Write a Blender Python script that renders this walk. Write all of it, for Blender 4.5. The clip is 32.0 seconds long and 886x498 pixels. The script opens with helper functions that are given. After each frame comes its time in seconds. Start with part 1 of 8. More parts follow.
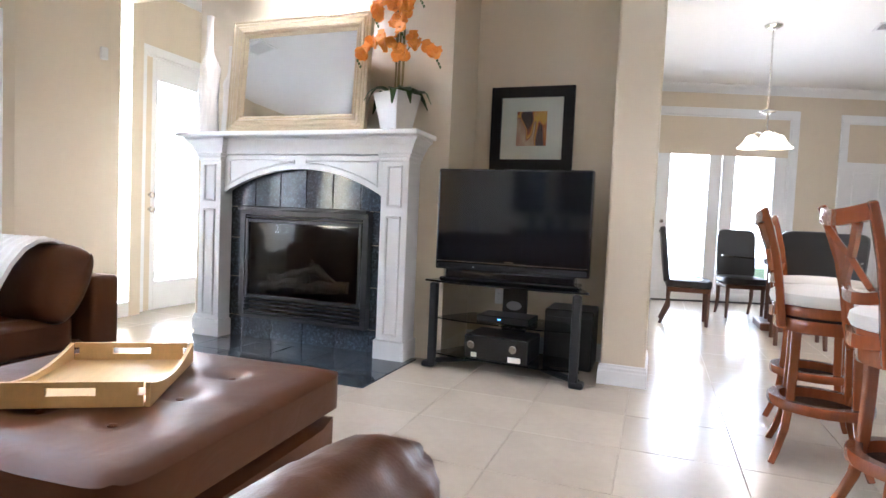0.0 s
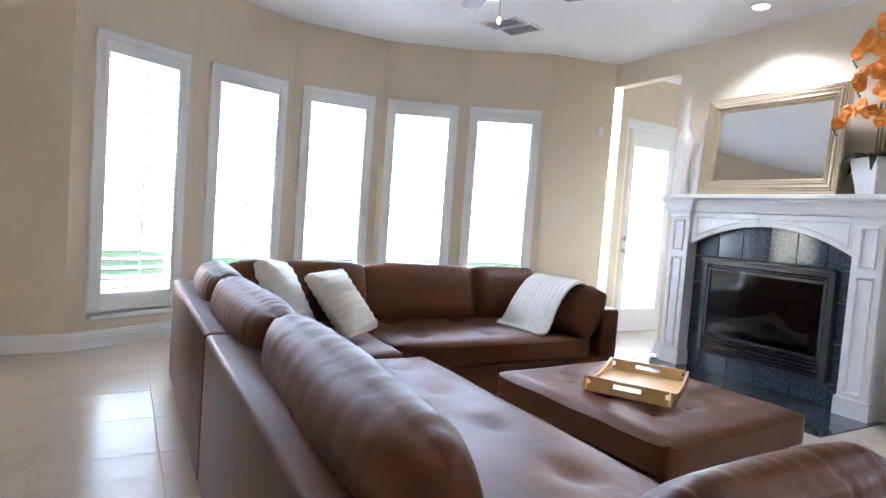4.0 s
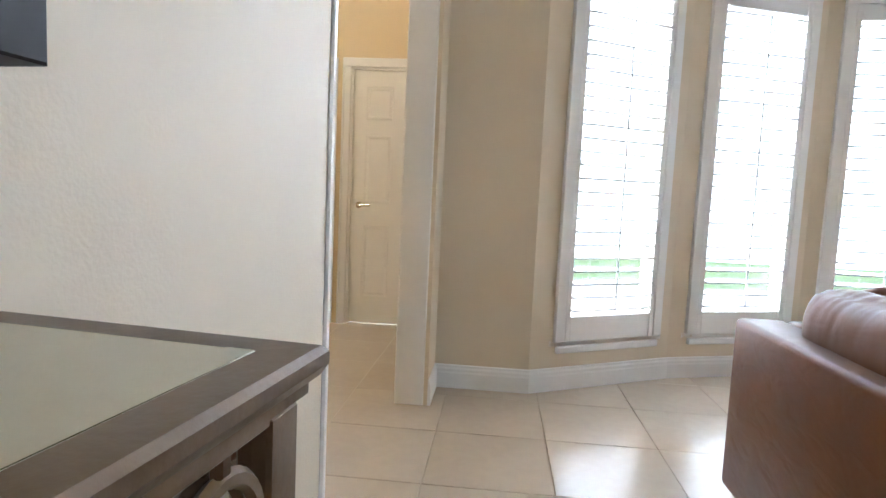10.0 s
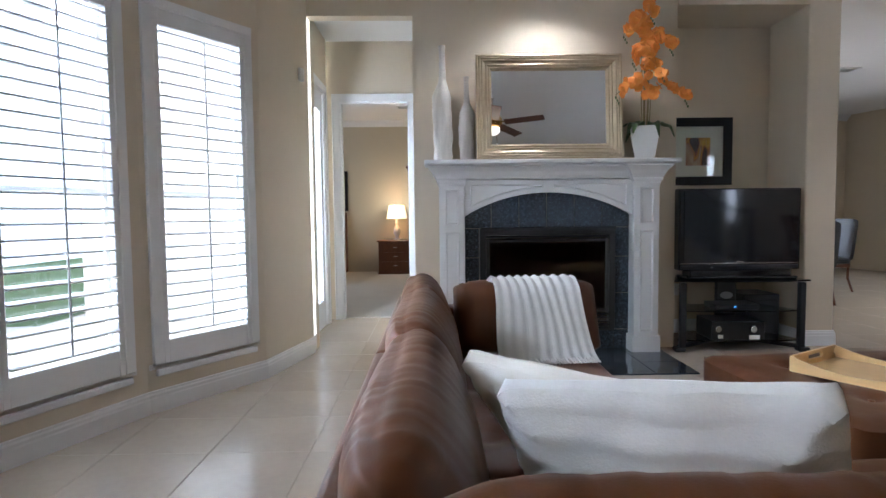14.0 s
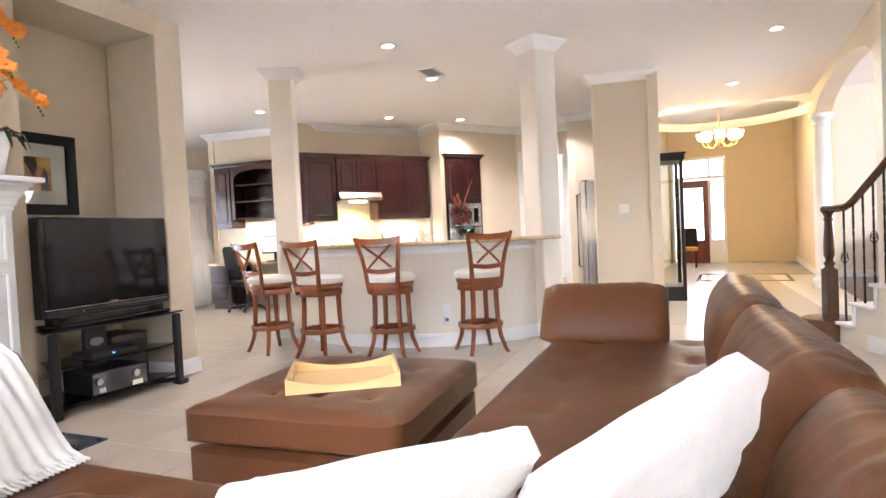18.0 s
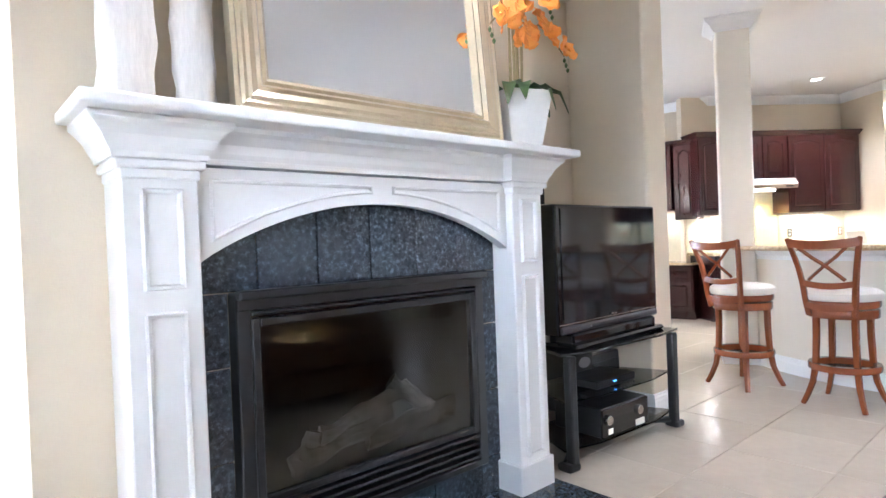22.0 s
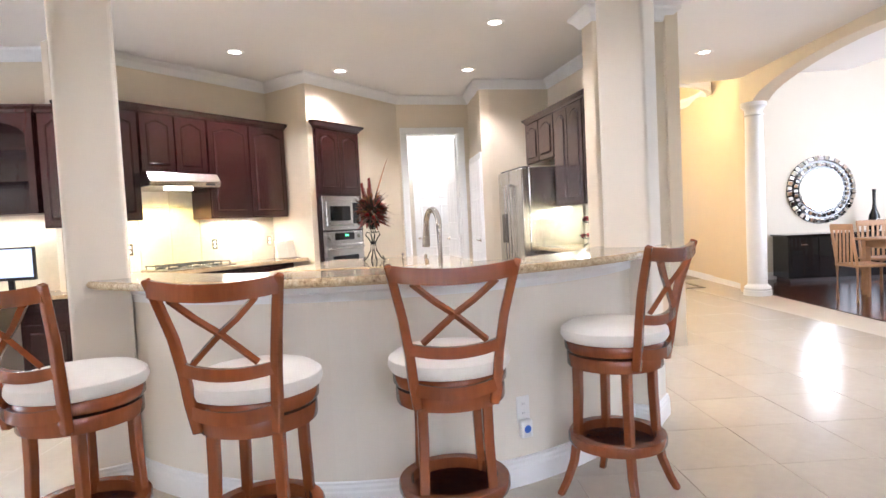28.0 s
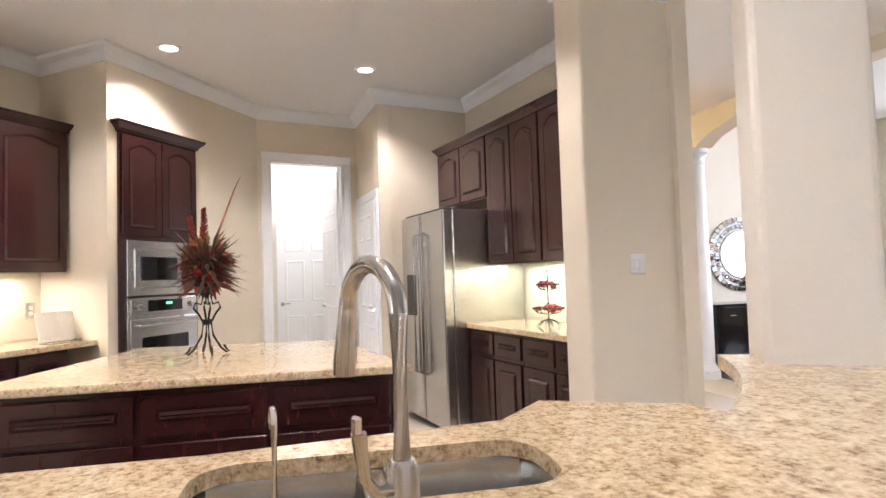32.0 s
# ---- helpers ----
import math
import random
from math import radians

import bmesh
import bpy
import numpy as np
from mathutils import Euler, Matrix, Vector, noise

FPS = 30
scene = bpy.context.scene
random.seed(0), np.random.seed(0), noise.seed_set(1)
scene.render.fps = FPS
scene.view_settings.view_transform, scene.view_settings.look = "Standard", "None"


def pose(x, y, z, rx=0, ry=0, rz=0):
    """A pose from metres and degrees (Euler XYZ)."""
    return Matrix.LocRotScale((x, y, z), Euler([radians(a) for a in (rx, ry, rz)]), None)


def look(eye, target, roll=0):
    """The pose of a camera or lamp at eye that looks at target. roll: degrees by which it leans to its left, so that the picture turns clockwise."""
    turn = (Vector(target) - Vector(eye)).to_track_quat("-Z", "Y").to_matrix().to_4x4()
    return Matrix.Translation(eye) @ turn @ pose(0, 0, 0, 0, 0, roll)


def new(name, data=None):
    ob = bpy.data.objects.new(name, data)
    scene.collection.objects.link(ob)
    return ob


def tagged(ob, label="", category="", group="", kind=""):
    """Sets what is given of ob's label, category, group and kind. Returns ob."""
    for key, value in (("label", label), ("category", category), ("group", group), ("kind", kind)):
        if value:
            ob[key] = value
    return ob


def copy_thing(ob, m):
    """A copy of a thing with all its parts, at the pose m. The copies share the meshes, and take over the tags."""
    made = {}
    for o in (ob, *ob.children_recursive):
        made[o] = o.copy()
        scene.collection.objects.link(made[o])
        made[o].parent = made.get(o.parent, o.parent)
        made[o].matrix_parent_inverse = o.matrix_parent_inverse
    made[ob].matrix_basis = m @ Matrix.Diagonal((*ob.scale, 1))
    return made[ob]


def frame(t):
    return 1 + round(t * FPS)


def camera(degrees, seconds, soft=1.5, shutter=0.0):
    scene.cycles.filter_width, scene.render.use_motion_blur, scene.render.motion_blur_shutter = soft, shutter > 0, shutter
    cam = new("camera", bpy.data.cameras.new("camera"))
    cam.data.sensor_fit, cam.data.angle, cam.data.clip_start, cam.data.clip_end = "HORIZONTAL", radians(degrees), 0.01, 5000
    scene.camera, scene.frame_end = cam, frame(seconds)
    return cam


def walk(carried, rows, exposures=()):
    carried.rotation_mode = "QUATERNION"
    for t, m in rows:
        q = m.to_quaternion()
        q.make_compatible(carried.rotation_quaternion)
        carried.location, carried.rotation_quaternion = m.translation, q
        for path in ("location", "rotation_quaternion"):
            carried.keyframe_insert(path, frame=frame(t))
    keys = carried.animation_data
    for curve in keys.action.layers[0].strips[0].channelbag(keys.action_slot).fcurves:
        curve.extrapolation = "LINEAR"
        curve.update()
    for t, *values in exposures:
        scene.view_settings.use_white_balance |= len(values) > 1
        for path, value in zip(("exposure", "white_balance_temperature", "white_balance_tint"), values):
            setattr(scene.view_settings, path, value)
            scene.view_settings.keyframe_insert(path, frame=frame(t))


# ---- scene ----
cam = camera(74.8, 32.0)
PATH = [
    (0, (1.233, 0.55, 1.001), (0.544, 2.425, 0.901), 2.5),
    (0.5, (1.186, 0.512, 0.97), (0.376, 2.338, 0.881), 2.7),
    (1, (1.133, 0.422, 1.0), (0.202, 2.189, 0.895), 3.0),
    (1.5, (1.15, 0.331, 1.06), (0.074, 2.012, 0.938), 3.3),
    (2, (1.301, 0.25, 1.135), (0.018, 1.777, 0.991), 3.8),
    (2.5, (1.384, 0.139, 1.157), (-0.047, 1.531, 1.029), 4.3),
    (4.5, (1.66, -0.528, 1.223), (-0.196, 0.209, 1.103), 4.2),
    (5, (1.597, -0.595, 1.196), (-0.353, -0.169, 1.064), 4.1),
    (5.5, (1.488, -0.607, 1.162), (-0.506, -0.51, 1.034), 3.4),
    (6, (1.407, -0.626, 1.153), (-0.572, -0.878, 1.017), 3.0),
    (6.5, (1.277, -0.707, 1.138), (-0.678, -1.102, 0.982), 3.5),
    (7, (1.063, -0.87, 1.141), (-0.88, -1.318, 0.985), 3.0),
    (7.5, (0.798, -0.984, 1.144), (-1.135, -1.461, 0.95), 4.4),
    (8, (0.624, -0.995, 1.106), (-1.297, -1.528, 0.944), 2.5),
    (8.5, (0.404, -1.022, 1.11), (-1.51, -1.576, 0.935), 2.5),
    (9, (0.19, -1.033, 1.1), (-1.736, -1.549, 0.943), 2.1),
    (9.5, (-0.096, -0.999, 1.07), (-2.054, -1.364, 0.896), 2.5),
    (10, (-0.274, -0.951, 1.073), (-2.257, -1.136, 0.891), 2.6),
    (10.5, (-0.387, -0.699, 1.099), (-2.377, -0.788, 0.912), 1.4),
    (11, (-0.686, -0.647, 1.059), (-2.656, -0.338, 0.911), 1.4),
    (11.5, (-0.927, -0.572, 1.049), (-2.778, 0.177, 0.937), 0.3),
    (12, (-1.356, -0.551, 1.084), (-3.016, 0.558, 0.955), 1.8),
    (12.5, (-1.592, -0.502, 1.061), (-2.983, 0.932, 0.953), 1.4),
    (13, (-1.859, -0.492, 1.091), (-2.745, 1.298, 0.993), 0.2),
    (13.5, (-2.047, -0.568, 1.128), (-2.522, 1.371, 1.018), -0.7),
    (14, (-2.211, -0.518, 1.156), (-2.18, 1.478, 1.038), -0.6),
    (14.5, (-2.662, -0.436, 1.198), (-2.048, 1.463, 1.069), -1.6),
    (15, (-2.772, -0.406, 1.196), (-1.884, 1.38, 1.058), -1.8),
    (15.5, (-2.85, -0.253, 1.238), (-1.673, 1.357, 1.085), -1.8),
    (17.5, (-2.703, 0.196, 1.128), (-0.917, 1.092, 1.061), -2.7),
    (18, (-2.682, 0.374, 1.127), (-0.833, 1.133, 1.069), -2.7),
    (18.5, (-2.701, 0.585, 1.135), (-0.833, 1.299, 1.086), -2.7),
    (19, (-2.739, 0.737, 1.125), (-0.88, 1.474, 1.086), -2.8),
    (19.5, (-2.743, 0.894, 1.111), (-0.961, 1.802, 1.08), -2.8),
    (20, (-2.673, 1.109, 1.109), (-1.02, 2.235, 1.08), -2.5),
    (20.5, (-2.63, 1.433, 1.095), (-1.127, 2.752, 1.076), -2.3),
    (21, (-2.649, 1.877, 1.073), (-1.231, 3.287, 1.087), -2.9),
    (21.5, (-2.648, 2.16, 1.112), (-1.297, 3.634, 1.102), -2.5),
    (22, (-2.557, 2.428, 1.178), (-1.232, 3.925, 1.154), -2.2),
    (22.5, (-2.466, 2.624, 1.204), (-1.137, 4.118, 1.182), -2.0),
    (23, (-2.359, 2.816, 1.222), (-0.923, 4.208, 1.212), -2.0),
    (23.5, (-2.211, 2.941, 1.207), (-0.613, 4.144, 1.209), -2.6),
    (24, (-2.024, 3.075, 1.203), (-0.336, 4.149, 1.213), -2.6),
    (24.5, (-1.876, 3.114, 1.174), (-0.069, 3.971, 1.161), -2.4),
    (25, (-1.802, 3.096, 1.166), (0.119, 3.652, 1.121), -2.3),
    (25.5, (-1.603, 3.094, 1.147), (0.374, 3.384, 1.069), -2.6),
    (26, (-1.311, 3.074, 1.164), (0.68, 3.241, 1.078), -2.5),
    (26.5, (-1.052, 3.018, 1.16), (0.944, 3.096, 1.06), -2.6),
    (28.5, (0.286, 2.927, 1.287), (2.282, 2.822, 1.221), -2.8),
    (29, (0.615, 2.896, 1.317), (2.609, 2.741, 1.289), -2.7),
    (29.5, (0.899, 2.869, 1.325), (2.892, 2.704, 1.341), -2.4),
    (30, (1.24, 2.906, 1.33), (3.228, 2.691, 1.377), -2.2),
    (30.5, (1.472, 2.928, 1.324), (3.446, 2.612, 1.392), -2.1),
    (31, (1.752, 2.963, 1.322), (3.715, 2.594, 1.407), -1.9),
    (31.5, (1.954, 2.995, 1.306), (3.904, 2.564, 1.397), -1.9),
    (32, (2.127, 3.052, 1.292), (4.05, 2.509, 1.381), -1.8),
]
walk(cam, [(t, look(eye, target, roll)) for t, eye, target, roll in PATH], exposures=[(0, 0.85, 5500, 15), (2.5, 0.85, 5400, 14), (4.5, 0.6, 5150, 12), (6, 0.8, 5200, 11), (7, 1.1, 5450, 11), (8, 1.15, 5500, 11), (9, 1.1, 5550, 12), (10, 0.8, 5500, 11), (11, 0.25, 5150, 9), (12, -0.15, 4650, 10), (13, -0.8, 4650, 9), (14, -0.4, 5350, 13), (15, -0.25, 5800, 19), (17.5, 0.75, 6050, 19), (19, 0.85, 6050, 18), (21, 0.95, 5450, 15), (22, 0.95, 5350, 14), (24, 1.1, 5650, 17), (26, 0.85, 5700, 17), (28.5, 0.6, 5750, 17), (32, 0.42, 5850, 17)])

# ---- light ----
world = bpy.data.worlds.new("sky")
scene.world = world
world.use_nodes = True
wn = world.node_tree
sky = wn.nodes.new("ShaderNodeTexSky")
sky.sky_type = "NISHITA"
sky.sun_disc = False
sky.sun_elevation, sky.sun_rotation = radians(48), radians(150)
wn.nodes["Background"].inputs["Strength"].default_value = 0.15
wn.links.new(sky.outputs[0], wn.nodes["Background"].inputs["Color"])
sun_data = bpy.data.lights.new("sun", "SUN")
sun_data.energy, sun_data.angle, sun_data.color = 3.0, radians(0.6), (1.0, 0.95, 0.87)
sun = new("sun", sun_data)
sun.matrix_world = pose(0, 0, 20, 42, 0, 150)


def area_lamp(name, m, w, h, power, color=(1, 1, 1)):
    d = bpy.data.lights.new(name, "AREA")
    d.shape, d.size, d.size_y, d.energy, d.color = "RECTANGLE", w, h, power, color
    ob = new(name, d)
    ob.matrix_world = m
    return ob


def spot_lamp(name, loc, power, color=(1.0, 0.86, 0.68), angle=130, blend=0.6, radius=0.05):
    d = bpy.data.lights.new(name, "SPOT")
    d.energy, d.color, d.spot_size, d.spot_blend, d.shadow_soft_size = power, color, radians(angle), blend, radius
    ob = new(name, d)
    ob.matrix_world = pose(*loc)
    return ob


def point_lamp(name, loc, power, color=(1.0, 0.8, 0.55), radius=0.05):
    d = bpy.data.lights.new(name, "POINT")
    d.energy, d.color, d.shadow_soft_size = power, color, radius
    ob = new(name, d)
    ob.matrix_world = pose(*loc)
    return ob


WIN_POWER, CAN_POWER, CAN_COL = 85, 85, (1.0, 0.92, 0.83)


# ---- materials ----
def node(nt, kind, **inputs):
    n = nt.nodes.new(kind)
    for k, v in inputs.items():
        n.inputs[k.replace("_", " ")].default_value = v
    return n


def mat(name, color, rough=0.5, metal=0.0, vary=0.06, scale=3.0, bump=0.0, bscale=60.0, coat=0.0, color2=None, grain=None, sheen=0.0, spec=0.5, rough_vary=0.0, pieces=0.0):
    """Principled material with a broad and a fine variation and a fine relief."""
    m = bpy.data.materials.new(name)
    m.use_nodes = True
    nt = m.node_tree
    b = nt.nodes["Principled BSDF"]
    b.inputs["Roughness"].default_value, b.inputs["Metallic"].default_value = rough, metal
    b.inputs["Coat Weight"].default_value, b.inputs["Sheen Weight"].default_value = coat, sheen
    b.inputs["Coat Roughness"].default_value = 0.12
    b.inputs["Specular IOR Level"].default_value = spec
    tc = nt.nodes.new("ShaderNodeTexCoord")
    mp = nt.nodes.new("ShaderNodeMapping")
    nt.links.new(tc.outputs["Object"], mp.inputs["Vector"])
    if grain:
        mp.inputs["Scale"].default_value = grain
    n1 = node(nt, "ShaderNodeTexNoise", Scale=scale, Detail=5.0, Roughness=0.6)
    nt.links.new(mp.outputs[0], n1.inputs["Vector"])
    n2 = node(nt, "ShaderNodeTexNoise", Scale=scale * 9, Detail=3.0)
    nt.links.new(mp.outputs[0], n2.inputs["Vector"])
    mix = nt.nodes.new("ShaderNodeMix")
    mix.data_type = "RGBA"
    c = Vector(color)
    c2 = Vector(color2) if color2 else c * (1 - 2.2 * vary)
    mix.inputs[6].default_value = (*c, 1)
    mix.inputs[7].default_value = (*c2, 1)
    mad = nt.nodes.new("ShaderNodeMath")
    mad.operation = "MULTIPLY_ADD"
    mad.inputs[1].default_value, mad.inputs[2].default_value = 0.45, -0.0
    nt.links.new(n2.outputs[0], mad.inputs[0])
    add = nt.nodes.new("ShaderNodeMath")
    add.operation = "MULTIPLY_ADD"
    add.inputs[1].default_value = 1.2
    nt.links.new(n1.outputs[0], add.inputs[0])
    nt.links.new(mad.outputs[0], add.inputs[2])
    ramp = nt.nodes.new("ShaderNodeMapRange")
    ramp.inputs["From Min"].default_value, ramp.inputs["From Max"].default_value = 0.45, 1.2
    nt.links.new(add.outputs[0], ramp.inputs["Value"])
    nt.links.new(ramp.outputs[0], mix.inputs[0])
    out = mix.outputs[2]
    if pieces:
        info = nt.nodes.new("ShaderNodeObjectInfo")
        hsv = nt.nodes.new("ShaderNodeHueSaturation")
        rng = nt.nodes.new("ShaderNodeMapRange")
        rng.inputs["To Min"].default_value, rng.inputs["To Max"].default_value = 1 - pieces, 1 + pieces
        nt.links.new(info.outputs["Random"], rng.inputs["Value"])
        nt.links.new(rng.outputs[0], hsv.inputs["Value"])
        nt.links.new(out, hsv.inputs["Color"])
        out = hsv.outputs[0]
    nt.links.new(out, b.inputs["Base Color"])
    if rough_vary:
        rr = nt.nodes.new("ShaderNodeMapRange")
        rr.inputs["To Min"].default_value, rr.inputs["To Max"].default_value = max(0.02, rough - rough_vary), rough + rough_vary
        nt.links.new(n1.outputs[0], rr.inputs["Value"])
        nt.links.new(rr.outputs[0], b.inputs["Roughness"])
    if bump:
        n3 = node(nt, "ShaderNodeTexNoise", Scale=bscale, Detail=4.0)
        nt.links.new(mp.outputs[0], n3.inputs["Vector"])
        bp = node(nt, "ShaderNodeBump", Strength=bump, Distance=0.01)
        nt.links.new(n3.outputs[0], bp.inputs["Height"])
        nt.links.new(bp.outputs[0], b.inputs["Normal"])
    return m


def stone_mat(name, dark, mid, light, rough=0.1, s1=90.0, s2=14.0, low=0.36, high=0.62):
    """Polished granite: fine crystals over broader clouds."""
    m = bpy.data.materials.new(name)
    m.use_nodes = True
    nt = m.node_tree
    b = nt.nodes["Principled BSDF"]
    b.inputs["Roughness"].default_value = rough
    tc = nt.nodes.new("ShaderNodeTexCoord")
    n1 = node(nt, "ShaderNodeTexNoise", Scale=s1, Detail=3.0, Roughness=0.7)
    n2 = node(nt, "ShaderNodeTexNoise", Scale=s2, Detail=4.0, Roughness=0.6)
    v = node(nt, "ShaderNodeTexVoronoi", Scale=s1 * 0.9)
    for n in (n1, n2, v):
        nt.links.new(tc.outputs["Object"], n.inputs["Vector"])
    r1 = nt.nodes.new("ShaderNodeValToRGB")
    r1.color_ramp.elements[0].position, r1.color_ramp.elements[0].color = low, (*dark, 1)
    r1.color_ramp.elements[1].position, r1.color_ramp.elements[1].color = high, (*light, 1)
    e = r1.color_ramp.elements.new((low + high) / 2)
    e.color = (*mid, 1)
    a = nt.nodes.new("ShaderNodeMath")
    a.operation = "MULTIPLY_ADD"
    a.inputs[1].default_value = 0.45
    nt.links.new(n2.outputs[0], a.inputs[0])
    a2 = nt.nodes.new("ShaderNodeMath")
    a2.operation = "MULTIPLY"
    a2.inputs[1].default_value = 0.55
    nt.links.new(n1.outputs[0], a2.inputs[0])
    nt.links.new(a2.outputs[0], a.inputs[2])
    nt.links.new(a.outputs[0], r1.inputs[0])
    mx = nt.nodes.new("ShaderNodeMix")
    mx.data_type = "RGBA"
    mx.inputs[0].default_value = 0.22
    nt.links.new(r1.outputs[0], mx.inputs[6])
    bw = nt.nodes.new("ShaderNodeRGBToBW")
    nt.links.new(v.outputs["Color"], bw.inputs[0])
    r2 = nt.nodes.new("ShaderNodeValToRGB")
    r2.color_ramp.elements[0].color, r2.color_ramp.elements[1].color = (*dark, 1), (*light, 1)
    nt.links.new(bw.outputs[0], r2.inputs[0])
    nt.links.new(r2.outputs[0], mx.inputs[7])
    nt.links.new(mx.outputs[2], b.inputs["Base Color"])
    return m


def glow(name, color, strength):
    m = bpy.data.materials.new(name)
    m.use_nodes = True
    b = m.node_tree.nodes["Principled BSDF"]
    b.inputs["Base Color"].default_value = (*color, 1)
    b.inputs["Emission Color"].default_value = (*color, 1)
    b.inputs["Emission Strength"].default_value = strength
    return m


def glass_mat(name, color=(1, 1, 1), rough=0.0, ior=1.45):
    m = bpy.data.materials.new(name)
    m.use_nodes = True
    b = m.node_tree.nodes["Principled BSDF"]
    b.inputs["Base Color"].default_value = (*color, 1)
    b.inputs["Transmission Weight"].default_value = 1.0
    b.inputs["Roughness"].default_value, b.inputs["IOR"].default_value = rough, ior
    return m


WALL = mat("beige_paint", (0.69, 0.60, 0.46), 0.62, vary=0.025, scale=1.2, bump=0.10, bscale=140)
WALL_Y = mat("yellow_paint", (0.72, 0.595, 0.385), 0.62, vary=0.02, scale=1.2, bump=0.10, bscale=140)
WALL_G = mat("sage_paint", (0.52, 0.47, 0.35), 0.62, vary=0.02, scale=1.2, bump=0.10, bscale=140)
WALL_D = mat("pale_paint", (0.74, 0.68, 0.575), 0.62, vary=0.02, scale=1.2, bump=0.08, bscale=140)
CEIL = mat("ceiling_paint", (0.86, 0.845, 0.82), 0.75, vary=0.015, scale=0.8, bump=0.16, bscale=90)
TRIM = mat("white_gloss_paint", (0.82, 0.82, 0.81), 0.30, vary=0.02, scale=5.0, bump=0.02, bscale=30)
TILE = mat("cream_tile", (0.56, 0.485, 0.39), 0.20, vary=0.07, scale=2.2, bump=0.03, bscale=16, rough_vary=0.07, pieces=0.04)
GROUT = mat("grout", (0.50, 0.43, 0.34), 0.8, vary=0.05)
CARPET = mat("cream_carpet", (0.60, 0.55, 0.45), 0.95, vary=0.06, bump=0.5, bscale=300, sheen=0.3)
WOODFLOOR = mat("dark_wood_floor", (0.075, 0.022, 0.012), 0.16, vary=0.2, scale=2.0, grain=(1, 9, 1), bump=0.03, coat=0.3)
LEATHER = mat("brown_leather", (0.098, 0.036, 0.0138), 0.37, vary=0.08, scale=3.5, bump=0.06, bscale=260, spec=0.20, rough_vary=0.07)
ln = LEATHER.node_tree
lb = ln.nodes["Principled BSDF"]
lmap = ln.nodes.new("ShaderNodeMapping")
lmap.inputs["Scale"].default_value = (1.0, 1.0, 2.4)
lmap.inputs["Location"].default_value = (3.73, 1.91, 5.37)
lco = ln.nodes.new("ShaderNodeTexCoord")
ln.links.new(lco.outputs["Object"], lmap.inputs["Vector"])
crease = node(ln, "ShaderNodeTexNoise", Scale=6.5, Detail=2.0, Roughness=0.5, Distortion=0.9)
ln.links.new(lmap.outputs[0], crease.inputs["Vector"])
fold = node(ln, "ShaderNodeBump", Strength=0.14, Distance=0.02)
ln.links.new(crease.outputs[0], fold.inputs["Height"])
if lb.inputs["Normal"].links:
    ln.links.new(lb.inputs["Normal"].links[0].from_socket, fold.inputs["Normal"])
ln.links.new(fold.outputs[0], lb.inputs["Normal"])
LEATHER_D = mat("dark_leather", (0.02, 0.02, 0.022), 0.4, vary=0.1, bump=0.1, bscale=150)
CHERRY = mat("cherry_wood", (0.235, 0.062, 0.018), 0.26, vary=0.16, scale=3.0, grain=(9, 9, 1.2), bump=0.03, bscale=40, coat=0.25)
DARKWOOD = mat("espresso_wood", (0.040, 0.009, 0.008), 0.27, vary=0.18, scale=3.0, grain=(9, 9, 1.2), bump=0.04, bscale=40, coat=0.2)
BROWNWOOD = mat("brown_wood", (0.13, 0.045, 0.018), 0.35, vary=0.18, scale=3.0, grain=(8, 8, 1.2), bump=0.03, coat=0.15)
RAILWOOD = mat("walnut_rail", (0.085, 0.035, 0.014), 0.25, vary=0.18, scale=4.0, grain=(1.2, 8, 8), coat=0.3)
BAMBOO = mat("bamboo", (0.72, 0.47, 0.20), 0.33, vary=0.09, scale=3.0, grain=(1.5, 14, 8), bump=0.03, bscale=50)
FABRIC_W = mat("cream_fabric", (0.74, 0.69, 0.61), 0.85, vary=0.05, scale=8.0, bump=0.3, bscale=400, sheen=0.3)
PLUSH = mat("white_plush", (0.78, 0.76, 0.71), 0.9, vary=0.05, scale=14.0, bump=0.22, bscale=240, sheen=0.6)
CREAMSAT = mat("cream_satin", (0.74, 0.66, 0.48), 0.55, vary=0.06, scale=8.0, bump=0.25, bscale=220, sheen=0.4)
BLACK = mat("black_plastic", (0.012, 0.012, 0.013), 0.35, vary=0.05, bump=0.02, bscale=200)
BLACKGLOSS = mat("black_gloss", (0.008, 0.008, 0.009), 0.06, vary=0.03)
SCREEN = mat("plasma_screen", (0.008, 0.009, 0.012), 0.07, vary=0.02)
BLACKMETAL = mat("black_metal", (0.016, 0.016, 0.017), 0.42, metal=0.3, vary=0.08, bump=0.03, bscale=120)
IRON = mat("wrought_iron", (0.02, 0.018, 0.016), 0.5, metal=0.6, vary=0.1, bump=0.05, bscale=90)
STEEL = mat("brushed_steel", (0.60, 0.59, 0.57), 0.24, metal=1.0, vary=0.05, scale=4.0, grain=(1, 1, 30), bump=0.02, bscale=60)
NICKEL = mat("brushed_nickel", (0.58, 0.55, 0.51), 0.25, metal=1.0, vary=0.04, scale=10.0)
CHROME = mat("chrome", (0.75, 0.75, 0.76), 0.08, metal=1.0, vary=0.02)
SILVERGOLD = mat("champagne_gilt", (0.62, 0.52, 0.36), 0.30, metal=0.75, vary=0.10, scale=9.0, bump=0.05, bscale=70)
GILT = mat("bronze_gilt", (0.13, 0.082, 0.042), 0.42, metal=0.35, vary=0.16, scale=9.0, bump=0.05, bscale=80)
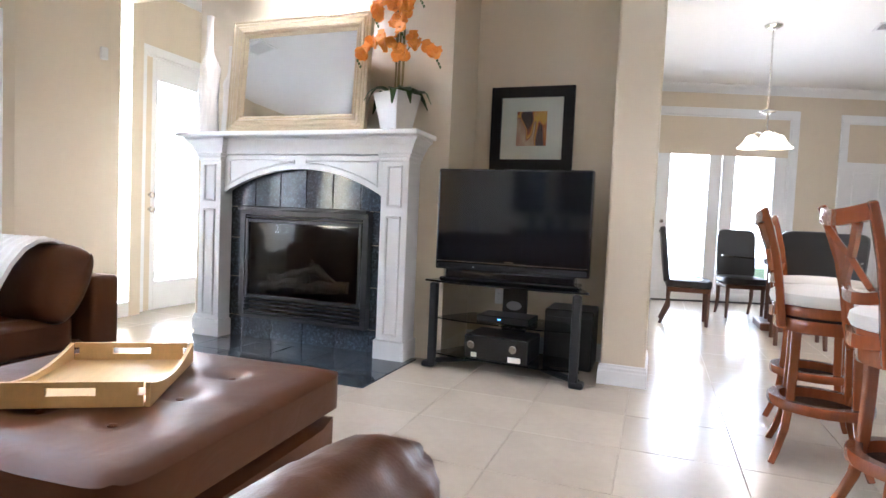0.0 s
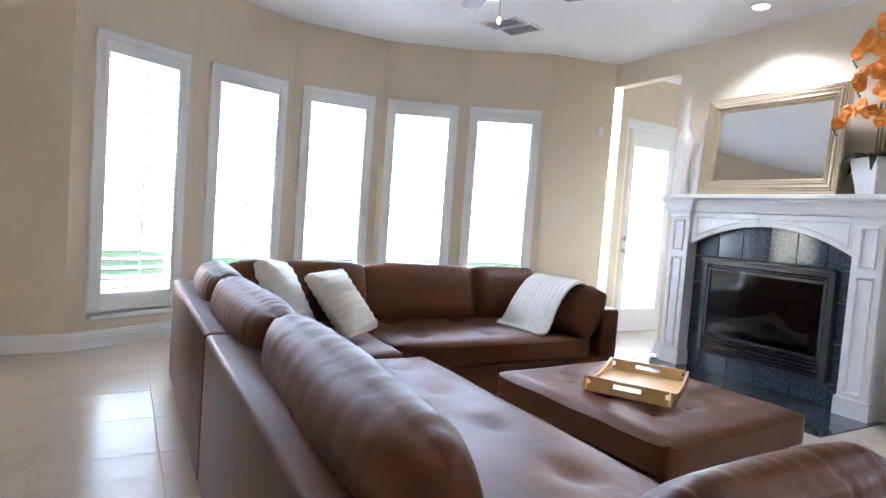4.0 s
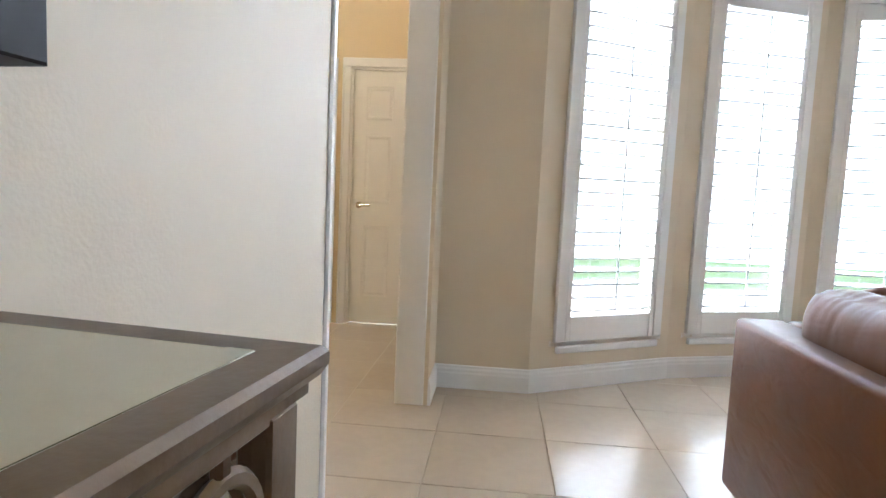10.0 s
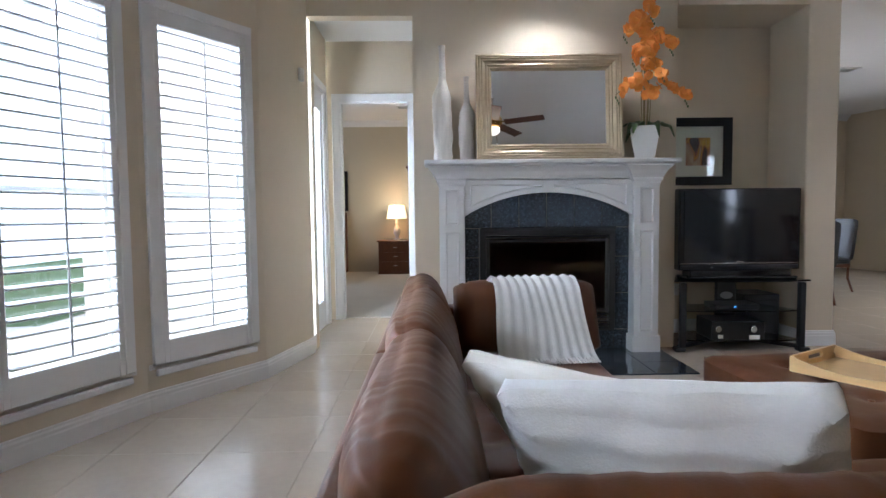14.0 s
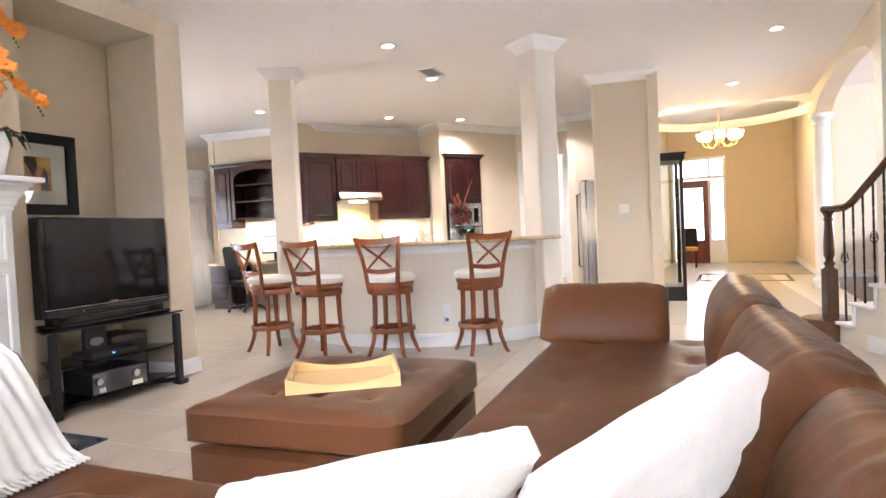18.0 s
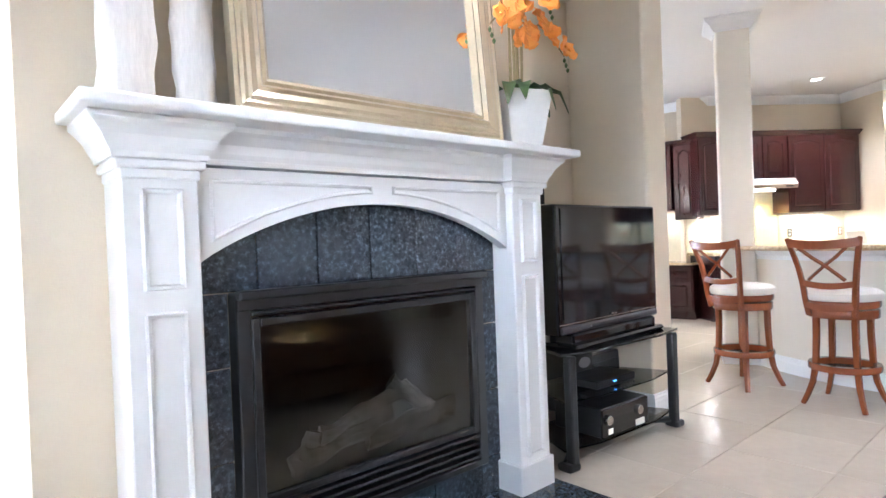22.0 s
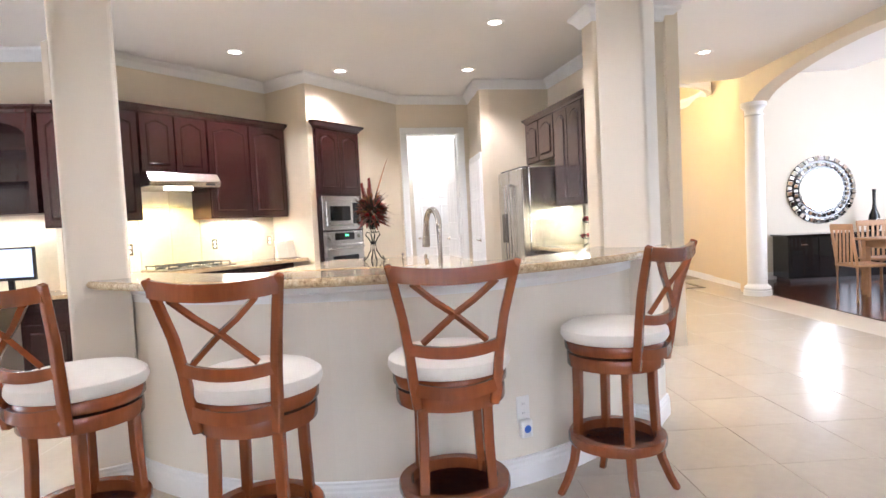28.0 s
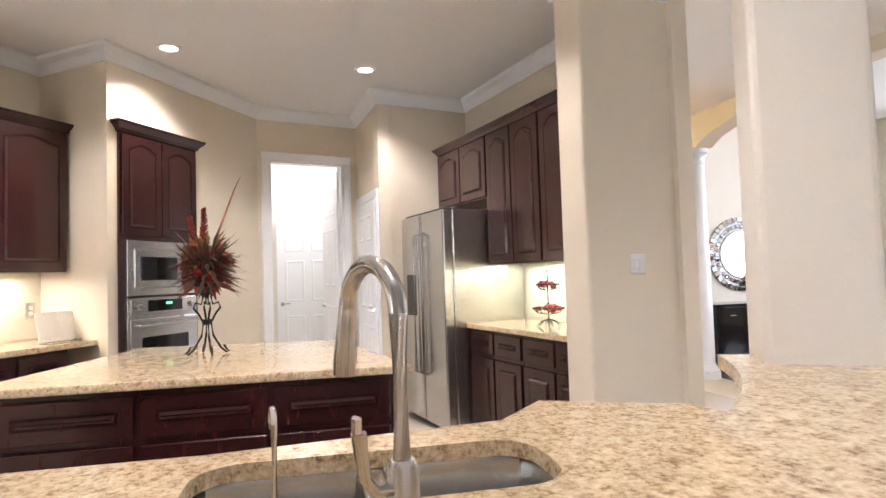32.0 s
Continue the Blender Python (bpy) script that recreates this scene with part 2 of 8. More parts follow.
MIRROR = mat("mirror_glass", (0.86, 0.87, 0.87), 0.015, metal=1.0, vary=0.0)
BLUEPEARL = stone_mat("blue_pearl_granite", (0.010, 0.012, 0.016), (0.035, 0.042, 0.05), (0.16, 0.20, 0.25), 0.08, 80.0, 46.0, 0.40, 0.66)
GRANITE = stone_mat("gold_granite", (0.17, 0.095, 0.045), (0.52, 0.385, 0.22), (0.70, 0.57, 0.38), 0.07, 95.0, 34.0, 0.36, 0.60)
BACKSPLASH = mat("cream_stone_tile", (0.66, 0.60, 0.46), 0.25, vary=0.08, scale=4.0, bump=0.03, pieces=0.05)
CERAMIC_W = mat("white_ceramic", (0.80, 0.79, 0.76), 0.35, vary=0.05, scale=8.0, bump=0.03, bscale=60)
WHITEWASH = mat("whitewashed_wood", (0.82, 0.78, 0.72), 0.6, vary=0.14, scale=5.0, grain=(6, 6, 0.8), bump=0.12, bscale=50)
POT = mat("black_pot", (0.012, 0.013, 0.016), 0.45, vary=0.08, bump=0.04, bscale=110)
GRASS = mat("grass_blade", (0.23, 0.32, 0.03), 0.5, vary=0.25, scale=25.0, color2=(0.035, 0.085, 0.012))
LEAF = mat("orchid_leaf", (0.07, 0.13, 0.03), 0.4, vary=0.2, scale=12.0)
PETAL = mat("orange_petal", (0.80, 0.22, 0.02), 0.55, vary=0.12, scale=20.0, color2=(0.86, 0.36, 0.05))
STEM = mat("bamboo_stem", (0.30, 0.23, 0.10), 0.5, vary=0.15, scale=20.0)
PLASTIC_W = mat("white_plastic", (0.80, 0.79, 0.76), 0.35, vary=0.02)
PLASTIC_G = mat("grey_plastic", (0.25, 0.25, 0.25), 0.4, vary=0.04)
PAPER = mat("mat_board", (0.80, 0.76, 0.66), 0.8, vary=0.02)
BLUEFACE = mat("blue_print", (0.03, 0.12, 0.5), 0.5)
BRICK = mat("red_brick", (0.36, 0.14, 0.09), 0.85, vary=0.2, scale=6.0, bump=0.3, bscale=40, pieces=0.2)
LAWN = mat("lawn", (0.10, 0.17, 0.04), 0.9, vary=0.25, scale=1.5, bump=0.5, bscale=40)
CONCRETE = mat("patio_concrete", (0.50, 0.47, 0.42), 0.8, vary=0.1, scale=1.5, bump=0.1, bscale=60)
GLASS = glass_mat("window_glass")
SMOKED = glass_mat("smoked_glass", (0.45, 0.47, 0.47))
CLEAR = glass_mat("clear_glass", (0.93, 0.97, 0.95))
GLOW_CAN = glow("lamp_glow", (1.0, 0.90, 0.74), 14.0)
GLOW_SHADE = glow("shade_glow", (1.0, 0.88, 0.66), 3.0)
GLOW_CHAND = glow("chandelier_glass", (1.0, 0.80, 0.42), 6.0)

H = 3.05          # ceiling
T = 0.12          # wall thickness


# ---- mesh helpers ----
def part(name, bm, material, parent=None, label="", smooth=False):
    me = bpy.data.meshes.new(name)
    bmesh.ops.recalc_face_normals(bm, faces=bm.faces)
    if smooth:
        for f in bm.faces:
            f.smooth = True
    bm.to_mesh(me)
    bm.free()
    me.materials.append(material)
    if smooth:
        me.set_sharp_from_angle(angle=radians(40 if smooth is True else smooth))
    ob = new(name, me)
    if parent is not None:
        ob.parent = parent
    if label:
        ob["label"] = label
    return ob


def thing(name, label="", category="", m=None, group="", kind=""):
    ob = new(name)
    if m is not None:
        ob.matrix_basis = m
    return tagged(ob, label, category, group, kind)


def B(*boxes, bevel=0.0, seg=1):
    """A bmesh of boxes (cx, cy, cz, sx, sy, sz[, rz])."""
    bm = bmesh.new()
    for b in boxes:
        m = Matrix.Translation(b[:3]) @ Matrix.Rotation(radians(b[6]) if len(b) > 6 else 0, 4, "Z") @ Matrix.Diagonal((*b[3:6], 1))
        bmesh.ops.create_cube(bm, size=1.0, matrix=m)
    if bevel:
        bmesh.ops.bevel(bm, geom=bm.edges[:], offset=bevel, segments=seg, affect="EDGES", profile=0.5)
    return bm


def prism(pts, z0, z1, bm=None, bevel=0.0, seg=2):
    """A polygon in plan raised from z0 to z1."""
    bm = bm or bmesh.new()
    lo = [bm.verts.new((x, y, z0)) for x, y in pts]
    hi = [bm.verts.new((x, y, z1)) for x, y in pts]
    faces = [bm.faces.new(hi), bm.faces.new(lo[::-1])]
    n = len(pts)
    for i in range(n):
        faces.append(bm.faces.new((lo[i], lo[(i + 1) % n], hi[(i + 1) % n], hi[i])))
    if bevel:
        es = [e for e in faces[0].edges] + [e for e in faces[1].edges]
        bmesh.ops.bevel(bm, geom=es, offset=bevel, segments=seg, affect="EDGES", profile=0.5)
    return bm


def sweep(path, profile, bm=None, closed=False):
    """A profile (out, up) swept along plan points (x, y); 'out' lies to the left of the way."""
    bm = bm or bmesh.new()
    n = len(path)
    rings = []
    for i in range(n):
        p = Vector(path[i])
        if closed:
            a, b = Vector(path[i - 1]), Vector(path[(i + 1) % n])
        else:
            a, b = Vector(path[max(i - 1, 0)]), Vector(path[min(i + 1, n - 1)])
        d1 = (p - a).normalized() if (p - a).length > 1e-6 else (b - p).normalized()
        d2 = (b - p).normalized() if (b - p).length > 1e-6 else d1
        n1, n2 = Vector((-d1.y, d1.x)), Vector((-d2.y, d2.x))
        k = n1 + n2
        k = k / max(k.dot(n1), 0.2)
        rings.append([bm.verts.new((p.x + k.x * o, p.y + k.y * o, z)) for o, z in profile])
    m = len(profile)
    for i in range(n if closed else n - 1):
        r, s = rings[i], rings[(i + 1) % n]
        for j in range(m):
            bm.faces.new((r[j], s[j], s[(j + 1) % m], r[(j + 1) % m]))
    if not closed:
        bm.faces.new(rings[0])
        bm.faces.new(rings[-1][::-1])
    return bm


def lathe(profile, n=24, bm=None, m=None):
    """A turned shape from (radius, z)."""
    bm = bm or bmesh.new()
    m = m or Matrix.Identity(4)
    rings = []
    for r, z in profile:
        rings.append([bm.verts.new(m @ Vector((r * math.cos(2 * math.pi * i / n), r * math.sin(2 * math.pi * i / n), z))) for i in range(n)])
    for a, b in zip(rings, rings[1:]):
        for i in range(n):
            bm.faces.new((a[i], a[(i + 1) % n], b[(i + 1) % n], b[i]))
    bm.faces.new(rings[0][::-1])
    bm.faces.new(rings[-1])
    return bm


def tube(pts, r, n=8, bm=None, caps=True, flat=None):
    """A round bar along points; r may be a list; flat=(rx, ry) gives an oval."""
    bm = bm or bmesh.new()
    pts = [Vector(p) for p in pts]
    rings = []
    up = Vector((0, 0, 1))
    for i, p in enumerate(pts):
        d = (pts[min(i + 1, len(pts) - 1)] - pts[max(i - 1, 0)]).normalized()
        s = d.cross(up)
        if s.length < 1e-3:
            s = d.cross(Vector((0, 1, 0)))
        s.normalize()
        u = s.cross(d).normalized()
        rr = r[i] if isinstance(r, (list, tuple)) else r
        a, b = (rr, rr) if not flat else (rr * flat[0], rr * flat[1])
        rings.append([bm.verts.new(p + s * a * math.cos(2 * math.pi * k / n) + u * b * math.sin(2 * math.pi * k / n)) for k in range(n)])
    for a, b in zip(rings, rings[1:]):
        for k in range(n):
            bm.faces.new((a[k], a[(k + 1) % n], b[(k + 1) % n], b[k]))
    if caps:
        bm.faces.new(rings[0][::-1])
        bm.faces.new(rings[-1])
    return bm


def arc(cx, cy, r, a0, a1, n):
    return [(cx + r * math.cos(radians(a0 + (a1 - a0) * i / n)), cy + r * math.sin(radians(a0 + (a1 - a0) * i / n))) for i in range(n + 1)]


BASE_PROFILE = [(0, 0), (0.016, 0), (0.016, 0.085), (0.013, 0.095), (0.013, 0.108), (0.008, 0.118), (0.008, 0.128), (0, 0.133)]
CROWN = [(0, H - 0.115), (0.012, H - 0.115), (0.018, H - 0.10), (0.05, H - 0.055), (0.085, H - 0.025), (0.09, H - 0.008), (0.09, H), (0, H)]


def wall(name, a, b, openings=(), z0=0.0, z1=H, material=None, t=T, side=1):
    """A wall from a to b whose room face lies on the line and whose thickness goes to the right of the way (side=1);
    openings (from, to, bottom, top) along it go right through."""
    a, b = Vector(a), Vector(b)
    L = (b - a).length
    d = (b - a) / L
    q = Vector((d.y, -d.x)) * side
    ob = tagged(new(name), "plain painted plaster wall", "wall", kind="structure")
    bm = bmesh.new()

    def slab(s0, s1, zz0, zz1):
        if s1 - s0 < 1e-4 or zz1 - zz0 < 1e-4:
            return
        p = [a + d * s0, a + d * s1, a + d * s1 + q * t, a + d * s0 + q * t]
        prism([(v.x, v.y) for v in p], zz0, zz1, bm)
    s = 0.0
    for o0, o1, zb, zt in sorted(openings):
        slab(s, o0, z0, z1)
        slab(o0, o1, z0, zb)
        slab(o0, o1, zt, z1)
        s = o1
    slab(s, L, z0, z1)
    bmesh.ops.remove_doubles(bm, verts=bm.verts, dist=1e-5)
    me = bpy.data.meshes.new(name)
    bmesh.ops.recalc_face_normals(bm, faces=bm.faces)
    bm.to_mesh(me)
    bm.free()
    me.materials.append(material or WALL)
    bpy.data.objects.remove(ob)
    ob = tagged(new(name, me), "plain painted plaster wall", "wall", kind="structure")
    return ob


def baseboard(path, material=None):
    ob = part("baseboard", sweep(path, BASE_PROFILE), TRIM)
    return tagged(ob, "white moulded wooden baseboard along the wall", "baseboard", kind="structure")


def crown(path):
    ob = part("crown_trim", sweep(path, CROWN), TRIM)
    return tagged(ob, "white crown moulding under the ceiling", "trim", kind="structure")


# ---- plan ----
# the kitchen wing stands a few degrees off the living room's axes
WING_C = Vector((-1.25, 3.65))
WING = pose(WING_C.x, WING_C.y, 0, 0, 0, -3.65) @ pose(-WING_C.x, -WING_C.y, 0)


def wing(x, y):
    v = WING @ Vector((x, y, 0))
    return v.x, v.y


def turn_wing(since):
    """Turns every thing that was made after the set since was taken."""
    for ob in list(bpy.data.objects):
        if ob not in since and ob.parent is None:
            ob.matrix_basis = WING @ ob.matrix_basis


BAY = [(-3.46, -0.74), (-3.95, 0.14), (-4.26, 1.05), (-4.25, 2.01), (-3.90, 2.86), (-3.42, 3.60)]
NOOK_L, FP_L, FP_R, FP_Y = (-3.24, 4.37), -2.37, -0.16, 4.38
STUB = (-3.46, -1.265)


def cw(x):
    """The console wall's line."""
    return -1.515 - 0.12 * (x + 0.47)


# kitchen directions
KU, KV = Vector((math.cos(radians(13)), math.sin(radians(13)))), Vector((-math.sin(radians(13)), math.cos(radians(13))))
HU, HN = Vector((math.cos(radians(-32)), math.sin(radians(-32)))), Vector((-math.sin(radians(32)), -math.cos(radians(32))))
HC = Vector((7.17, 5.37))          # inner corner of the range wall
OC = Vector((6.75, 4.76))          # outer corner of the oven wall
DOORW0, DOORW1 = Vector((8.25, 3.86)), Vector((8.55, 2.84))
PAN = Vector((7.60, 2.70))
FR = Vector((7.82, 1.78))
KEND = Vector((5.42, 1.20))
HL = Vector((5.47, 6.43))
DESK1 = Vector((5.10, 8.55))

floor_base = tagged(part("floor", prism([(-6.5, -5.6), (15.2, -5.6), (15.2, 12.5), (-6.5, 12.5)], -0.12, -0.004), GROUT), "grout bed under the cream floor tiles", "floor", kind="structure")
# runs on over the utility room to stop light leaking in
ceil_pts = [(-4.6, -3.2), wing(8.2, -2.4)] + [wing(8.2 + 0.35 * math.sin(math.pi * i / 8), -1.3 + 2.4 * i / 8) for i in range(9)] + [wing(8.9, 1.6), wing(10.4, 1.6), wing(10.4, 12.5), (-4.6, 12.5)]
ceiling = tagged(part("ceiling", prism(ceil_pts, H, H + 0.1), CEIL), "white lightly textured plaster ceiling", "ceiling", kind="structure")
# foyer and dining ceilings stand higher
# extra strip west of the main ceiling, added to block sun in the bedroom
tagged(part("ceiling_bedroom", B((-5.45, 8.7, H + 0.05, 1.7, 5.6, 0.1)), CEIL), "added ceiling strip that keeps light out of the bedroom", "ceiling", kind="structure")
made = set(bpy.data.objects)
tagged(part("ceiling_foyer", B((11.7, 0, 3.65, 7.2, 5.0, 0.1)), CEIL), "raised cream ceiling over the entrance hall", "ceiling", kind="structure")
tagged(part("ceiling_dining", B((7.3, -3.65, 3.6, 7.0, 4.4, 0.1)), CEIL), "white ceiling over the dining room", "ceiling", kind="structure")
turn_wing(made)

walls = []
# bay with five windows
WIN = []
for i in range(5):
    a, b = Vector(BAY[i]), Vector(BAY[i + 1])
    L = (b - a).length
    c = L / 2 + (0.03, 0.02, 0.0, -0.02, -0.02)[i]
    w = 0.66
    walls.append(wall("wall_bay_%d" % (i + 1), b, a, [(L - c - w / 2, L - c + w / 2, 0.29, 2.37)]))
    WIN.append((a + (b - a) / L * c, (b - a).normalized()))
wall("wall_bay_south", BAY[0], STUB)
wall("wall_bay_north", NOOK_L, BAY[5])
wall("wall_console_west", STUB, (-3.14, -1.265), t=0.14)
HALL0, HALL1 = -3.14, -1.70
wall("wall_console", (HALL1, cw(HALL1)), (1.9, cw(1.9)), t=0.14)
wall("wall_console_header", (HALL0, -1.29), (HALL1, cw(HALL1)), z0=2.62, t=0.14)
wall("wall_console_east", (1.9, cw(1.9)), (2.6, -1.75), t=0.14)
# nook and fireplace
wall("wall_nook_header", (FP_L, FP_Y), NOOK_L, z0=2.80, side=1)
wall("wall_nook_west", (-3.36, 5.86), (-3.36, 4.49), [(0.12, 1.04, 0.0, 2.44)], side=1)
wall("wall_nook_return", (-3.24, 4.49), (-3.36, 4.49), side=1)
wall("wall_nook_north", (-2.25, 5.93), (-3.36, 5.93), [(0.22, 0.98, 0.0, 2.40)], side=1)
tagged(part("wall_chimney", B(((FP_L + FP_R) / 2, 5.20, H / 2, FP_R - FP_L, 1.64, H)), WALL), "plastered chimney breast", "wall", kind="structure")
# television niche
wall("wall_niche_back", (1.17, 4.97), (FP_R, 4.97), side=1)
tagged(part("wall_niche_column", B((1.075, 4.65, H / 2, 0.27, 0.58, H), bevel=0.015, seg=2), WALL), "plastered end of the niche wall", "wall", kind="structure")
tagged(part("wall_niche_soffit", B((0.39, 4.66, 2.96, 1.10, 0.60, 0.18)), WALL), "dropped soffit over the niche", "wall", kind="structure")
# breakfast room
wall("wall_breakfast_west", (0.75, 9.13), (1.1, 4.95))
BR0, BR1 = Vector((0.75, 9.13)), Vector((6.2, 11.11))
brd = (BR1 - BR0).normalized()
BRL = (BR1 - BR0).length
wall("wall_breakfast_north", BR1, BR0, [(BRL - 2.30, BRL - 0.45, 0.0, 2.08), (BRL - 4.0, BRL - 3.1, 0.0, 2.06)])
wall("wall_breakfast_east", (6.95, 8.0), (6.15, 11.2), side=-1)
# kitchen
made = set(bpy.data.objects)
wall("wall_desk", DESK1, HL, side=-1)
wall("wall_desk_north", (6.6, 8.6), DESK1, side=-1)
wall("wall_range", HL - HU * 0.4, HC, side=-1)
wall("wall_oven_return", HC, OC, side=-1)
wall("wall_oven", OC, DOORW0, side=-1)
dl = (DOORW1 - DOORW0).length
wall("wall_kitchen_door", DOORW0, DOORW1, [(0.12, 0.90, 0.0, 2.52)], side=-1)
wall("wall_pantry", DOORW1, PAN, side=-1)
wall("wall_fridge_side", PAN, FR, side=-1)
wall("wall_fridge", FR, KEND, t=0.2, side=-1)
tagged(part("wall_column_wide", B((5.37, 1.46, H / 2, 0.24, 0.72, H, 12), bevel=0.02, seg=2), WALL), "wide plastered column with a light switch", "column", kind="structure")

# floors of wood and carpet
tagged(part("floor_dining", prism([(3.9, -5.6), (10.2, -5.6), (10.2, -1.26), (3.9, -1.26)], -0.002, 0.008), WOODFLOOR), "dark glossy hardwood floor of the dining room", "floor", kind="structure")
turn_wing(made)
made = set(bpy.data.objects)
tagged(part("floor_bedroom", prism([(-6.4, 5.98), (-1.2, 5.98), (-1.2, 12.0), (-6.4, 12.0)], -0.002, 0.012), CARPET), "cream bedroom carpet", "floor", kind="structure")
# bedroom shell
wall("wall_bedroom_north", (-1.4, 11.3), (-6.0, 11.3), material=WALL_G)
wall("wall_bedroom_east", (-1.4, 6.05), (-1.4, 11.3), material=WALL_G, side=1)
wall("wall_bedroom_west", (-6.0, 11.3), (-6.0, 6.05), material=WALL_G)
wall("wall_bedroom_south", (-6.0, 6.06), (-3.48, 6.06), material=WALL_G)

# hall behind the console wall
wall("wall_hall_west_a", (-4.85, -1.30), (-4.85, -2.32), [(0.10, 0.86, 0.0, 2.05)], material=WALL_Y)
wall("wall_hall_west_b", (-4.85, -3.30), (-4.85, -4.4), material=WALL_Y)
wall("wall_hall_north", STUB, (-4.85, -1.30), material=WALL_Y, side=-1)
wall("wall_hall_south", (-4.85, -4.4), (-1.0, -4.4), material=WALL_Y, side=1)
wall("wall_hall_east", (-1.0, -4.4), (-1.0, -1.65), material=WALL_Y, side=1)
tagged(part("ceiling_hall", B((-4.4, -3.6, H + 0.05, 7.0, 3.4, 0.1)), CEIL), "white hall ceiling", "ceiling", kind="structure")
wall("wall_study_west", (-6.4, -1.3), (-6.4, -5.4), [(1.05, 1.75, 0.55, 2.25)], material=WALL_G)
wall("wall_study_south", (-6.4, -5.4), (-4.9, -5.4), material=WALL_G)

# dining room, foyer
made = set(bpy.data.objects)
DC = Vector((8.25, -1.12))
wall("wall_dining_east", (9.78, -1.30), (9.78, -5.5), material=WALL_D, side=-1, z1=3.55)
wall("wall_dining_south", (9.78, -5.5), (3.9, -5.5), material=WALL_D, side=-1, z1=3.55)
wall("wall_dining_west", (3.9, -5.5), (3.9, -1.45), material=WALL_D, side=-1, z1=3.55)
wall("wall_foyer_south", (8.45, -1.18), (14.2, -1.30), material=WALL_Y, side=1, z1=3.6)
wall("wall_foyer_east", (14.2, 2.0), (14.2, -1.3), [(0.46, 1.77, 0.0, 2.75)], material=WALL_Y, side=-1, z1=3.6)
wall("wall_foyer_north", (8.9, 1.6), (14.2, 1.6), material=WALL_Y, side=-1, z1=3.6)
wall("wall_cabinet_back", (5.3, 1.0), (8.9, 1.6), side=-1)
# kitchen utility room behind the white door
wall("wall_utility_east", (10.2, 5.2), (10.2, 1.9), material=WALL_D, side=-1)
wall("wall_utility_north", (8.4, 4.6), (10.2, 5.2), material=WALL_D, side=-1)
wall("wall_utility_south", (10.2, 2.0), (8.7, 2.0), material=WALL_D, side=-1)
turn_wing(made)


# ---- soft shapes ----
def cushion(w, d, h, k=5.0, n=12, edge=0.35, tufts=(), tuft_r=0.09, tuft_d=0.035, wrinkle=0.0, freq=6.0, seed=0.0, pleats=0, pleat_d=0.012, sag=0.0, seams=False):
    """A stuffed cushion lying flat, centred; edge thins it to its rim; tufts are (x, y) dimples on the top."""
    bm = bmesh.new()
    bmesh.ops.create_cube(bm, size=2.0)
    bmesh.ops.subdivide_edges(bm, edges=bm.edges[:], cuts=n, use_grid_fill=True)
    for v in bm.verts:
        x, y, z = v.co
        m = (abs(x) ** k + abs(y) ** k) ** (1 / k)
        big = max(abs(x), abs(y))
        if m > 1e-6:
            x, y = x * big / m, y * big / m
        r = max(abs(x), abs(y))
        tz = (1 - edge * r ** 3)
        zz = z * tz
        # round the rim
        rim = max(0.0, r - 0.86) / 0.14
        zz *= math.sqrt(max(0.0, 1 - 0.55 * rim * rim))
        px, py, pz = x * w / 2, y * d / 2, zz * h / 2
        if z > 0.2:
            for tx, ty in tufts:
                q = ((px - tx) ** 2 + (py - ty) ** 2) / (tuft_r ** 2)
                pz -= tuft_d * math.exp(-q * 2.2)
            pz -= sag * (1 - r * r)
        if pleats and abs(z) > 0.5:
            pz += pleat_d * math.sin(y * math.pi * pleats) * (1 if z > 0 else -1)
        if wrinkle:
            q = Vector((px * freq + seed, py * freq * 0.45, pz * freq + seed))
            a = noise.noise(q) + 0.5 * noise.noise(q * 2.3)
            amp = wrinkle * (0.35 + 0.65 * r)
            px += a * amp * 0.4
            pz += a * amp * (1 if z > -0.2 else 0.2)
            py += noise.noise(q + Vector((7, 3, 1))) * amp * 0.5
        v.co = (px, py, pz)
    return bm


def placed(ob, m):
    ob.matrix_basis = m
    return ob


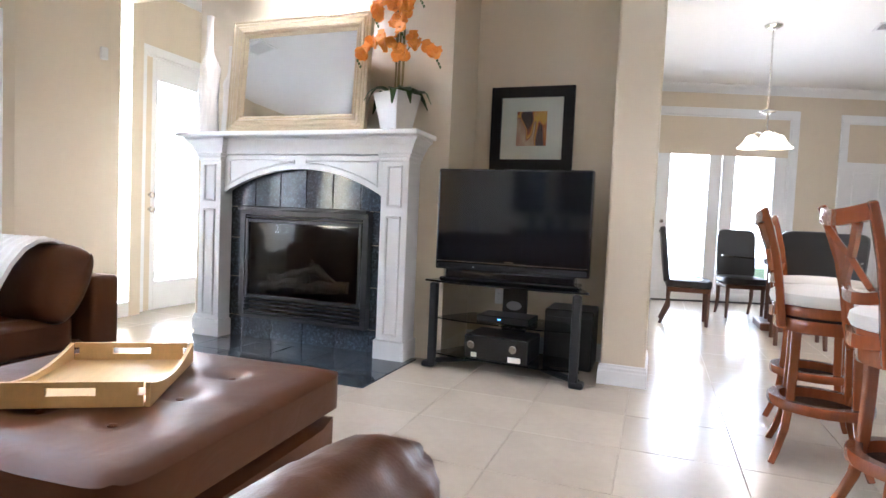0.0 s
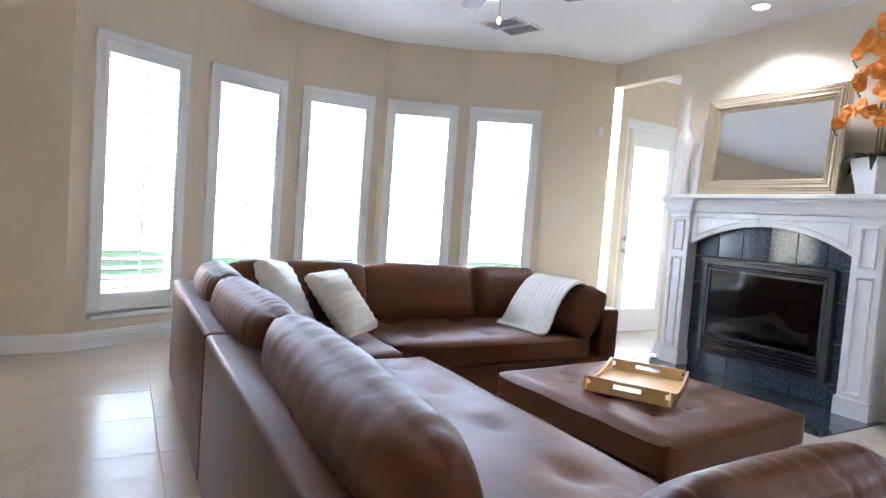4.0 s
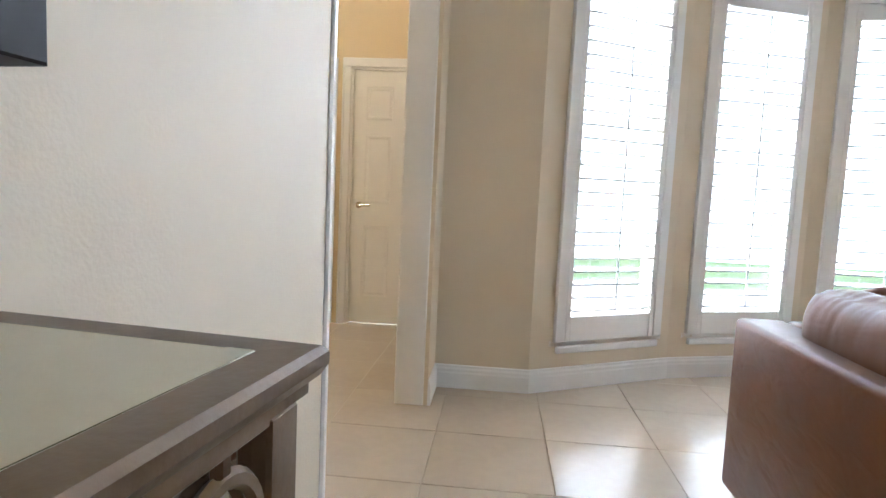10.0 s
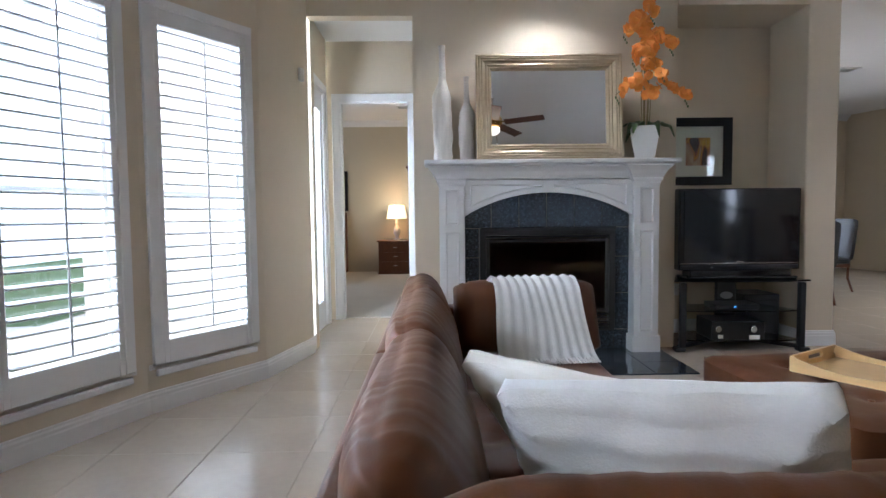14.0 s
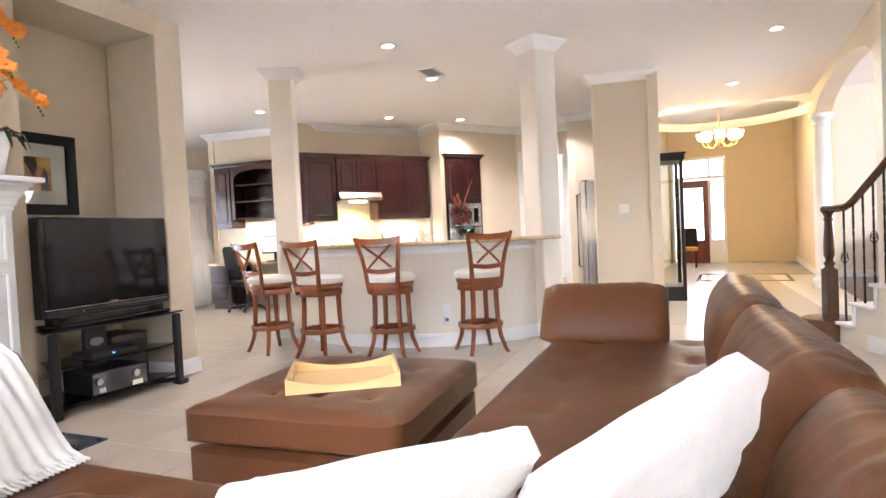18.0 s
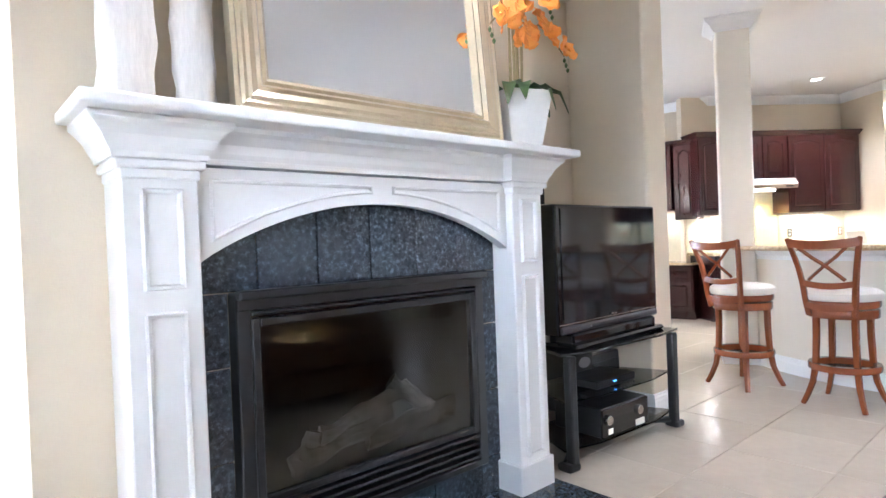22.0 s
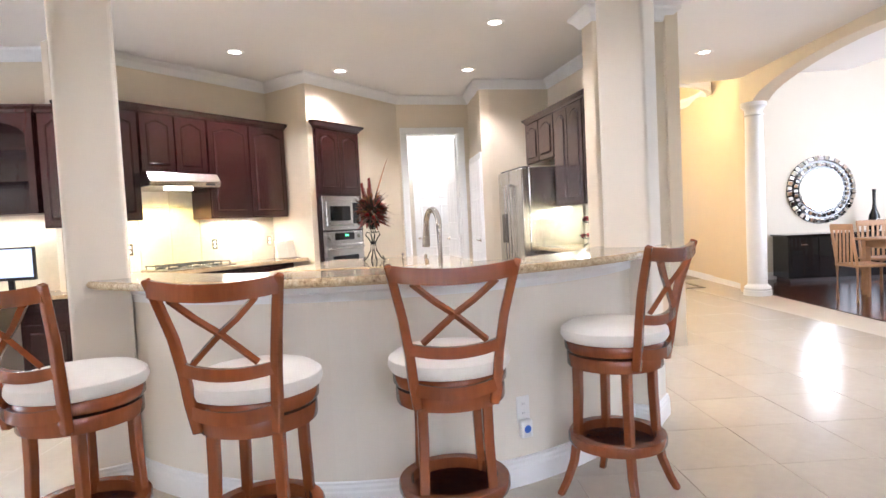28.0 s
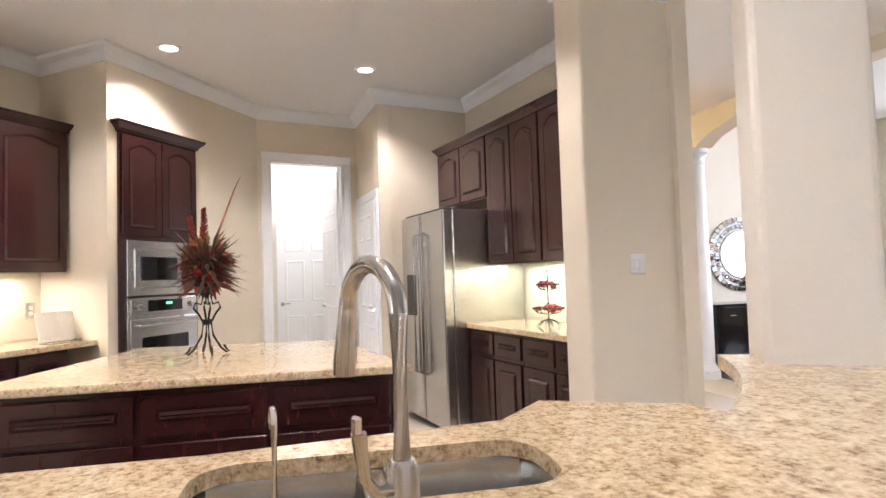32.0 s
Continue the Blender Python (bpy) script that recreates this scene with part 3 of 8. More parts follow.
# ---- windows with shutters ----
def window_unit(i, p, d):
    """A shuttered window; local x along the wall, local y into the room, z up."""
    ang = math.degrees(math.atan2(d.y, d.x))
    w = thing("window_%d" % i, "tall window with white plantation shutters, louvres open", "window", pose(p.x, p.y, 0, 0, 0, ang + 180), kind="structure")
    # local +y points into the room after the half turn
    part("casing", B((-0.355, 0.012, 1.34, 0.065, 0.030, 2.12), (0.355, 0.012, 1.34, 0.065, 0.030, 2.12), (0, 0.014, 2.4075, 0.775, 0.034, 0.055), bevel=0.004), TRIM, w)
    part("sill", sweep([(0.41, 0.0), (-0.41, 0.0)], [(0, 0.255), (0.055, 0.262), (0.062, 0.275), (0.055, 0.288), (0, 0.288)]), TRIM, w)
    part("apron", B((0, 0.012, 0.235, 0.74, 0.028, 0.04), bevel=0.006), TRIM, w)
    fr = part("shutter_frame", B((-0.305, 0.0, 1.33, 0.034, 0.045, 2.10), (0.305, 0.0, 1.33, 0.034, 0.045, 2.10), (0, 0, 2.332, 0.576, 0.040, 0.096), (0, 0, 0.352, 0.576, 0.040, 0.144), bevel=0.003), TRIM, w)
    me = None
    n = 25
    for k in range(n):
        z = 0.463 + k * (2.25 - 0.463) / (n - 1)
        if me is None:
            bm = bmesh.new()
            prof = [(-0.040, 0.004), (-0.02, 0.0068), (0.02, 0.0068), (0.041, 0.0042), (0.041, -0.0042), (0.02, -0.0068), (-0.02, -0.0068), (-0.040, -0.004)]
            r0 = [bm.verts.new((-0.287, y, zz)) for y, zz in prof]
            r1 = [bm.verts.new((0.287, y, zz)) for y, zz in prof]
            for j in range(8):
                bm.faces.new((r0[j], r1[j], r1[(j + 1) % 8], r0[(j + 1) % 8]))
            bm.faces.new(r0)
            bm.faces.new(r1[::-1])
            ob = part("louvre", bm, TRIM, fr)
            me = ob.data
        else:
            ob = new("louvre", me)
            ob.parent = fr
        ob.matrix_basis = pose(0, 0.0, z, -5 + random.uniform(-1.2, 1.2), 0, 0)
    part("tilt_rod", B((0, 0.047, 1.36, 0.009, 0.009, 1.80)), TRIM, fr)
    g = part("pane", B((0, -0.085, 1.33, 0.66, 0.006, 2.08)), GLASS, w)
    g.visible_shadow = False
    part("sash", B((0, -0.085, 1.30, 0.66, 0.035, 0.035), (-0.315, -0.085, 1.33, 0.03, 0.03, 2.08), (0.315, -0.085, 1.33, 0.03, 0.03, 2.08)), TRIM, w)


for i, (p, d) in enumerate(WIN):
    window_unit(i + 1, p, d)
    n = Vector((d.y, -d.x))
    area_lamp("window_light", look((p.x - n.x * 0.85, p.y - n.y * 0.85, 2.75), (p.x + n.x * 0.9, p.y + n.y * 0.9, 0.75)), 0.75, 1.1, WIN_POWER * 4.0, (0.90, 0.96, 1.0))
    # added upward lamp imitating sunlit patio bounce, to brighten the ceiling
    area_lamp("patio_bounce", pose(p.x - n.x * 0.75, p.y - n.y * 0.75, 0.05, 180, 0, math.degrees(math.atan2(d.y, d.x))), 0.8, 1.0, WIN_POWER * 8.0, (0.90, 0.96, 1.0))

baseboard([NOOK_L, BAY[5], BAY[4], BAY[3], BAY[2], BAY[1], BAY[0], STUB, (-3.14, -1.265)])
baseboard([(HALL1, cw(HALL1)), (1.9, cw(1.9))])
baseboard([(FP_R, FP_Y), (FP_R - 0.06, FP_Y)][::-1])
baseboard([(FP_R, 4.97), (FP_R, FP_Y + 0.01)][::-1])
baseboard([(0.94, 4.97), (0.94, 4.36), (1.21, 4.36), (1.21, 4.94)][::-1])
baseboard([(0.94, 4.97), (FP_R, 4.97)])
baseboard([(-2.26, FP_Y), (FP_L, FP_Y), (FP_L, 5.9)][::1])
# rounded plaster bead and casing at the hall opening
tagged(part("door_casing", B((HALL1 + 0.02, cw(HALL1) - 0.07, 1.31, 0.03, 0.15, 2.62, -4), (HALL0 - 0.005, -1.36, 1.31, 0.03, 0.15, 2.62), bevel=0.006), TRIM), "white painted jambs of the hall opening", "trim", kind="structure")


# ---- fireplace ----
def fireplace():
    f = thing("fireplace", "white carved mantelpiece with blue-grey granite surround and black gas firebox", "fireplace", pose(-1.268, FP_Y, 0))
    f.scale = (1.03, 1.0, 1.03)
    W = 0.715          # half width to the outer face of the leg panels
    legs = []
    for s in (-1, 1):
        cx = s * 0.77
        leg = part("pilaster", B((cx, -0.10, 0.675, 0.20, 0.20, 1.35), (cx, -0.105, 0.07, 0.23, 0.215, 0.14), bevel=0.005), TRIM, f)
        for z0, z1 in ((0.17, 0.98), (1.04, 1.32)):
            pm = sweep([(cx - 0.055, z0), (cx + 0.055, z0), (cx + 0.055, z1), (cx - 0.055, z1)], [(0, 0), (0.016, 0), (0.012, 0.014), (0.004, 0.018), (0, 0.008)], closed=True)
            bmesh.ops.transform(pm, matrix=Matrix(((1, 0, 0, 0), (0, 0, -1, -0.198), (0, 1, 0, 0), (0, 0, 0, 1))), verts=pm.verts)
            part("panel_moulding", pm, TRIM, leg)
        part("capital", B((cx, -0.105, 1.36, 0.21, 0.215, 0.03), (cx, -0.112, 1.385, 0.235, 0.23, 0.025), bevel=0.005), TRIM, leg)
    # frieze with a low arch
    def arch_z(x):
        return 1.105 + 0.187 * (1 - (x / 0.668) ** 2) ** 0.92

    pts = [(-0.67, 1.39)]
    for i in range(33):
        x = -0.668 + 1.336 * i / 32
        pts.append((x, arch_z(x)))
    pts.append((0.67, 1.39))
    bm = prism(pts, 0, 0.05)
    bmesh.ops.transform(bm, matrix=Matrix(((1, 0, 0, 0), (0, 0, -1, -0.11), (0, 1, 0, 0), (0, 0, 0, 1))), verts=bm.verts)
    frieze = part("frieze", bm, TRIM, f)
    for s in (-1, 1):
        path = [(s * 0.045, 1.358), (s * 0.625, 1.358)]
        for i in range(13):
            x = 0.625 - 0.58 * i / 12
            path.append((s * x, arch_z(x) + 0.036))
        if s < 0:
            path = path[::-1]
        pm = sweep(path[::-1], [(0, 0), (0.014, 0), (0.010, 0.010), (0.004, 0.013), (0, 0.006)], closed=True)
        bmesh.ops.transform(pm, matrix=Matrix(((1, 0, 0, 0), (0, 0, -1, -0.159), (0, 1, 0, 0), (0, 0, 0, 1))), verts=pm.verts)
        part("frieze_panel", pm, TRIM, frieze)
    # crown under the shelf, breaking forward over the pilasters
    prof = [(0, 1.40), (0.008, 1.40), (0.012, 1.415), (0.022, 1.43), (0.034, 1.455), (0.056, 1.48), (0.068, 1.49), (0.068, 1.505), (0, 1.505)]
    path = [(0.885, 0.0), (0.885, -0.215), (0.655, -0.215), (0.655, -0.165), (-0.655, -0.165), (-0.655, -0.215), (-0.885, -0.215), (-0.885, 0.0)]
    part("bed_moulding", sweep(path[::-1], [(-o, z) for o, z in prof][::-1]), TRIM, f)
    part("shelf_core", B((0, -0.09, 1.45, 1.76, 0.17, 0.105)), TRIM, f)
    part("shelf", B((0, -0.178, 1.522, 1.965, 0.356, 0.034), bevel=0.009, seg=3), TRIM, f)
    # granite tiles around the firebox, joints recessed
    tiles = []
    xs = [-0.675, -0.45, -0.225, 0.0, 0.225, 0.45, 0.675]
    for a, b in zip(xs, xs[1:]):
        part("granite_tile", B(((a + b) / 2, -0.058, 1.155, b - a - 0.004, 0.02, 0.29), bevel=0.002), BLUEPEARL, f)
    for s in (-1, 1):
        for z0, z1 in ((0.0, 0.17), (0.17, 0.47), (0.47, 0.77), (0.77, 1.008)):
            part("granite_tile", B((s * 0.613, -0.058, (z0 + z1) / 2, 0.124, 0.02, z1 - z0 - 0.004), bevel=0.002), BLUEPEARL, f)
    part("tile_backing", B((0, -0.045, 0.65, 1.35, 0.02, 1.3)), GROUT, f)
    for a, b in ((-0.55, -0.275), (-0.275, 0.0), (0.0, 0.275), (0.275, 0.55)):
        part("granite_tile", B(((a + b) / 2, -0.058, 0.085, b - a - 0.004, 0.02, 0.166), bevel=0.002), BLUEPEARL, f)
    # firebox
    box = part("firebox", B((0, -0.05, 0.59, 1.06, 0.01, 0.84)), BLACK, f, "matt black metal gas firebox")
    for e in (-1, 1):
        part("side_post", B((e * 0.522, -0.085, 0.59, 0.048, 0.07, 0.83), bevel=0.004), BLACK, box)
    part("top_rail", B((0, -0.085, 0.978, 1.09, 0.075, 0.058), bevel=0.004), BLACK, box)
    part("bottom_rail", B((0, -0.085, 0.185, 1.09, 0.07, 0.03), bevel=0.004), BLACK, box)
    part("hood_lip", B((0, -0.130, 1.000, 1.09, 0.055, 0.030), bevel=0.006), BLACK, box)
    for z in (0.938, 0.215, 0.245, 0.275, 0.305):
        part("vent_slat", B((0, -0.098, z, 0.99, 0.05, 0.012), bevel=0.003), BLACK, box)
    for e in (-1, 1):
        part("door_stile", B((e * 0.482, -0.105, 0.622, 0.028, 0.03, 0.604), bevel=0.004), BLACK, box)
    part("door_rail", B((0, -0.105, 0.908, 0.935, 0.03, 0.028), bevel=0.004), BLACK, box)
    part("door_rail", B((0, -0.105, 0.335, 0.935, 0.03, 0.028), bevel=0.004), BLACK, box)
    part("glass", B((0, -0.112, 0.62, 0.936, 0.005, 0.57)), SMOKED, box)
    for k, (x0, z0, x1, z1, r) in enumerate(((-0.32, 0.40, 0.05, 0.50, 0.045), (-0.05, 0.42, 0.33, 0.46, 0.05), (-0.22, 0.47, 0.12, 0.58, 0.04), (0.05, 0.62, 0.27, 0.43, 0.035), (-0.30, 0.37, -0.24, 0.50, 0.035))):
        pts = [Vector((1.15 * (x0 + (x1 - x0) * j / 7), -0.084 + 0.003 * math.sin(j + k), z0 + (z1 - z0) * j / 7 + 0.008 * math.sin(2.2 * j + k))) for j in range(8)]
        bm = tube(pts, [r * (0.9 + 0.15 * math.sin(j * 1.7 + k)) for j in range(8)], 10, flat=(0.35, 1.0))
        part("log", bm, LOG, box, "grey-brown ceramic log")
    part("maker_badge", B((0.40, -0.124, 0.345, 0.05, 0.003, 0.006)), NICKEL, box)
    # hearth of granite tiles let into the floor
    h = thing("hearth", "dark granite tile hearth let into the floor", "hearth", pose(-1.268, FP_Y, 0), kind="structure")
    for ix in range(6):
        for iy in range(2):
            part("granite_tile", B((-0.79 + 0.316 * ix, -0.36 - 0.33 * iy, 0.004, 0.312, 0.326, 0.012), bevel=0.002), BLUEPEARL, h)
    part("hearth_edge", B((0, -0.13, 0.004, 1.9, 0.13, 0.012), bevel=0.002), BLUEPEARL, h)


LOG = mat("ceramic_log", (0.46, 0.38, 0.29), 0.9, vary=0.3, scale=14.0, bump=0.6, bscale=50)
fireplace()


def mantel_mirror():
    m = thing("mantel_mirror", "large rectangular mirror in a stepped champagne-gilt frame", "mirror", pose(-1.278, FP_Y - 0.225, 1.588, -4.5, 0, 0))
    W, Hh = 1.17, 0.84
    prof = [(0, 0), (0, 0.045), (0.012, 0.05), (0.02, 0.042), (0.03, 0.05), (0.042, 0.044), (0.052, 0.052), (0.075, 0.040), (0.085, 0.046), (0.097, 0.030), (0.108, 0.034), (0.125, 0.014), (0.125, 0)]
    path = [(-W / 2, 0), (W / 2, 0), (W / 2, Hh), (-W / 2, Hh)]
    bm = sweep(path, prof, closed=True)
    bmesh.ops.transform(bm, matrix=Matrix(((1, 0, 0, 0), (0, 0, -1, 0), (0, 1, 0, 0), (0, 0, 0, 1))), verts=bm.verts)
    part("frame", bm, SILVERGOLD, m)
    part("mirror_glass", B((0, -0.008, Hh / 2, W - 0.235, 0.006, Hh - 0.235)), MIRROR, m)
    part("backing", B((0, 0.0, Hh / 2, W - 0.02, 0.008, Hh - 0.02)), BROWNWOOD, m)


mantel_mirror()


def tall_vase(x, y, h, r, label, seed):
    prof = [(0.30, 0.0), (0.42, 0.02), (0.55, 0.10), (0.70, 0.22), (0.80, 0.34), (0.95, 0.46), (1.0, 0.52), (0.86, 0.58), (0.60, 0.63), (0.42, 0.68), (0.36, 0.74), (0.33, 0.82), (0.36, 0.92), (0.42, 1.0)]
    pr = [(0.78, 0.0), (0.9, 0.01), (0.95, 0.04), (0.9, 0.12), (0.98, 0.2), (0.9, 0.3), (1.0, 0.4), (0.93, 0.5), (0.98, 0.56), (0.74, 0.62), (0.45, 0.68), (0.36, 0.74), (0.31, 0.84), (0.30, 0.94), (0.36, 1.0)]
    bm = lathe([(r * a, h * b) for a, b in pr], 24)
    for v in bm.verts:
        a = math.atan2(v.co.y, v.co.x)
        k = 1 + 0.10 * math.sin(3 * a + 9 * v.co.z / h + seed) * (1 if v.co.z < 0.62 * h else 0.3) + 0.04 * math.sin(5 * a - 16 * v.co.z + seed)
        v.co.x *= k
        v.co.y *= k
    ob = part("tall_vase", bm, WHITEWASH, smooth=True)
    ob.matrix_basis = pose(x, y, 1.587)
    return tagged(ob, label, "vase", group="vases on the mantel")


tall_vase(-2.13, 4.22, 0.92, 0.078, "tall whitewashed carved vase with a long neck", 0.3)
tall_vase(-1.935, 4.24, 0.68, 0.062, "shorter whitewashed carved vase with a long neck", 2.0)


def orchid():
    o = thing("orchid_plant", "orange silk orchid in a square white tapered pot", "plant", pose(-0.49, 4.20, 1.587))
    bm = bmesh.new()
    lo = [bm.verts.new((x * 0.075, y * 0.075, 0)) for x, y in ((-1, -1), (1, -1), (1, 1), (-1, 1))]
    hi = [bm.verts.new((x * 0.118, y * 0.118, 0.26)) for x, y in ((-1, -1), (1, -1), (1, 1), (-1, 1))]
    ii = [bm.verts.new((x * 0.108, y * 0.108, 0.26)) for x, y in ((-1, -1), (1, -1), (1, 1), (-1, 1))]
    ib = [bm.verts.new((x * 0.100, y * 0.100, 0.22)) for x, y in ((-1, -1), (1, -1), (1, 1), (-1, 1))]
    bm.faces.new(lo[::-1])
    for a, b in ((lo, hi), (hi, ii), (ii, ib)):
        for k in range(4):
            bm.faces.new((a[k], a[(k + 1) % 4], b[(k + 1) % 4], b[k]))
    bm.faces.new(ib)
    bmesh.ops.bevel(bm, geom=bm.edges[:], offset=0.004, segments=2, affect="EDGES")
    part("pot", bm, CERAMIC_W, o).matrix_basis = pose(0, 0, 0, 0, 0, -20)
    part("moss", lathe([(0.09, 0.215), (0.08, 0.235), (0.03, 0.245)], 12), LEAF, o)
    rnd = random.Random(5)
    for k in range(9):
        a = 2 * math.pi * k / 9 + rnd.uniform(-0.2, 0.2)
        L = rnd.uniform(0.13, 0.22)
        bm = bmesh.new()
        rows = []
        for j in range(6):
            t = j / 5
            r = 0.05 + L * t
            z = 0.245 + 0.07 * math.sin(t * 2.4) - 0.10 * t * t * rnd.uniform(0.8, 1.5)
            w = 0.040 * math.sin(math.pi * (0.12 + 0.86 * t)) + 0.003
            c, s = math.cos(a), math.sin(a)
            rows.append([bm.verts.new((r * c - s * e * w, r * s + c * e * w, z + (0.010 if e else 0.0))) for e in (-1, 0, 1)])
        for p, q in zip(rows, rows[1:]):
            for e in range(2):
                bm.faces.new((p[e], p[e + 1], q[e + 1], q[e]))
        bmesh.ops.solidify(bm, geom=bm.faces[:], thickness=0.003)
        part("leaf", bm, LEAF, o, smooth=True)
    stems = []
    flower_me = None

    def flower_bm():
        bm = bmesh.new()
        for k in range(5):
            a = 2 * math.pi * k / 5 + 0.3
            big = 1.15 if k in (1, 4) else 0.9
            pts = []
            for u, wv, zz in ((0.0, 0.003, 0.0), (0.4, 0.019, 0.006), (0.75, 0.024, 0.008), (1.0, 0.006, 0.0)):
                for e in (-1, 1):
                    r = 0.040 * u * big
                    pts.append(bm.verts.new((r * math.cos(a) - e * wv * big * math.sin(a), r * math.sin(a) + e * wv * big * math.cos(a), zz + 0.004 * k % 0.008)))
            for j in range(3):
                bm.faces.new((pts[2 * j], pts[2 * j + 1], pts[2 * j + 3], pts[2 * j + 2]))
        bmesh.ops.create_icosphere(bm, subdivisions=1, radius=0.007, matrix=Matrix.Translation((0, 0, 0.01)))
        return bm
    specs = [((-0.02, 0.0), (-0.18, -0.06), 0.84, 13), ((0.02, 0.02), (0.15, -0.08), 0.74, 13), ((0.0, -0.02), (-0.27, -0.07), 0.36, 10), ((0.03, 0.0), (0.27, -0.05), 0.34, 9), ((-0.03, 0.02), (0.04, -0.1), 0.98, 12), ((0.01, -0.02), (0.06, -0.12), 0.52, 6), ((-0.02, -0.01), (-0.12, -0.09), 0.62, 9)]
    for (bx, by), (ex, ey), hh, nf in specs:
        pts = []
        for j in range(11):
            t = j / 10
            arch = max(0, t - 0.62) / 0.38
            pts.append(Vector((bx + ex * arch ** 1.3 + 0.01 * math.sin(3 * t), by + ey * arch, 0.24 + hh * min(1, t / 0.8) + 0.05 * math.sin(math.pi * arch) - 0.10 * arch * arch)))
        st = part("stem", tube(pts, 0.004, 6), STEM, o, smooth=True)
        for j in range(nf):
            t = 0.62 + 0.36 * j / max(1, nf - 1)
            q = t * 10
            p = pts[int(q)].lerp(pts[min(10, int(q) + 1)], q - int(q))
            if flower_me is None:
                fl = part("blossom", flower_bm(), PETAL, st)
                flower_me = fl.data
            else:
                fl = new("blossom", flower_me)
                fl.parent = st
            s = rnd.uniform(0.95, 1.4)
            fl.matrix_basis = pose(p.x + rnd.uniform(-0.03, 0.03), p.y - 0.012 + rnd.uniform(-0.03, 0.01), p.z + rnd.uniform(-0.02, 0.02), 90 + rnd.uniform(-40, 25), rnd.uniform(-40, 40), rnd.uniform(-50, 50)) @ Matrix.Scale(s, 4)
        for j in range(3):
            p = pts[10]
            part("bud", lathe([(0.001, -0.012), (0.007, -0.004), (0.008, 0.004), (0.002, 0.013)], 8, m=Matrix.Translation((p.x + 0.012 * j, p.y, p.z - 0.022 * (j + 1)))), LEAF, st)
    for k in range(3):
        part("cane", tube([(-0.025 + 0.025 * k, 0.015, 0.22), (-0.03 + 0.028 * k, 0.018, 1.08 - 0.1 * k)], 0.006, 8), STEM, o)


orchid()


# ---- television corner ----
def television():
    t = thing("television", "large black flat plasma television with a speaker bar under the screen", "television", pose(0.335, 4.29, 0.50, 0, 0, 1))
    part("cabinet", B((0, 0.02, 0.51, 1.03, 0.10, 0.68), bevel=0.012, seg=2), BLACKGLOSS, t)
    part("back_hump", B((0, 0.09, 0.46, 0.86, 0.07, 0.46), bevel=0.02), BLACK, t)
    part("screen", B((0, -0.033, 0.54, 0.945, 0.006, 0.575)), SCREEN, t, "dark glossy switched-off screen")
    part("chrome_strip", B((0, -0.032, 0.228, 1.01, 0.01, 0.005)), NICKEL, t)
    part("speaker_bar", B((0, -0.015, 0.195, 1.00, 0.05, 0.040), bevel=0.01), BLACK, t)
    part("name_badge", B((0.0, -0.037, 0.24, 0.06, 0.003, 0.008)), NICKEL, t)
    part("power_lamp", B((-0.24, -0.042, 0.195, 0.012, 0.004, 0.010)), PLASTIC_G, t)
    part("foot", B((0, 0.02, 0.145, 0.86, 0.16, 0.06), (0, 0.02, 0.110, 0.92, 0.24, 0.026), bevel=0.01), BLACKGLOSS, t)
    s = thing("tv_stand", "black metal and smoked glass television stand", "tv stand", pose(0.33, 4.37, 0, 0, 0, -3))

    def shelf(z, w, d, th, material, name):
        pts = [(-w / 2, -d / 2 + 0.05), (-w / 2 + 0.25, -d / 2), (w / 2 - 0.25, -d / 2), (w / 2, -d / 2 + 0.05), (w / 2 - 0.16, d / 2), (-w / 2 + 0.16, d / 2)]
        part(name, prism(pts, z, z + th, bevel=0.003), material, s)
    shelf(0.582, 1.10, 0.48, 0.014, BLACKGLOSS, "top_shelf")
    shelf(0.33, 1.0, 0.42, 0.008, SMOKED, "glass_shelf")
    shelf(0.085, 1.02, 0.42, 0.010, SMOKED, "glass_shelf")
    for k in (-1, 1):
        part("post", B((k * 0.48, -0.19, 0.29, 0.055, 0.05, 0.575), bevel=0.012, seg=2), BLACKMETAL, s)
        part("foot", B((k * 0.50, -0.18, 0.02, 0.09, 0.09, 0.04), bevel=0.014, seg=2), BLACKMETAL, s)
        part("leg_rail", tube([(k * 0.50, -0.18, 0.04), (k * 0.30, -0.06, 0.05), (k * 0.08, 0.08, 0.06)], 0.026, 8, flat=(1.2, 0.7)), BLACKMETAL, s)
    spine = part("spine", B((0, 0.12, 0.32, 0.17, 0.05, 0.525), bevel=0.01), BLACKMETAL, s)
    for z in (0.43, 0.35):
        part("cable_port", lathe([(0.045, -0.002), (0.045, 0.004)], 20, m=Matrix.Translation((0, 0.095, z)) @ Matrix.Rotation(radians(90), 4, "X") @ Matrix.Diagonal((1.2, 0.7, 1, 1))), PLASTIC_G, spine)
    r = thing("av_receiver", "black amplifier with round volume knobs on a glass shelf", "receiver", pose(0.30, 4.34, 0.096, 0, 0, -3))
    part("case", B((0, 0, 0.08, 0.43, 0.32, 0.155), bevel=0.006), BLACK, r)
    part("front_panel", B((0, -0.163, 0.08, 0.43, 0.012, 0.15), bevel=0.004), BLACKGLOSS, r)
    for x in (-0.165, 0.12):
        part("knob", lathe([(0.026, 0), (0.026, 0.014), (0.022, 0.018)], 20, m=Matrix.Translation((x, -0.169, 0.095)) @ Matrix.Rotation(radians(90), 4, "X")), NICKEL, r)
    part("sticker", B((-0.145, -0.170, 0.03, 0.04, 0.002, 0.03)), PAPER, r)
    part("sticker", B((0.13, -0.170, 0.025, 0.085, 0.002, 0.035)), PAPER, r)
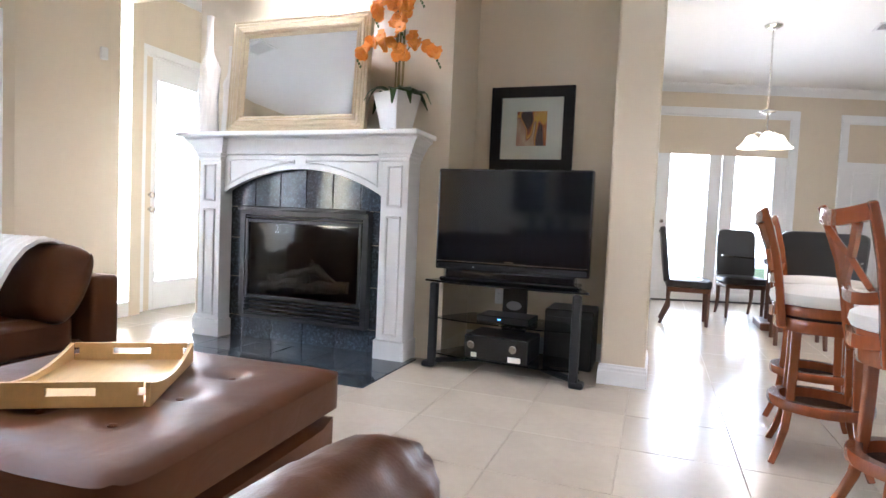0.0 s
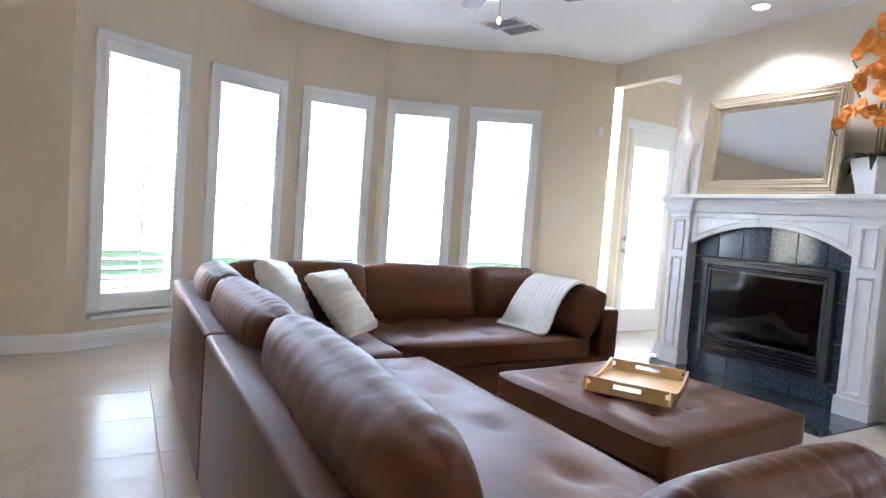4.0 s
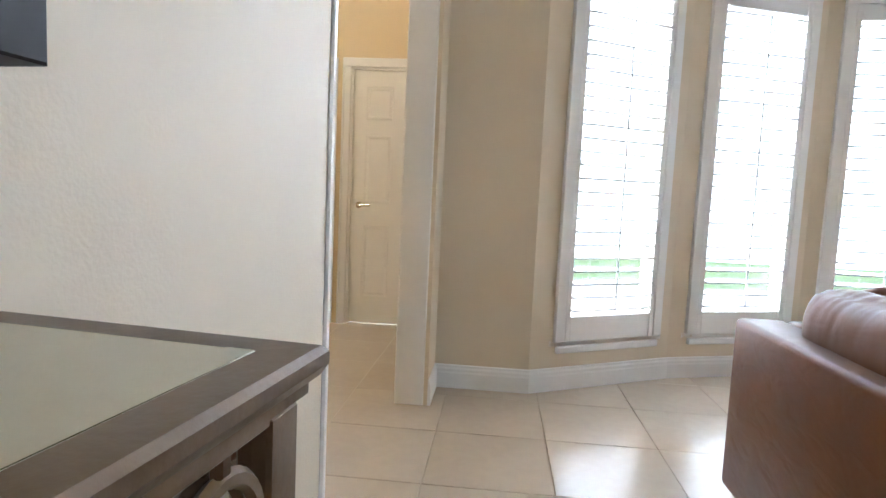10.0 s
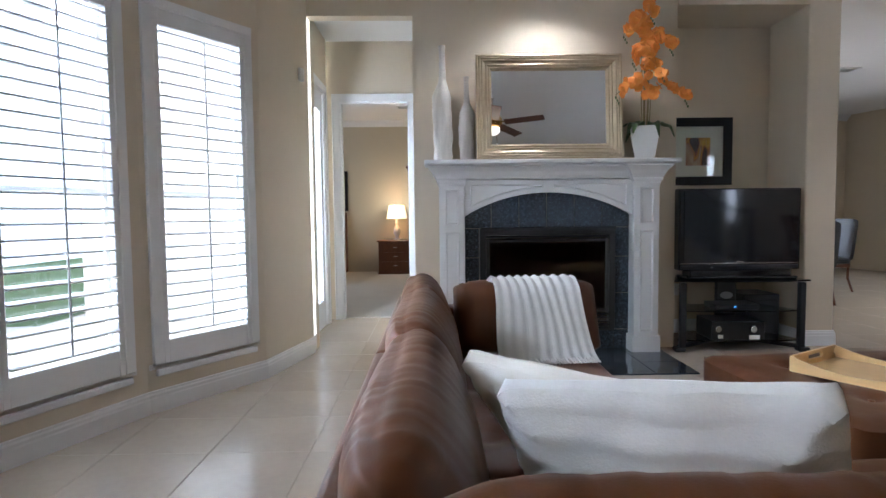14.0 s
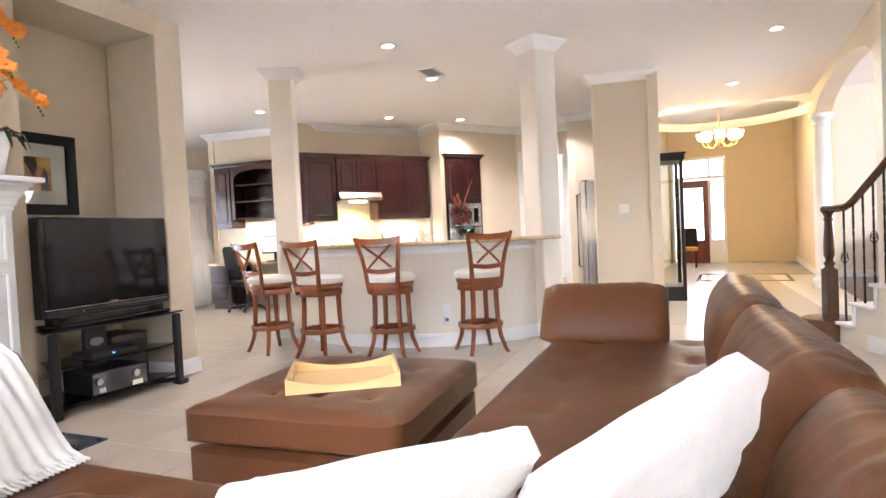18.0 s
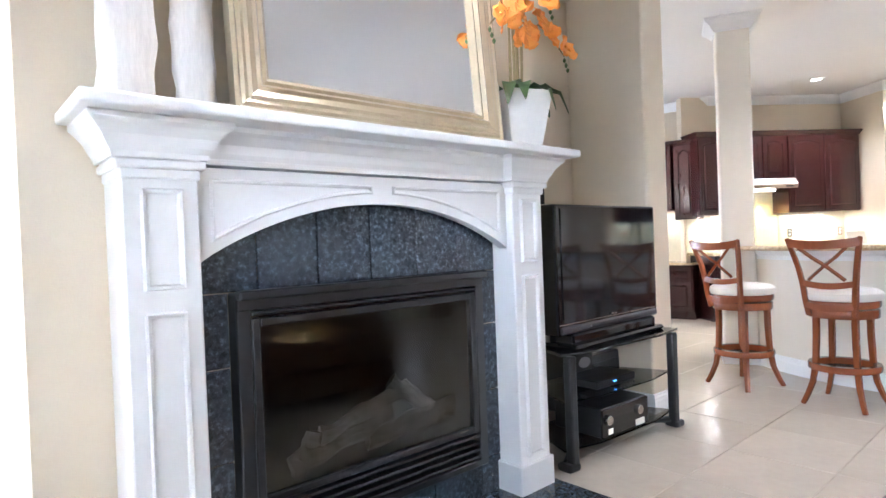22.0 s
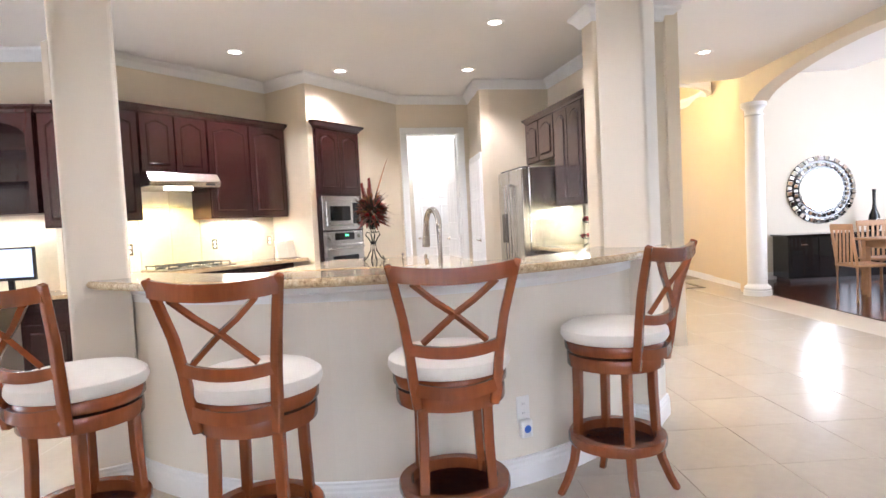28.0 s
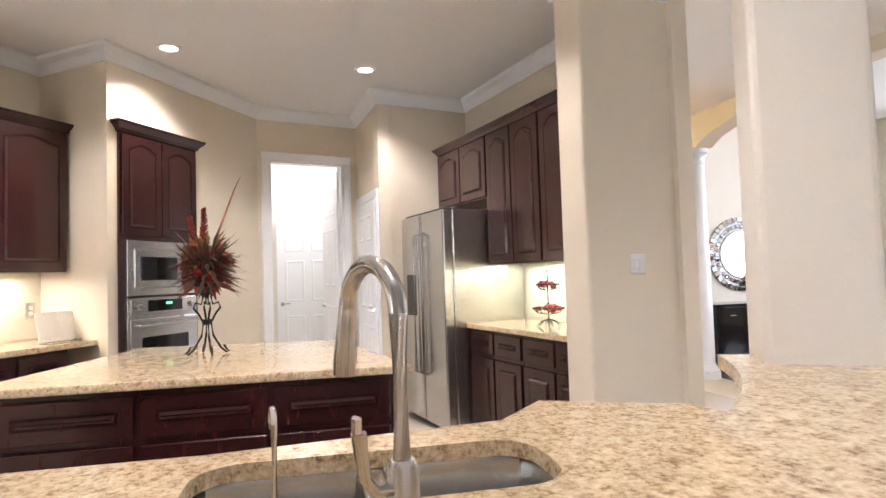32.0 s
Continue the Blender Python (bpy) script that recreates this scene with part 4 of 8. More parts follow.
    part("foot", B((-0.18, -0.12, 0.003, 0.03, 0.03, 0.006)), BLACK, r)
    d = thing("set_top_box", "slim black disc player with a blue light", "player", pose(0.27, 4.36, 0.339, 0, 0, -3))
    part("case", B((0.05, 0, 0.022, 0.36, 0.24, 0.042), bevel=0.004), BLACK, d)
    part("blue_light", B((0.03, -0.122, 0.024, 0.02, 0.003, 0.005)), GLOW_BLUE, d)
    w = thing("subwoofer", "black wooden subwoofer standing on the floor in the niche", "speaker", pose(0.70, 4.74, 0))
    part("cabinet", B((0, 0, 0.215, 0.33, 0.36, 0.41), bevel=0.008), BLACK, w)
    part("grille", B((0, -0.184, 0.20, 0.30, 0.012, 0.34), bevel=0.004), BLACKMETAL, w)
    for x in (-0.13, 0.13):
        part("foot", B((x, -0.13, 0.006, 0.03, 0.03, 0.012)), BLACK, w)


GLOW_BLUE = glow("blue_light_glow", (0.1, 0.4, 1.0), 4.0)
television()


def framed_picture(name, label, m, w, h, bar, mat_w, art_w, art_h, art, depth=0.035, frame_mat=None, group=""):
    """Local x along the wall, z up, -y into the room; base centre at the origin."""
    p = thing(name, label, "picture", m, group=group)
    prof = [(0, 0), (0, depth - 0.003), (0.003, depth), (bar - 0.003, depth), (bar, depth - 0.003), (bar, 0)]
    bm = sweep([(-w / 2, 0), (w / 2, 0), (w / 2, h), (-w / 2, h)], prof, closed=True)
    bmesh.ops.transform(bm, matrix=Matrix(((1, 0, 0, 0), (0, 0, -1, 0), (0, 1, 0, 0), (0, 0, 0, 1))), verts=bm.verts)
    part("frame", bm, frame_mat or BLACKWOOD, p)
    part("mat_board", B((0, -0.006, h / 2, w - 2 * bar + 0.004, 0.006, h - 2 * bar + 0.004)), mat_w, p)
    part("print", B((0, -0.011, h / 2, art_w, 0.004, art_h)), art, p)
    g = part("glass", B((0, -depth * 0.55, h / 2, w - 2 * bar + 0.002, 0.003, h - 2 * bar + 0.002)), CLEAR, p)
    g.visible_shadow = False
    return p


def art_mat(name, bands, seed, scale=(1.6, 1, 0.9)):
    """An abstract painting of soft upright colour fields."""
    m = bpy.data.materials.new(name)
    m.use_nodes = True
    nt = m.node_tree
    b = nt.nodes["Principled BSDF"]
    b.inputs["Roughness"].default_value = 0.7
    tc = nt.nodes.new("ShaderNodeTexCoord")
    mp = nt.nodes.new("ShaderNodeMapping")
    mp.inputs["Scale"].default_value, mp.inputs["Location"].default_value = scale, (seed, seed * 0.7, 0)
    nt.links.new(tc.outputs["Object"], mp.inputs[0])
    v = node(nt, "ShaderNodeTexVoronoi", Scale=5.0)
    v.feature = "SMOOTH_F1"
    v.inputs["Smoothness"].default_value = 0.25
    n = node(nt, "ShaderNodeTexNoise", Scale=7.0, Detail=6.0)
    nt.links.new(mp.outputs[0], v.inputs["Vector"])
    nt.links.new(mp.outputs[0], n.inputs["Vector"])
    bw = nt.nodes.new("ShaderNodeRGBToBW")
    nt.links.new(v.outputs["Color"], bw.inputs[0])
    a = nt.nodes.new("ShaderNodeMath")
    a.operation = "MULTIPLY_ADD"
    a.inputs[1].default_value = 0.25
    nt.links.new(n.outputs[0], a.inputs[0])
    nt.links.new(bw.outputs[0], a.inputs[2])
    r = nt.nodes.new("ShaderNodeValToRGB")
    els = r.color_ramp.elements
    els[0].position, els[0].color = 0.25, (*bands[0], 1)
    els[1].position, els[1].color = 0.95, (*bands[-1], 1)
    for k, c in enumerate(bands[1:-1]):
        e = els.new(0.25 + 0.7 * (k + 1) / (len(bands) - 1))
        e.color = (*c, 1)
    nt.links.new(a.outputs[0], r.inputs[0])
    nt.links.new(r.outputs[0], b.inputs["Base Color"])
    return m


BLACKWOOD = mat("black_stained_wood", (0.012, 0.010, 0.010), 0.45, vary=0.15, scale=4.0, grain=(8, 1, 1), spec=0.22)
ART1 = art_mat("abstract_art_warm", [(0.05, 0.02, 0.02), (0.45, 0.10, 0.03), (0.75, 0.42, 0.05), (0.30, 0.05, 0.03), (0.75, 0.62, 0.40)], 1.3, (2.5, 1, 1.0))
ART2 = art_mat("abstract_art_ochre", [(0.04, 0.04, 0.05), (0.20, 0.17, 0.16), (0.62, 0.42, 0.14), (0.40, 0.06, 0.04), (0.26, 0.19, 0.15)], 3.7)
GREYMAT = mat("dark_grey_board", (0.045, 0.045, 0.05), 0.7, vary=0.04)
framed_picture("framed_picture", "abstract red and gold print in a wide black frame", pose(0.29, 4.968, 1.41), 0.635, 0.63, 0.08, PAPER, 0.23, 0.26, ART1)


def wall_plate(name, m, label, double=False, kind_="outlet"):
    w = thing(name, label, "outlet" if kind_ == "outlet" else "switch", m)
    part("plate", B((0, -0.003, 0, 0.115 if double else 0.072, 0.006, 0.116), bevel=0.003), PLASTIC_W, w)
    if kind_ == "outlet":
        for z in (-0.022, 0.022):
            part("socket", lathe([(0.016, 0), (0.016, 0.002)], 14, m=Matrix.Translation((0, -0.006, z)) @ Matrix.Rotation(radians(90), 4, "X")), PLASTIC_W, w)
            part("slot", B((-0.006, -0.0085, z, 0.002, 0.001, 0.009), (0.006, -0.0085, z, 0.002, 0.001, 0.007)), PLASTIC_G, w)
    else:
        for x in ((-0.023, 0.023) if double else (0,)):
            part("rocker", B((x, -0.008, 0, 0.034, 0.006, 0.068), bevel=0.002), PLASTIC_W, w)
    return w


wall_plate("wall_outlet", pose(0.10, 4.968, 0.42), "white plastic power outlet on the niche wall")
c13 = math.degrees(math.atan2(-0.12, 1))
wall_plate("wall_outlet", pose(-0.56, cw(-0.56), 0.47, 0, 0, c13 + 180), "white plastic power outlet on the wall under the console")
b12 = Vector(BAY[2]) - Vector(BAY[1])
wall_plate("wall_outlet", pose(-4.00, 0.28, 0.185, 0, 0, 109 + 180) @ pose(0, 0, 0, 0, 90, 0), "white plastic power outlet low on the bay wall")
wall_plate("wall_outlet", pose(-3.80, 3.02, 0.185, 0, 0, 57 + 180) @ pose(0, 0, 0, 0, 90, 0), "white plastic power outlet low on the bay wall")


def motion_sensor():
    s = thing("alarm_sensor", "small white plastic alarm sensor high on the wall", "sensor", pose(-3.245, 4.22, 2.29, 0, 0, 75 + 180))
    part("body", B((0, -0.022, 0, 0.062, 0.044, 0.105), bevel=0.012, seg=2), PLASTIC_W, s)
    part("lens", B((0, -0.047, -0.015, 0.042, 0.008, 0.05), bevel=0.004), CERAMIC_W, s)


motion_sensor()


# ---- sectional sofa ----
def stuffed_back(w, h, t, seed, crease=0.006):
    """A soft back cushion standing on its lower edge: rolled top with a stitched seam and cross creases."""
    bm = bmesh.new()
    nu, na = 64, 36
    rings = []
    for i in range(nu + 1):
        u = -1 + 2 * i / nu
        fat = (1 - abs(u) ** 5) ** 0.45 if abs(u) < 1 else 0.0
        tall = 1 - 0.10 * abs(u) ** 6
        ring = []
        for k in range(na):
            a = 2 * math.pi * k / na
            ca, sa = math.cos(a), math.sin(a)
            m = (abs(ca) ** 3.0 + abs(sa) ** 3.0) ** (1 / 3.0)
            yy, zz = ca / m, sa / m
            up = max(0.0, zz)
            belly = 1 + 0.10 * math.cos(zz * 2.2)
            x = u * w / 2
            q = Vector((x * 30 + seed, yy * 0.9 + seed * 0.3, zz * 0.9))
            fold = noise.noise(q) + 0.55 * noise.noise(q * 2.1 + Vector((3, 1, 7)))
            big = noise.noise(Vector((x * 3.2 + seed * 2, zz * 1.6, yy)))
            mask = (0.12 + 0.88 * up ** 3) * (0.6 + 0.8 * abs(u) ** 3) * (1 if abs(u) < 0.99 else 0)
            out = crease * fold * mask + 0.007 * big * fat
            if zz > 0.6:
                out -= 0.009 * math.exp(-((yy + 0.12) / 0.10) ** 2)
            r = 1 + out / (t / 2)
            ring.append(bm.verts.new((x + 0.004 * fold, yy * t / 2 * belly * max(fat, 0.10) * r, h / 2 + zz * h / 2 * tall * (1 - 0.08 * (1 - fat)) + out * up)))
        rings.append(ring)
    for p, q in zip(rings, rings[1:]):
        for k in range(na):
            bm.faces.new((p[k], q[k], q[(k + 1) % na], p[(k + 1) % na]))
    bm.faces.new(rings[0])
    bm.faces.new(rings[-1][::-1])
    bmesh.ops.recalc_face_normals(bm, faces=bm.faces[:])
    return bm


def sofa():
    s = thing("sectional_sofa", "brown leather L-shaped sectional sofa with tufted seats and loose back cushions", "sofa", pose(0, 0, 0))
    X0, X1, Y0, Y1 = -2.42, 1.06, -0.09, 2.83
    D, DW = 1.10, 1.01
    SOFT = 75

    def put(name, bm, m, smooth=True, label="", parent=s, material=LEATHER):
        ob = part(name, bm, material, parent, label, SOFT if smooth else False)
        ob.matrix_basis = m
        return ob
    # bases
    put("seat_base", cushion(X1 - X0 - 0.02, D - 0.05, 0.26, k=14, edge=0.02, n=8), pose((X0 + X1) / 2, Y0 + D / 2 + 0.01, 0.19))
    put("seat_base", cushion(DW - 0.05, Y1 - D - Y0, 0.26, k=14, edge=0.02, n=8), pose(X0 + DW / 2 + 0.01, (Y0 + D + Y1) / 2, 0.19))
    # outer backs with a flat top ledge
    for x0, x1 in ((X0, -0.78), (-0.775, X1)):
        put("back_frame", B((0, 0, 0, x1 - x0 - 0.006, 0.17, 0.62), bevel=0.022, seg=3), pose((x0 + x1) / 2, Y0 + 0.085, 0.38))
    half = (Y1 - Y0 - 0.17) / 2
    for k in (0, 1):
        put("back_frame", B((0, 0, 0, 0.17, half - 0.005, 0.62), bevel=0.022, seg=3), pose(X0 + 0.085, Y0 + 0.17 + half * (k + 0.5), 0.38))
    # arms
    put("arm", B((0, 0, 0, 0.10, D - 0.04, 0.34), bevel=0.03, seg=3), pose(X1 - 0.05, Y0 + D / 2 + 0.015, 0.235))
    put("arm", B((0, 0, 0, DW - 0.18, 0.16, 0.58), bevel=0.03, seg=3), pose(X0 + DW / 2 + 0.085, Y1 - 0.08, 0.35))

    # seats with button tufts
    def seat(cx, cy, w, d, nx, ny):
        tf = [(-w / 2 + w * (i + 0.5) / nx, -d / 2 + d * (j + 0.5) / ny) for i in range(nx) for j in range(ny)]
        ob = put("seat_cushion", cushion(w, d, 0.19, k=12, edge=0.10, n=34, tufts=tf, tuft_r=0.10, tuft_d=0.030, wrinkle=0.005, freq=7, seed=cx), pose(cx, cy, 0.365))
        for x, y in tf:
            b = part("button", lathe([(0.014, 0), (0.014, 0.004), (0.008, 0.008)], 10), LEATHER, ob)
            b.matrix_basis = pose(x, y, 0.052)
    y0 = Y0 + 0.17
    seat(-0.12, y0 + 0.52, 2.20, 1.04, 5, 2)
    seat(-1.74, y0 + 0.47, 1.02, 0.96, 2, 2)
    seat(-1.83, y0 + 0.95 + 0.79, 0.84, 1.58, 2, 3)
    # loose back cushions leaning on the outer backs
    for k, (x, w) in enumerate(((0.20, 1.28), (-0.96, 1.06), (-1.86, 0.76))):
        put("back_cushion", stuffed_back(w, 0.43, 0.25, 4.1 * k + 1), pose(x, Y0 + 0.28, 0.425, 12 + k, 0, random.uniform(-1.5, 1.5)))
    for k, (y, w) in enumerate(((0.68, 0.94), (1.59, 0.94), (2.35, 0.66))):
        put("back_cushion", stuffed_back(w, 0.44, 0.22, 2.7 * k + 9), pose(X0 + 0.245, y, 0.42, 15 + k, 0, -90 + random.uniform(-1.5, 1.5)))
    # end cushions against the arms
    put("arm_cushion", stuffed_back(0.74, 0.40, 0.19, 23, 0.006), pose(0.77, 0.82, 0.43, 36, 0, 90))
    put("arm_cushion", stuffed_back(0.76, 0.40, 0.25, 29, 0.006), pose(-1.73, 2.44, 0.43, 26, 0, 180))
    for x, y in ((X0 + 0.08, Y0 + 0.08), (X1 - 0.1, Y0 + 0.08), (X1 - 0.1, Y0 + D - 0.1), (-0.78, Y0 + 0.08), (X0 + 0.08, Y1 - 0.1), (X0 + DW - 0.1, Y1 - 0.1), (X0 + 0.08, 1.2), (-0.78, Y0 + D - 0.1)):
        put("foot", B((0, 0, 0.035, 0.05, 0.05, 0.07), bevel=0.005), pose(x, y, 0), smooth=False, material=BLACKWOOD)


sofa()


PLUSH2 = mat("cream_plush", (0.76, 0.71, 0.61), 0.85, vary=0.05, scale=12.0, bump=0.2, bscale=230, sheen=0.4)


def throw_pillow(m, label, material, pleats, seed, s=0.50, h=0.17):
    bm = cushion(s, s, h, k=20, edge=0.78, n=34, pleats=pleats, pleat_d=0.004, wrinkle=0.012, freq=9, seed=seed)
    ob = part("throw_pillow", bm, material, smooth=True)
    ob.matrix_basis = m
    return tagged(ob, label, "pillow", group="pillows on the sofa")


throw_pillow(pose(-1.79, 0.49, 0.645, 118, -6, -28), "white plush pleated throw pillow in the sofa corner", PLUSH, 9, 1.0, 0.53, 0.17)
throw_pillow(pose(-1.87, 0.86, 0.625, 130, 0, -44), "cream pleated throw pillow leaning on the white pillow", PLUSH2, 9, 2.0, 0.47, 0.16)


def throw_blanket():
    bm = bmesh.new()
    prof = [(-0.03, 0.478), (0.01, 0.50), (0.045, 0.56), (0.085, 0.65), (0.14, 0.75), (0.20, 0.83), (0.27, 0.872), (0.34, 0.878), (0.41, 0.85), (0.46, 0.78), (0.485, 0.70), (0.49, 0.62)]
    nx = 46
    rows = []
    for y, z in prof:
        rows.append([bm.verts.new((-0.225 + 0.45 * i / nx + 0.012 * math.sin(z * 9 + i * 0.1), y, 0.478 + 0.89 * (z - 0.478) + 0.006 * math.sin(i * 2 * math.pi / 5.1))) for i in range(nx + 1)])
    for a, b in zip(rows, rows[1:]):
        for i in range(nx):
            bm.faces.new((a[i], a[i + 1], b[i + 1], b[i]))
    bmesh.ops.recalc_face_normals(bm, faces=bm.faces[:])
    bmesh.ops.solidify(bm, geom=bm.faces[:], thickness=0.018)
    t = thing("throw_blanket", "white ribbed plush throw draped over the sofa's end cushion", "blanket", pose(-1.68, 2.15, 0.0, 0, 0, 6))
    part("blanket", bm, PLUSH, t, smooth=True)
    bm = bmesh.new()
    for i in range(26):
        x = -0.22 + 0.44 * i / 25
        tube([(x, -0.025, 0.482), (x + 0.003, -0.042, 0.474), (x + 0.006, -0.065, 0.470)], 0.005, 5, bm)
    part("fringe", bm, PLUSH, t)["kind"] = "stuff"


throw_blanket()


def ottoman():
    o = thing("ottoman", "square brown leather storage ottoman with button tufts", "ottoman", pose(-0.32, 1.87, 0, 0, 0, 3))
    part("base", cushion(1.045, 0.985, 0.23, k=26, edge=0.0, n=8), LEATHER, o, smooth=True).matrix_basis = pose(0, 0, 0.175)
    tf = [(x, y) for x in (-0.25, 0.0, 0.25) for y in (-0.24, 0.24)] + [(-0.25, 0), (0.25, 0)]
    top = part("top_cushion", cushion(1.07, 1.01, 0.175, k=20, edge=0.07, n=34, tufts=tf, tuft_r=0.075, tuft_d=0.024, wrinkle=0.004, freq=6), LEATHER, o, smooth=True)
    top.matrix_basis = pose(0, 0, 0.365)
    for x, y in ((-0.44, -0.41), (0.44, -0.41), (0.44, 0.41), (-0.44, 0.41)):
        part("foot", B((x, y, 0.03, 0.05, 0.05, 0.06), bevel=0.005), BLACKWOOD, o)
    for x, y in tf:
        part("button", lathe([(0.012, 0.0), (0.012, 0.004), (0.006, 0.007)], 10), LEATHER, top).matrix_basis = pose(x, y, 0.067)


ottoman()


def tray():
    t = thing("serving_tray", "light bamboo serving tray with cut-out handles on the ottoman", "tray", pose(-0.35, 1.865, 0.452, 0, 0, 121))
    W, Dp = 0.50, 0.39
    part("floor", B((0, 0, 0.006, W - 0.01, Dp - 0.01, 0.010)), BAMBOO, t)
    for s in (-1, 1):
        n = 14
        pts = []
        for i in range(n + 1):
            x = -W / 2 + W * i / n
            pts.append((x, 0.030 + 0.038 * (2 * x / W) ** 2))
        poly = [(-W / 2, 0.0)] + [(W / 2, 0.0)] + pts[::-1]
        bm = prism(poly, 0, 0.012)
        bmesh.ops.transform(bm, matrix=Matrix(((1, 0, 0, 0), (0, 0, 1, s * Dp / 2 - 0.006), (0, 1, 0, 0), (0, 0, 0, 1))), verts=bm.verts)
        part("long_side", bm, BAMBOO, t)
        e = s * (W / 2 - 0.006)
        part("end_panel", B((e, 0, 0.016, 0.012, Dp - 0.024, 0.032), (e, 0, 0.062, 0.012, Dp - 0.024, 0.016), (e, -0.115, 0.043, 0.012, 0.105, 0.024), (e, 0.115, 0.043, 0.012, 0.105, 0.024)), BAMBOO, t)


tray()


# ---- console table and what stands on it ----
def console():
    c = thing("console_table", "mirrored console table with bronze-gilt fretwork of rings", "console table", pose(-0.175, -1.37, 0, 0, 0, -7))
    W, Dp, Z = 1.26, 0.345, 0.932
    prof = [(-0.004, Z - 0.050), (0.004, Z - 0.046), (0.004, Z - 0.034), (0.012, Z - 0.030), (0.018, Z - 0.020), (0.018, Z - 0.008), (0.012, Z - 0.002), (-0.03, Z - 0.001), (-0.03, Z - 0.05)]
    path = [(W / 2, -Dp / 2), (W / 2, Dp / 2), (-W / 2, Dp / 2), (-W / 2, -Dp / 2)]
    part("top_edge", sweep(path[::-1], [(o, z) for o, z in prof][::-1], closed=True), GILT, c)
    part("mirror_top", B((0, 0, Z - 0.005, W - 0.055, Dp - 0.055, 0.008), bevel=0.003), TOPMIRROR, c, "dark mirrored glass top")
    part("bevel_strip", B((0, Dp / 2 - 0.045, Z - 0.001, W - 0.06, 0.028, 0.0012)), TOPMIRROR, c)
    # apron: mirror behind fretwork
    z0, z1 = 0.715, 0.884
    part("apron_front", B((0, Dp / 2 - 0.022, (z0 + z1) / 2, W - 0.03, 0.006, z1 - z0)), MIRROR, c)
    part("apron_back", B((0, -Dp / 2 + 0.015, (z0 + z1) / 2, W - 0.03, 0.012, z1 - z0)), GILT, c)
    for s in (-1, 1):
        part("apron_end", B((s * (W / 2 - 0.022), 0, (z0 + z1) / 2, 0.006, Dp - 0.03, z1 - z0)), MIRROR, c)
    part("apron_bottom", B((0, 0, z0 + 0.004, W - 0.03, Dp - 0.03, 0.008)), GILT, c)

    def ring_bm(r, tube_r):
        bm = bmesh.new()
        n, m = 28, 6
        rings = []
        for i in range(n):
            a = 2 * math.pi * i / n
            rings.append([bm.verts.new(((r + tube_r * math.cos(2 * math.pi * j / m)) * math.cos(a), tube_r * 0.8 * math.sin(2 * math.pi * j / m), (r + tube_r * math.cos(2 * math.pi * j / m)) * math.sin(a))) for j in range(m)])
        for i in range(n):
            for j in range(m):
                bm.faces.new((rings[i][j], rings[(i + 1) % n][j], rings[(i + 1) % n][(j + 1) % m], rings[i][(j + 1) % m]))
        return bm
    ring_me = None
    zc = (z0 + z1) / 2

    def fret(cx, cy, rz, n, span):
        nonlocal ring_me
        for k in range(n):
            x = -span / 2 + span * (k + 0.5) / n
            if ring_me is None:
                ob = part("fret_ring", ring_bm(0.052, 0.009), GILT, c, smooth=True)
                ring_me = ob.data
            else:
                ob = new("fret_ring", ring_me)
                ob.parent = c
            ob.matrix_basis = pose(cx, cy, zc, 0, 0, rz) @ pose(x, 0, 0)
            for tx, tz, tw, th in ((x - span / n / 2, 0, 0.022, 0.016), (x, 0.067, 0.016, 0.022), (x, -0.067, 0.016, 0.022)):
                part("fret_tie", B((tx, 0, tz, tw, 0.012, th), bevel=0.003), GILT, c).matrix_basis = pose(cx, cy, zc, 0, 0, rz)
        for fz in (z1 - zc - 0.006, z0 - zc + 0.006):
            part("fret_rail", B((0, 0, fz, span, 0.016, 0.012), bevel=0.003), GILT, c).matrix_basis = pose(cx, cy, zc, 0, 0, rz)
    fret(0, Dp / 2 - 0.012, 0, 9, W - 0.09)
    fret(W / 2 - 0.012, 0, 90, 2, Dp - 0.08)
    fret(-W / 2 + 0.012, 0, 90, 2, Dp - 0.08)
    for sx in (-1, 1):
        for sy in (-1, 1):
            x, y = sx * (W / 2 - 0.028), sy * (Dp / 2 - 0.028)
            part("corner_post", B((x, y, (0.70 + Z - 0.05) / 2, 0.052, 0.052, Z - 0.05 - 0.70), bevel=0.004), GILT, c)
            leg = part("leg", B((x, y, 0.69, 0.060, 0.060, 0.03), (x, y, 0.665, 0.050, 0.050, 0.03), bevel=0.004), GILT, c)
            bm = bmesh.new()
            for ax, ay in ((-1, -1), (1, -1), (1, 1), (-1, 1)):
                tube([(x + ax * 0.021, y + ay * 0.021, 0.66), (x + ax * 0.015, y + ay * 0.015, 0.075)], 0.0045, 6, bm)
            part("leg_edge", bm, GILT, leg)
            bm = bmesh.new()
            lo = [bm.verts.new((x + a * 0.015, y + b * 0.015, 0.075)) for a, b in ((-1, -1), (1, -1), (1, 1), (-1, 1))]
            hi = [bm.verts.new((x + a * 0.021, y + b * 0.021, 0.655)) for a, b in ((-1, -1), (1, -1), (1, 1), (-1, 1))]
            for k in range(4):
                bm.faces.new((lo[k], lo[(k + 1) % 4], hi[(k + 1) % 4], hi[k]))
            bm.faces.new(lo[::-1])
            bm.faces.new(hi)
            part("mirror_panel", bm, MIRROR, leg)
            part("foot", lathe([(0.010, 0.0), (0.018, 0.012), (0.021, 0.03), (0.013, 0.05), (0.022, 0.062), (0.020, 0.076)], 14, m=Matrix.Translation((x, y, 0))), GILT, leg, smooth=True)
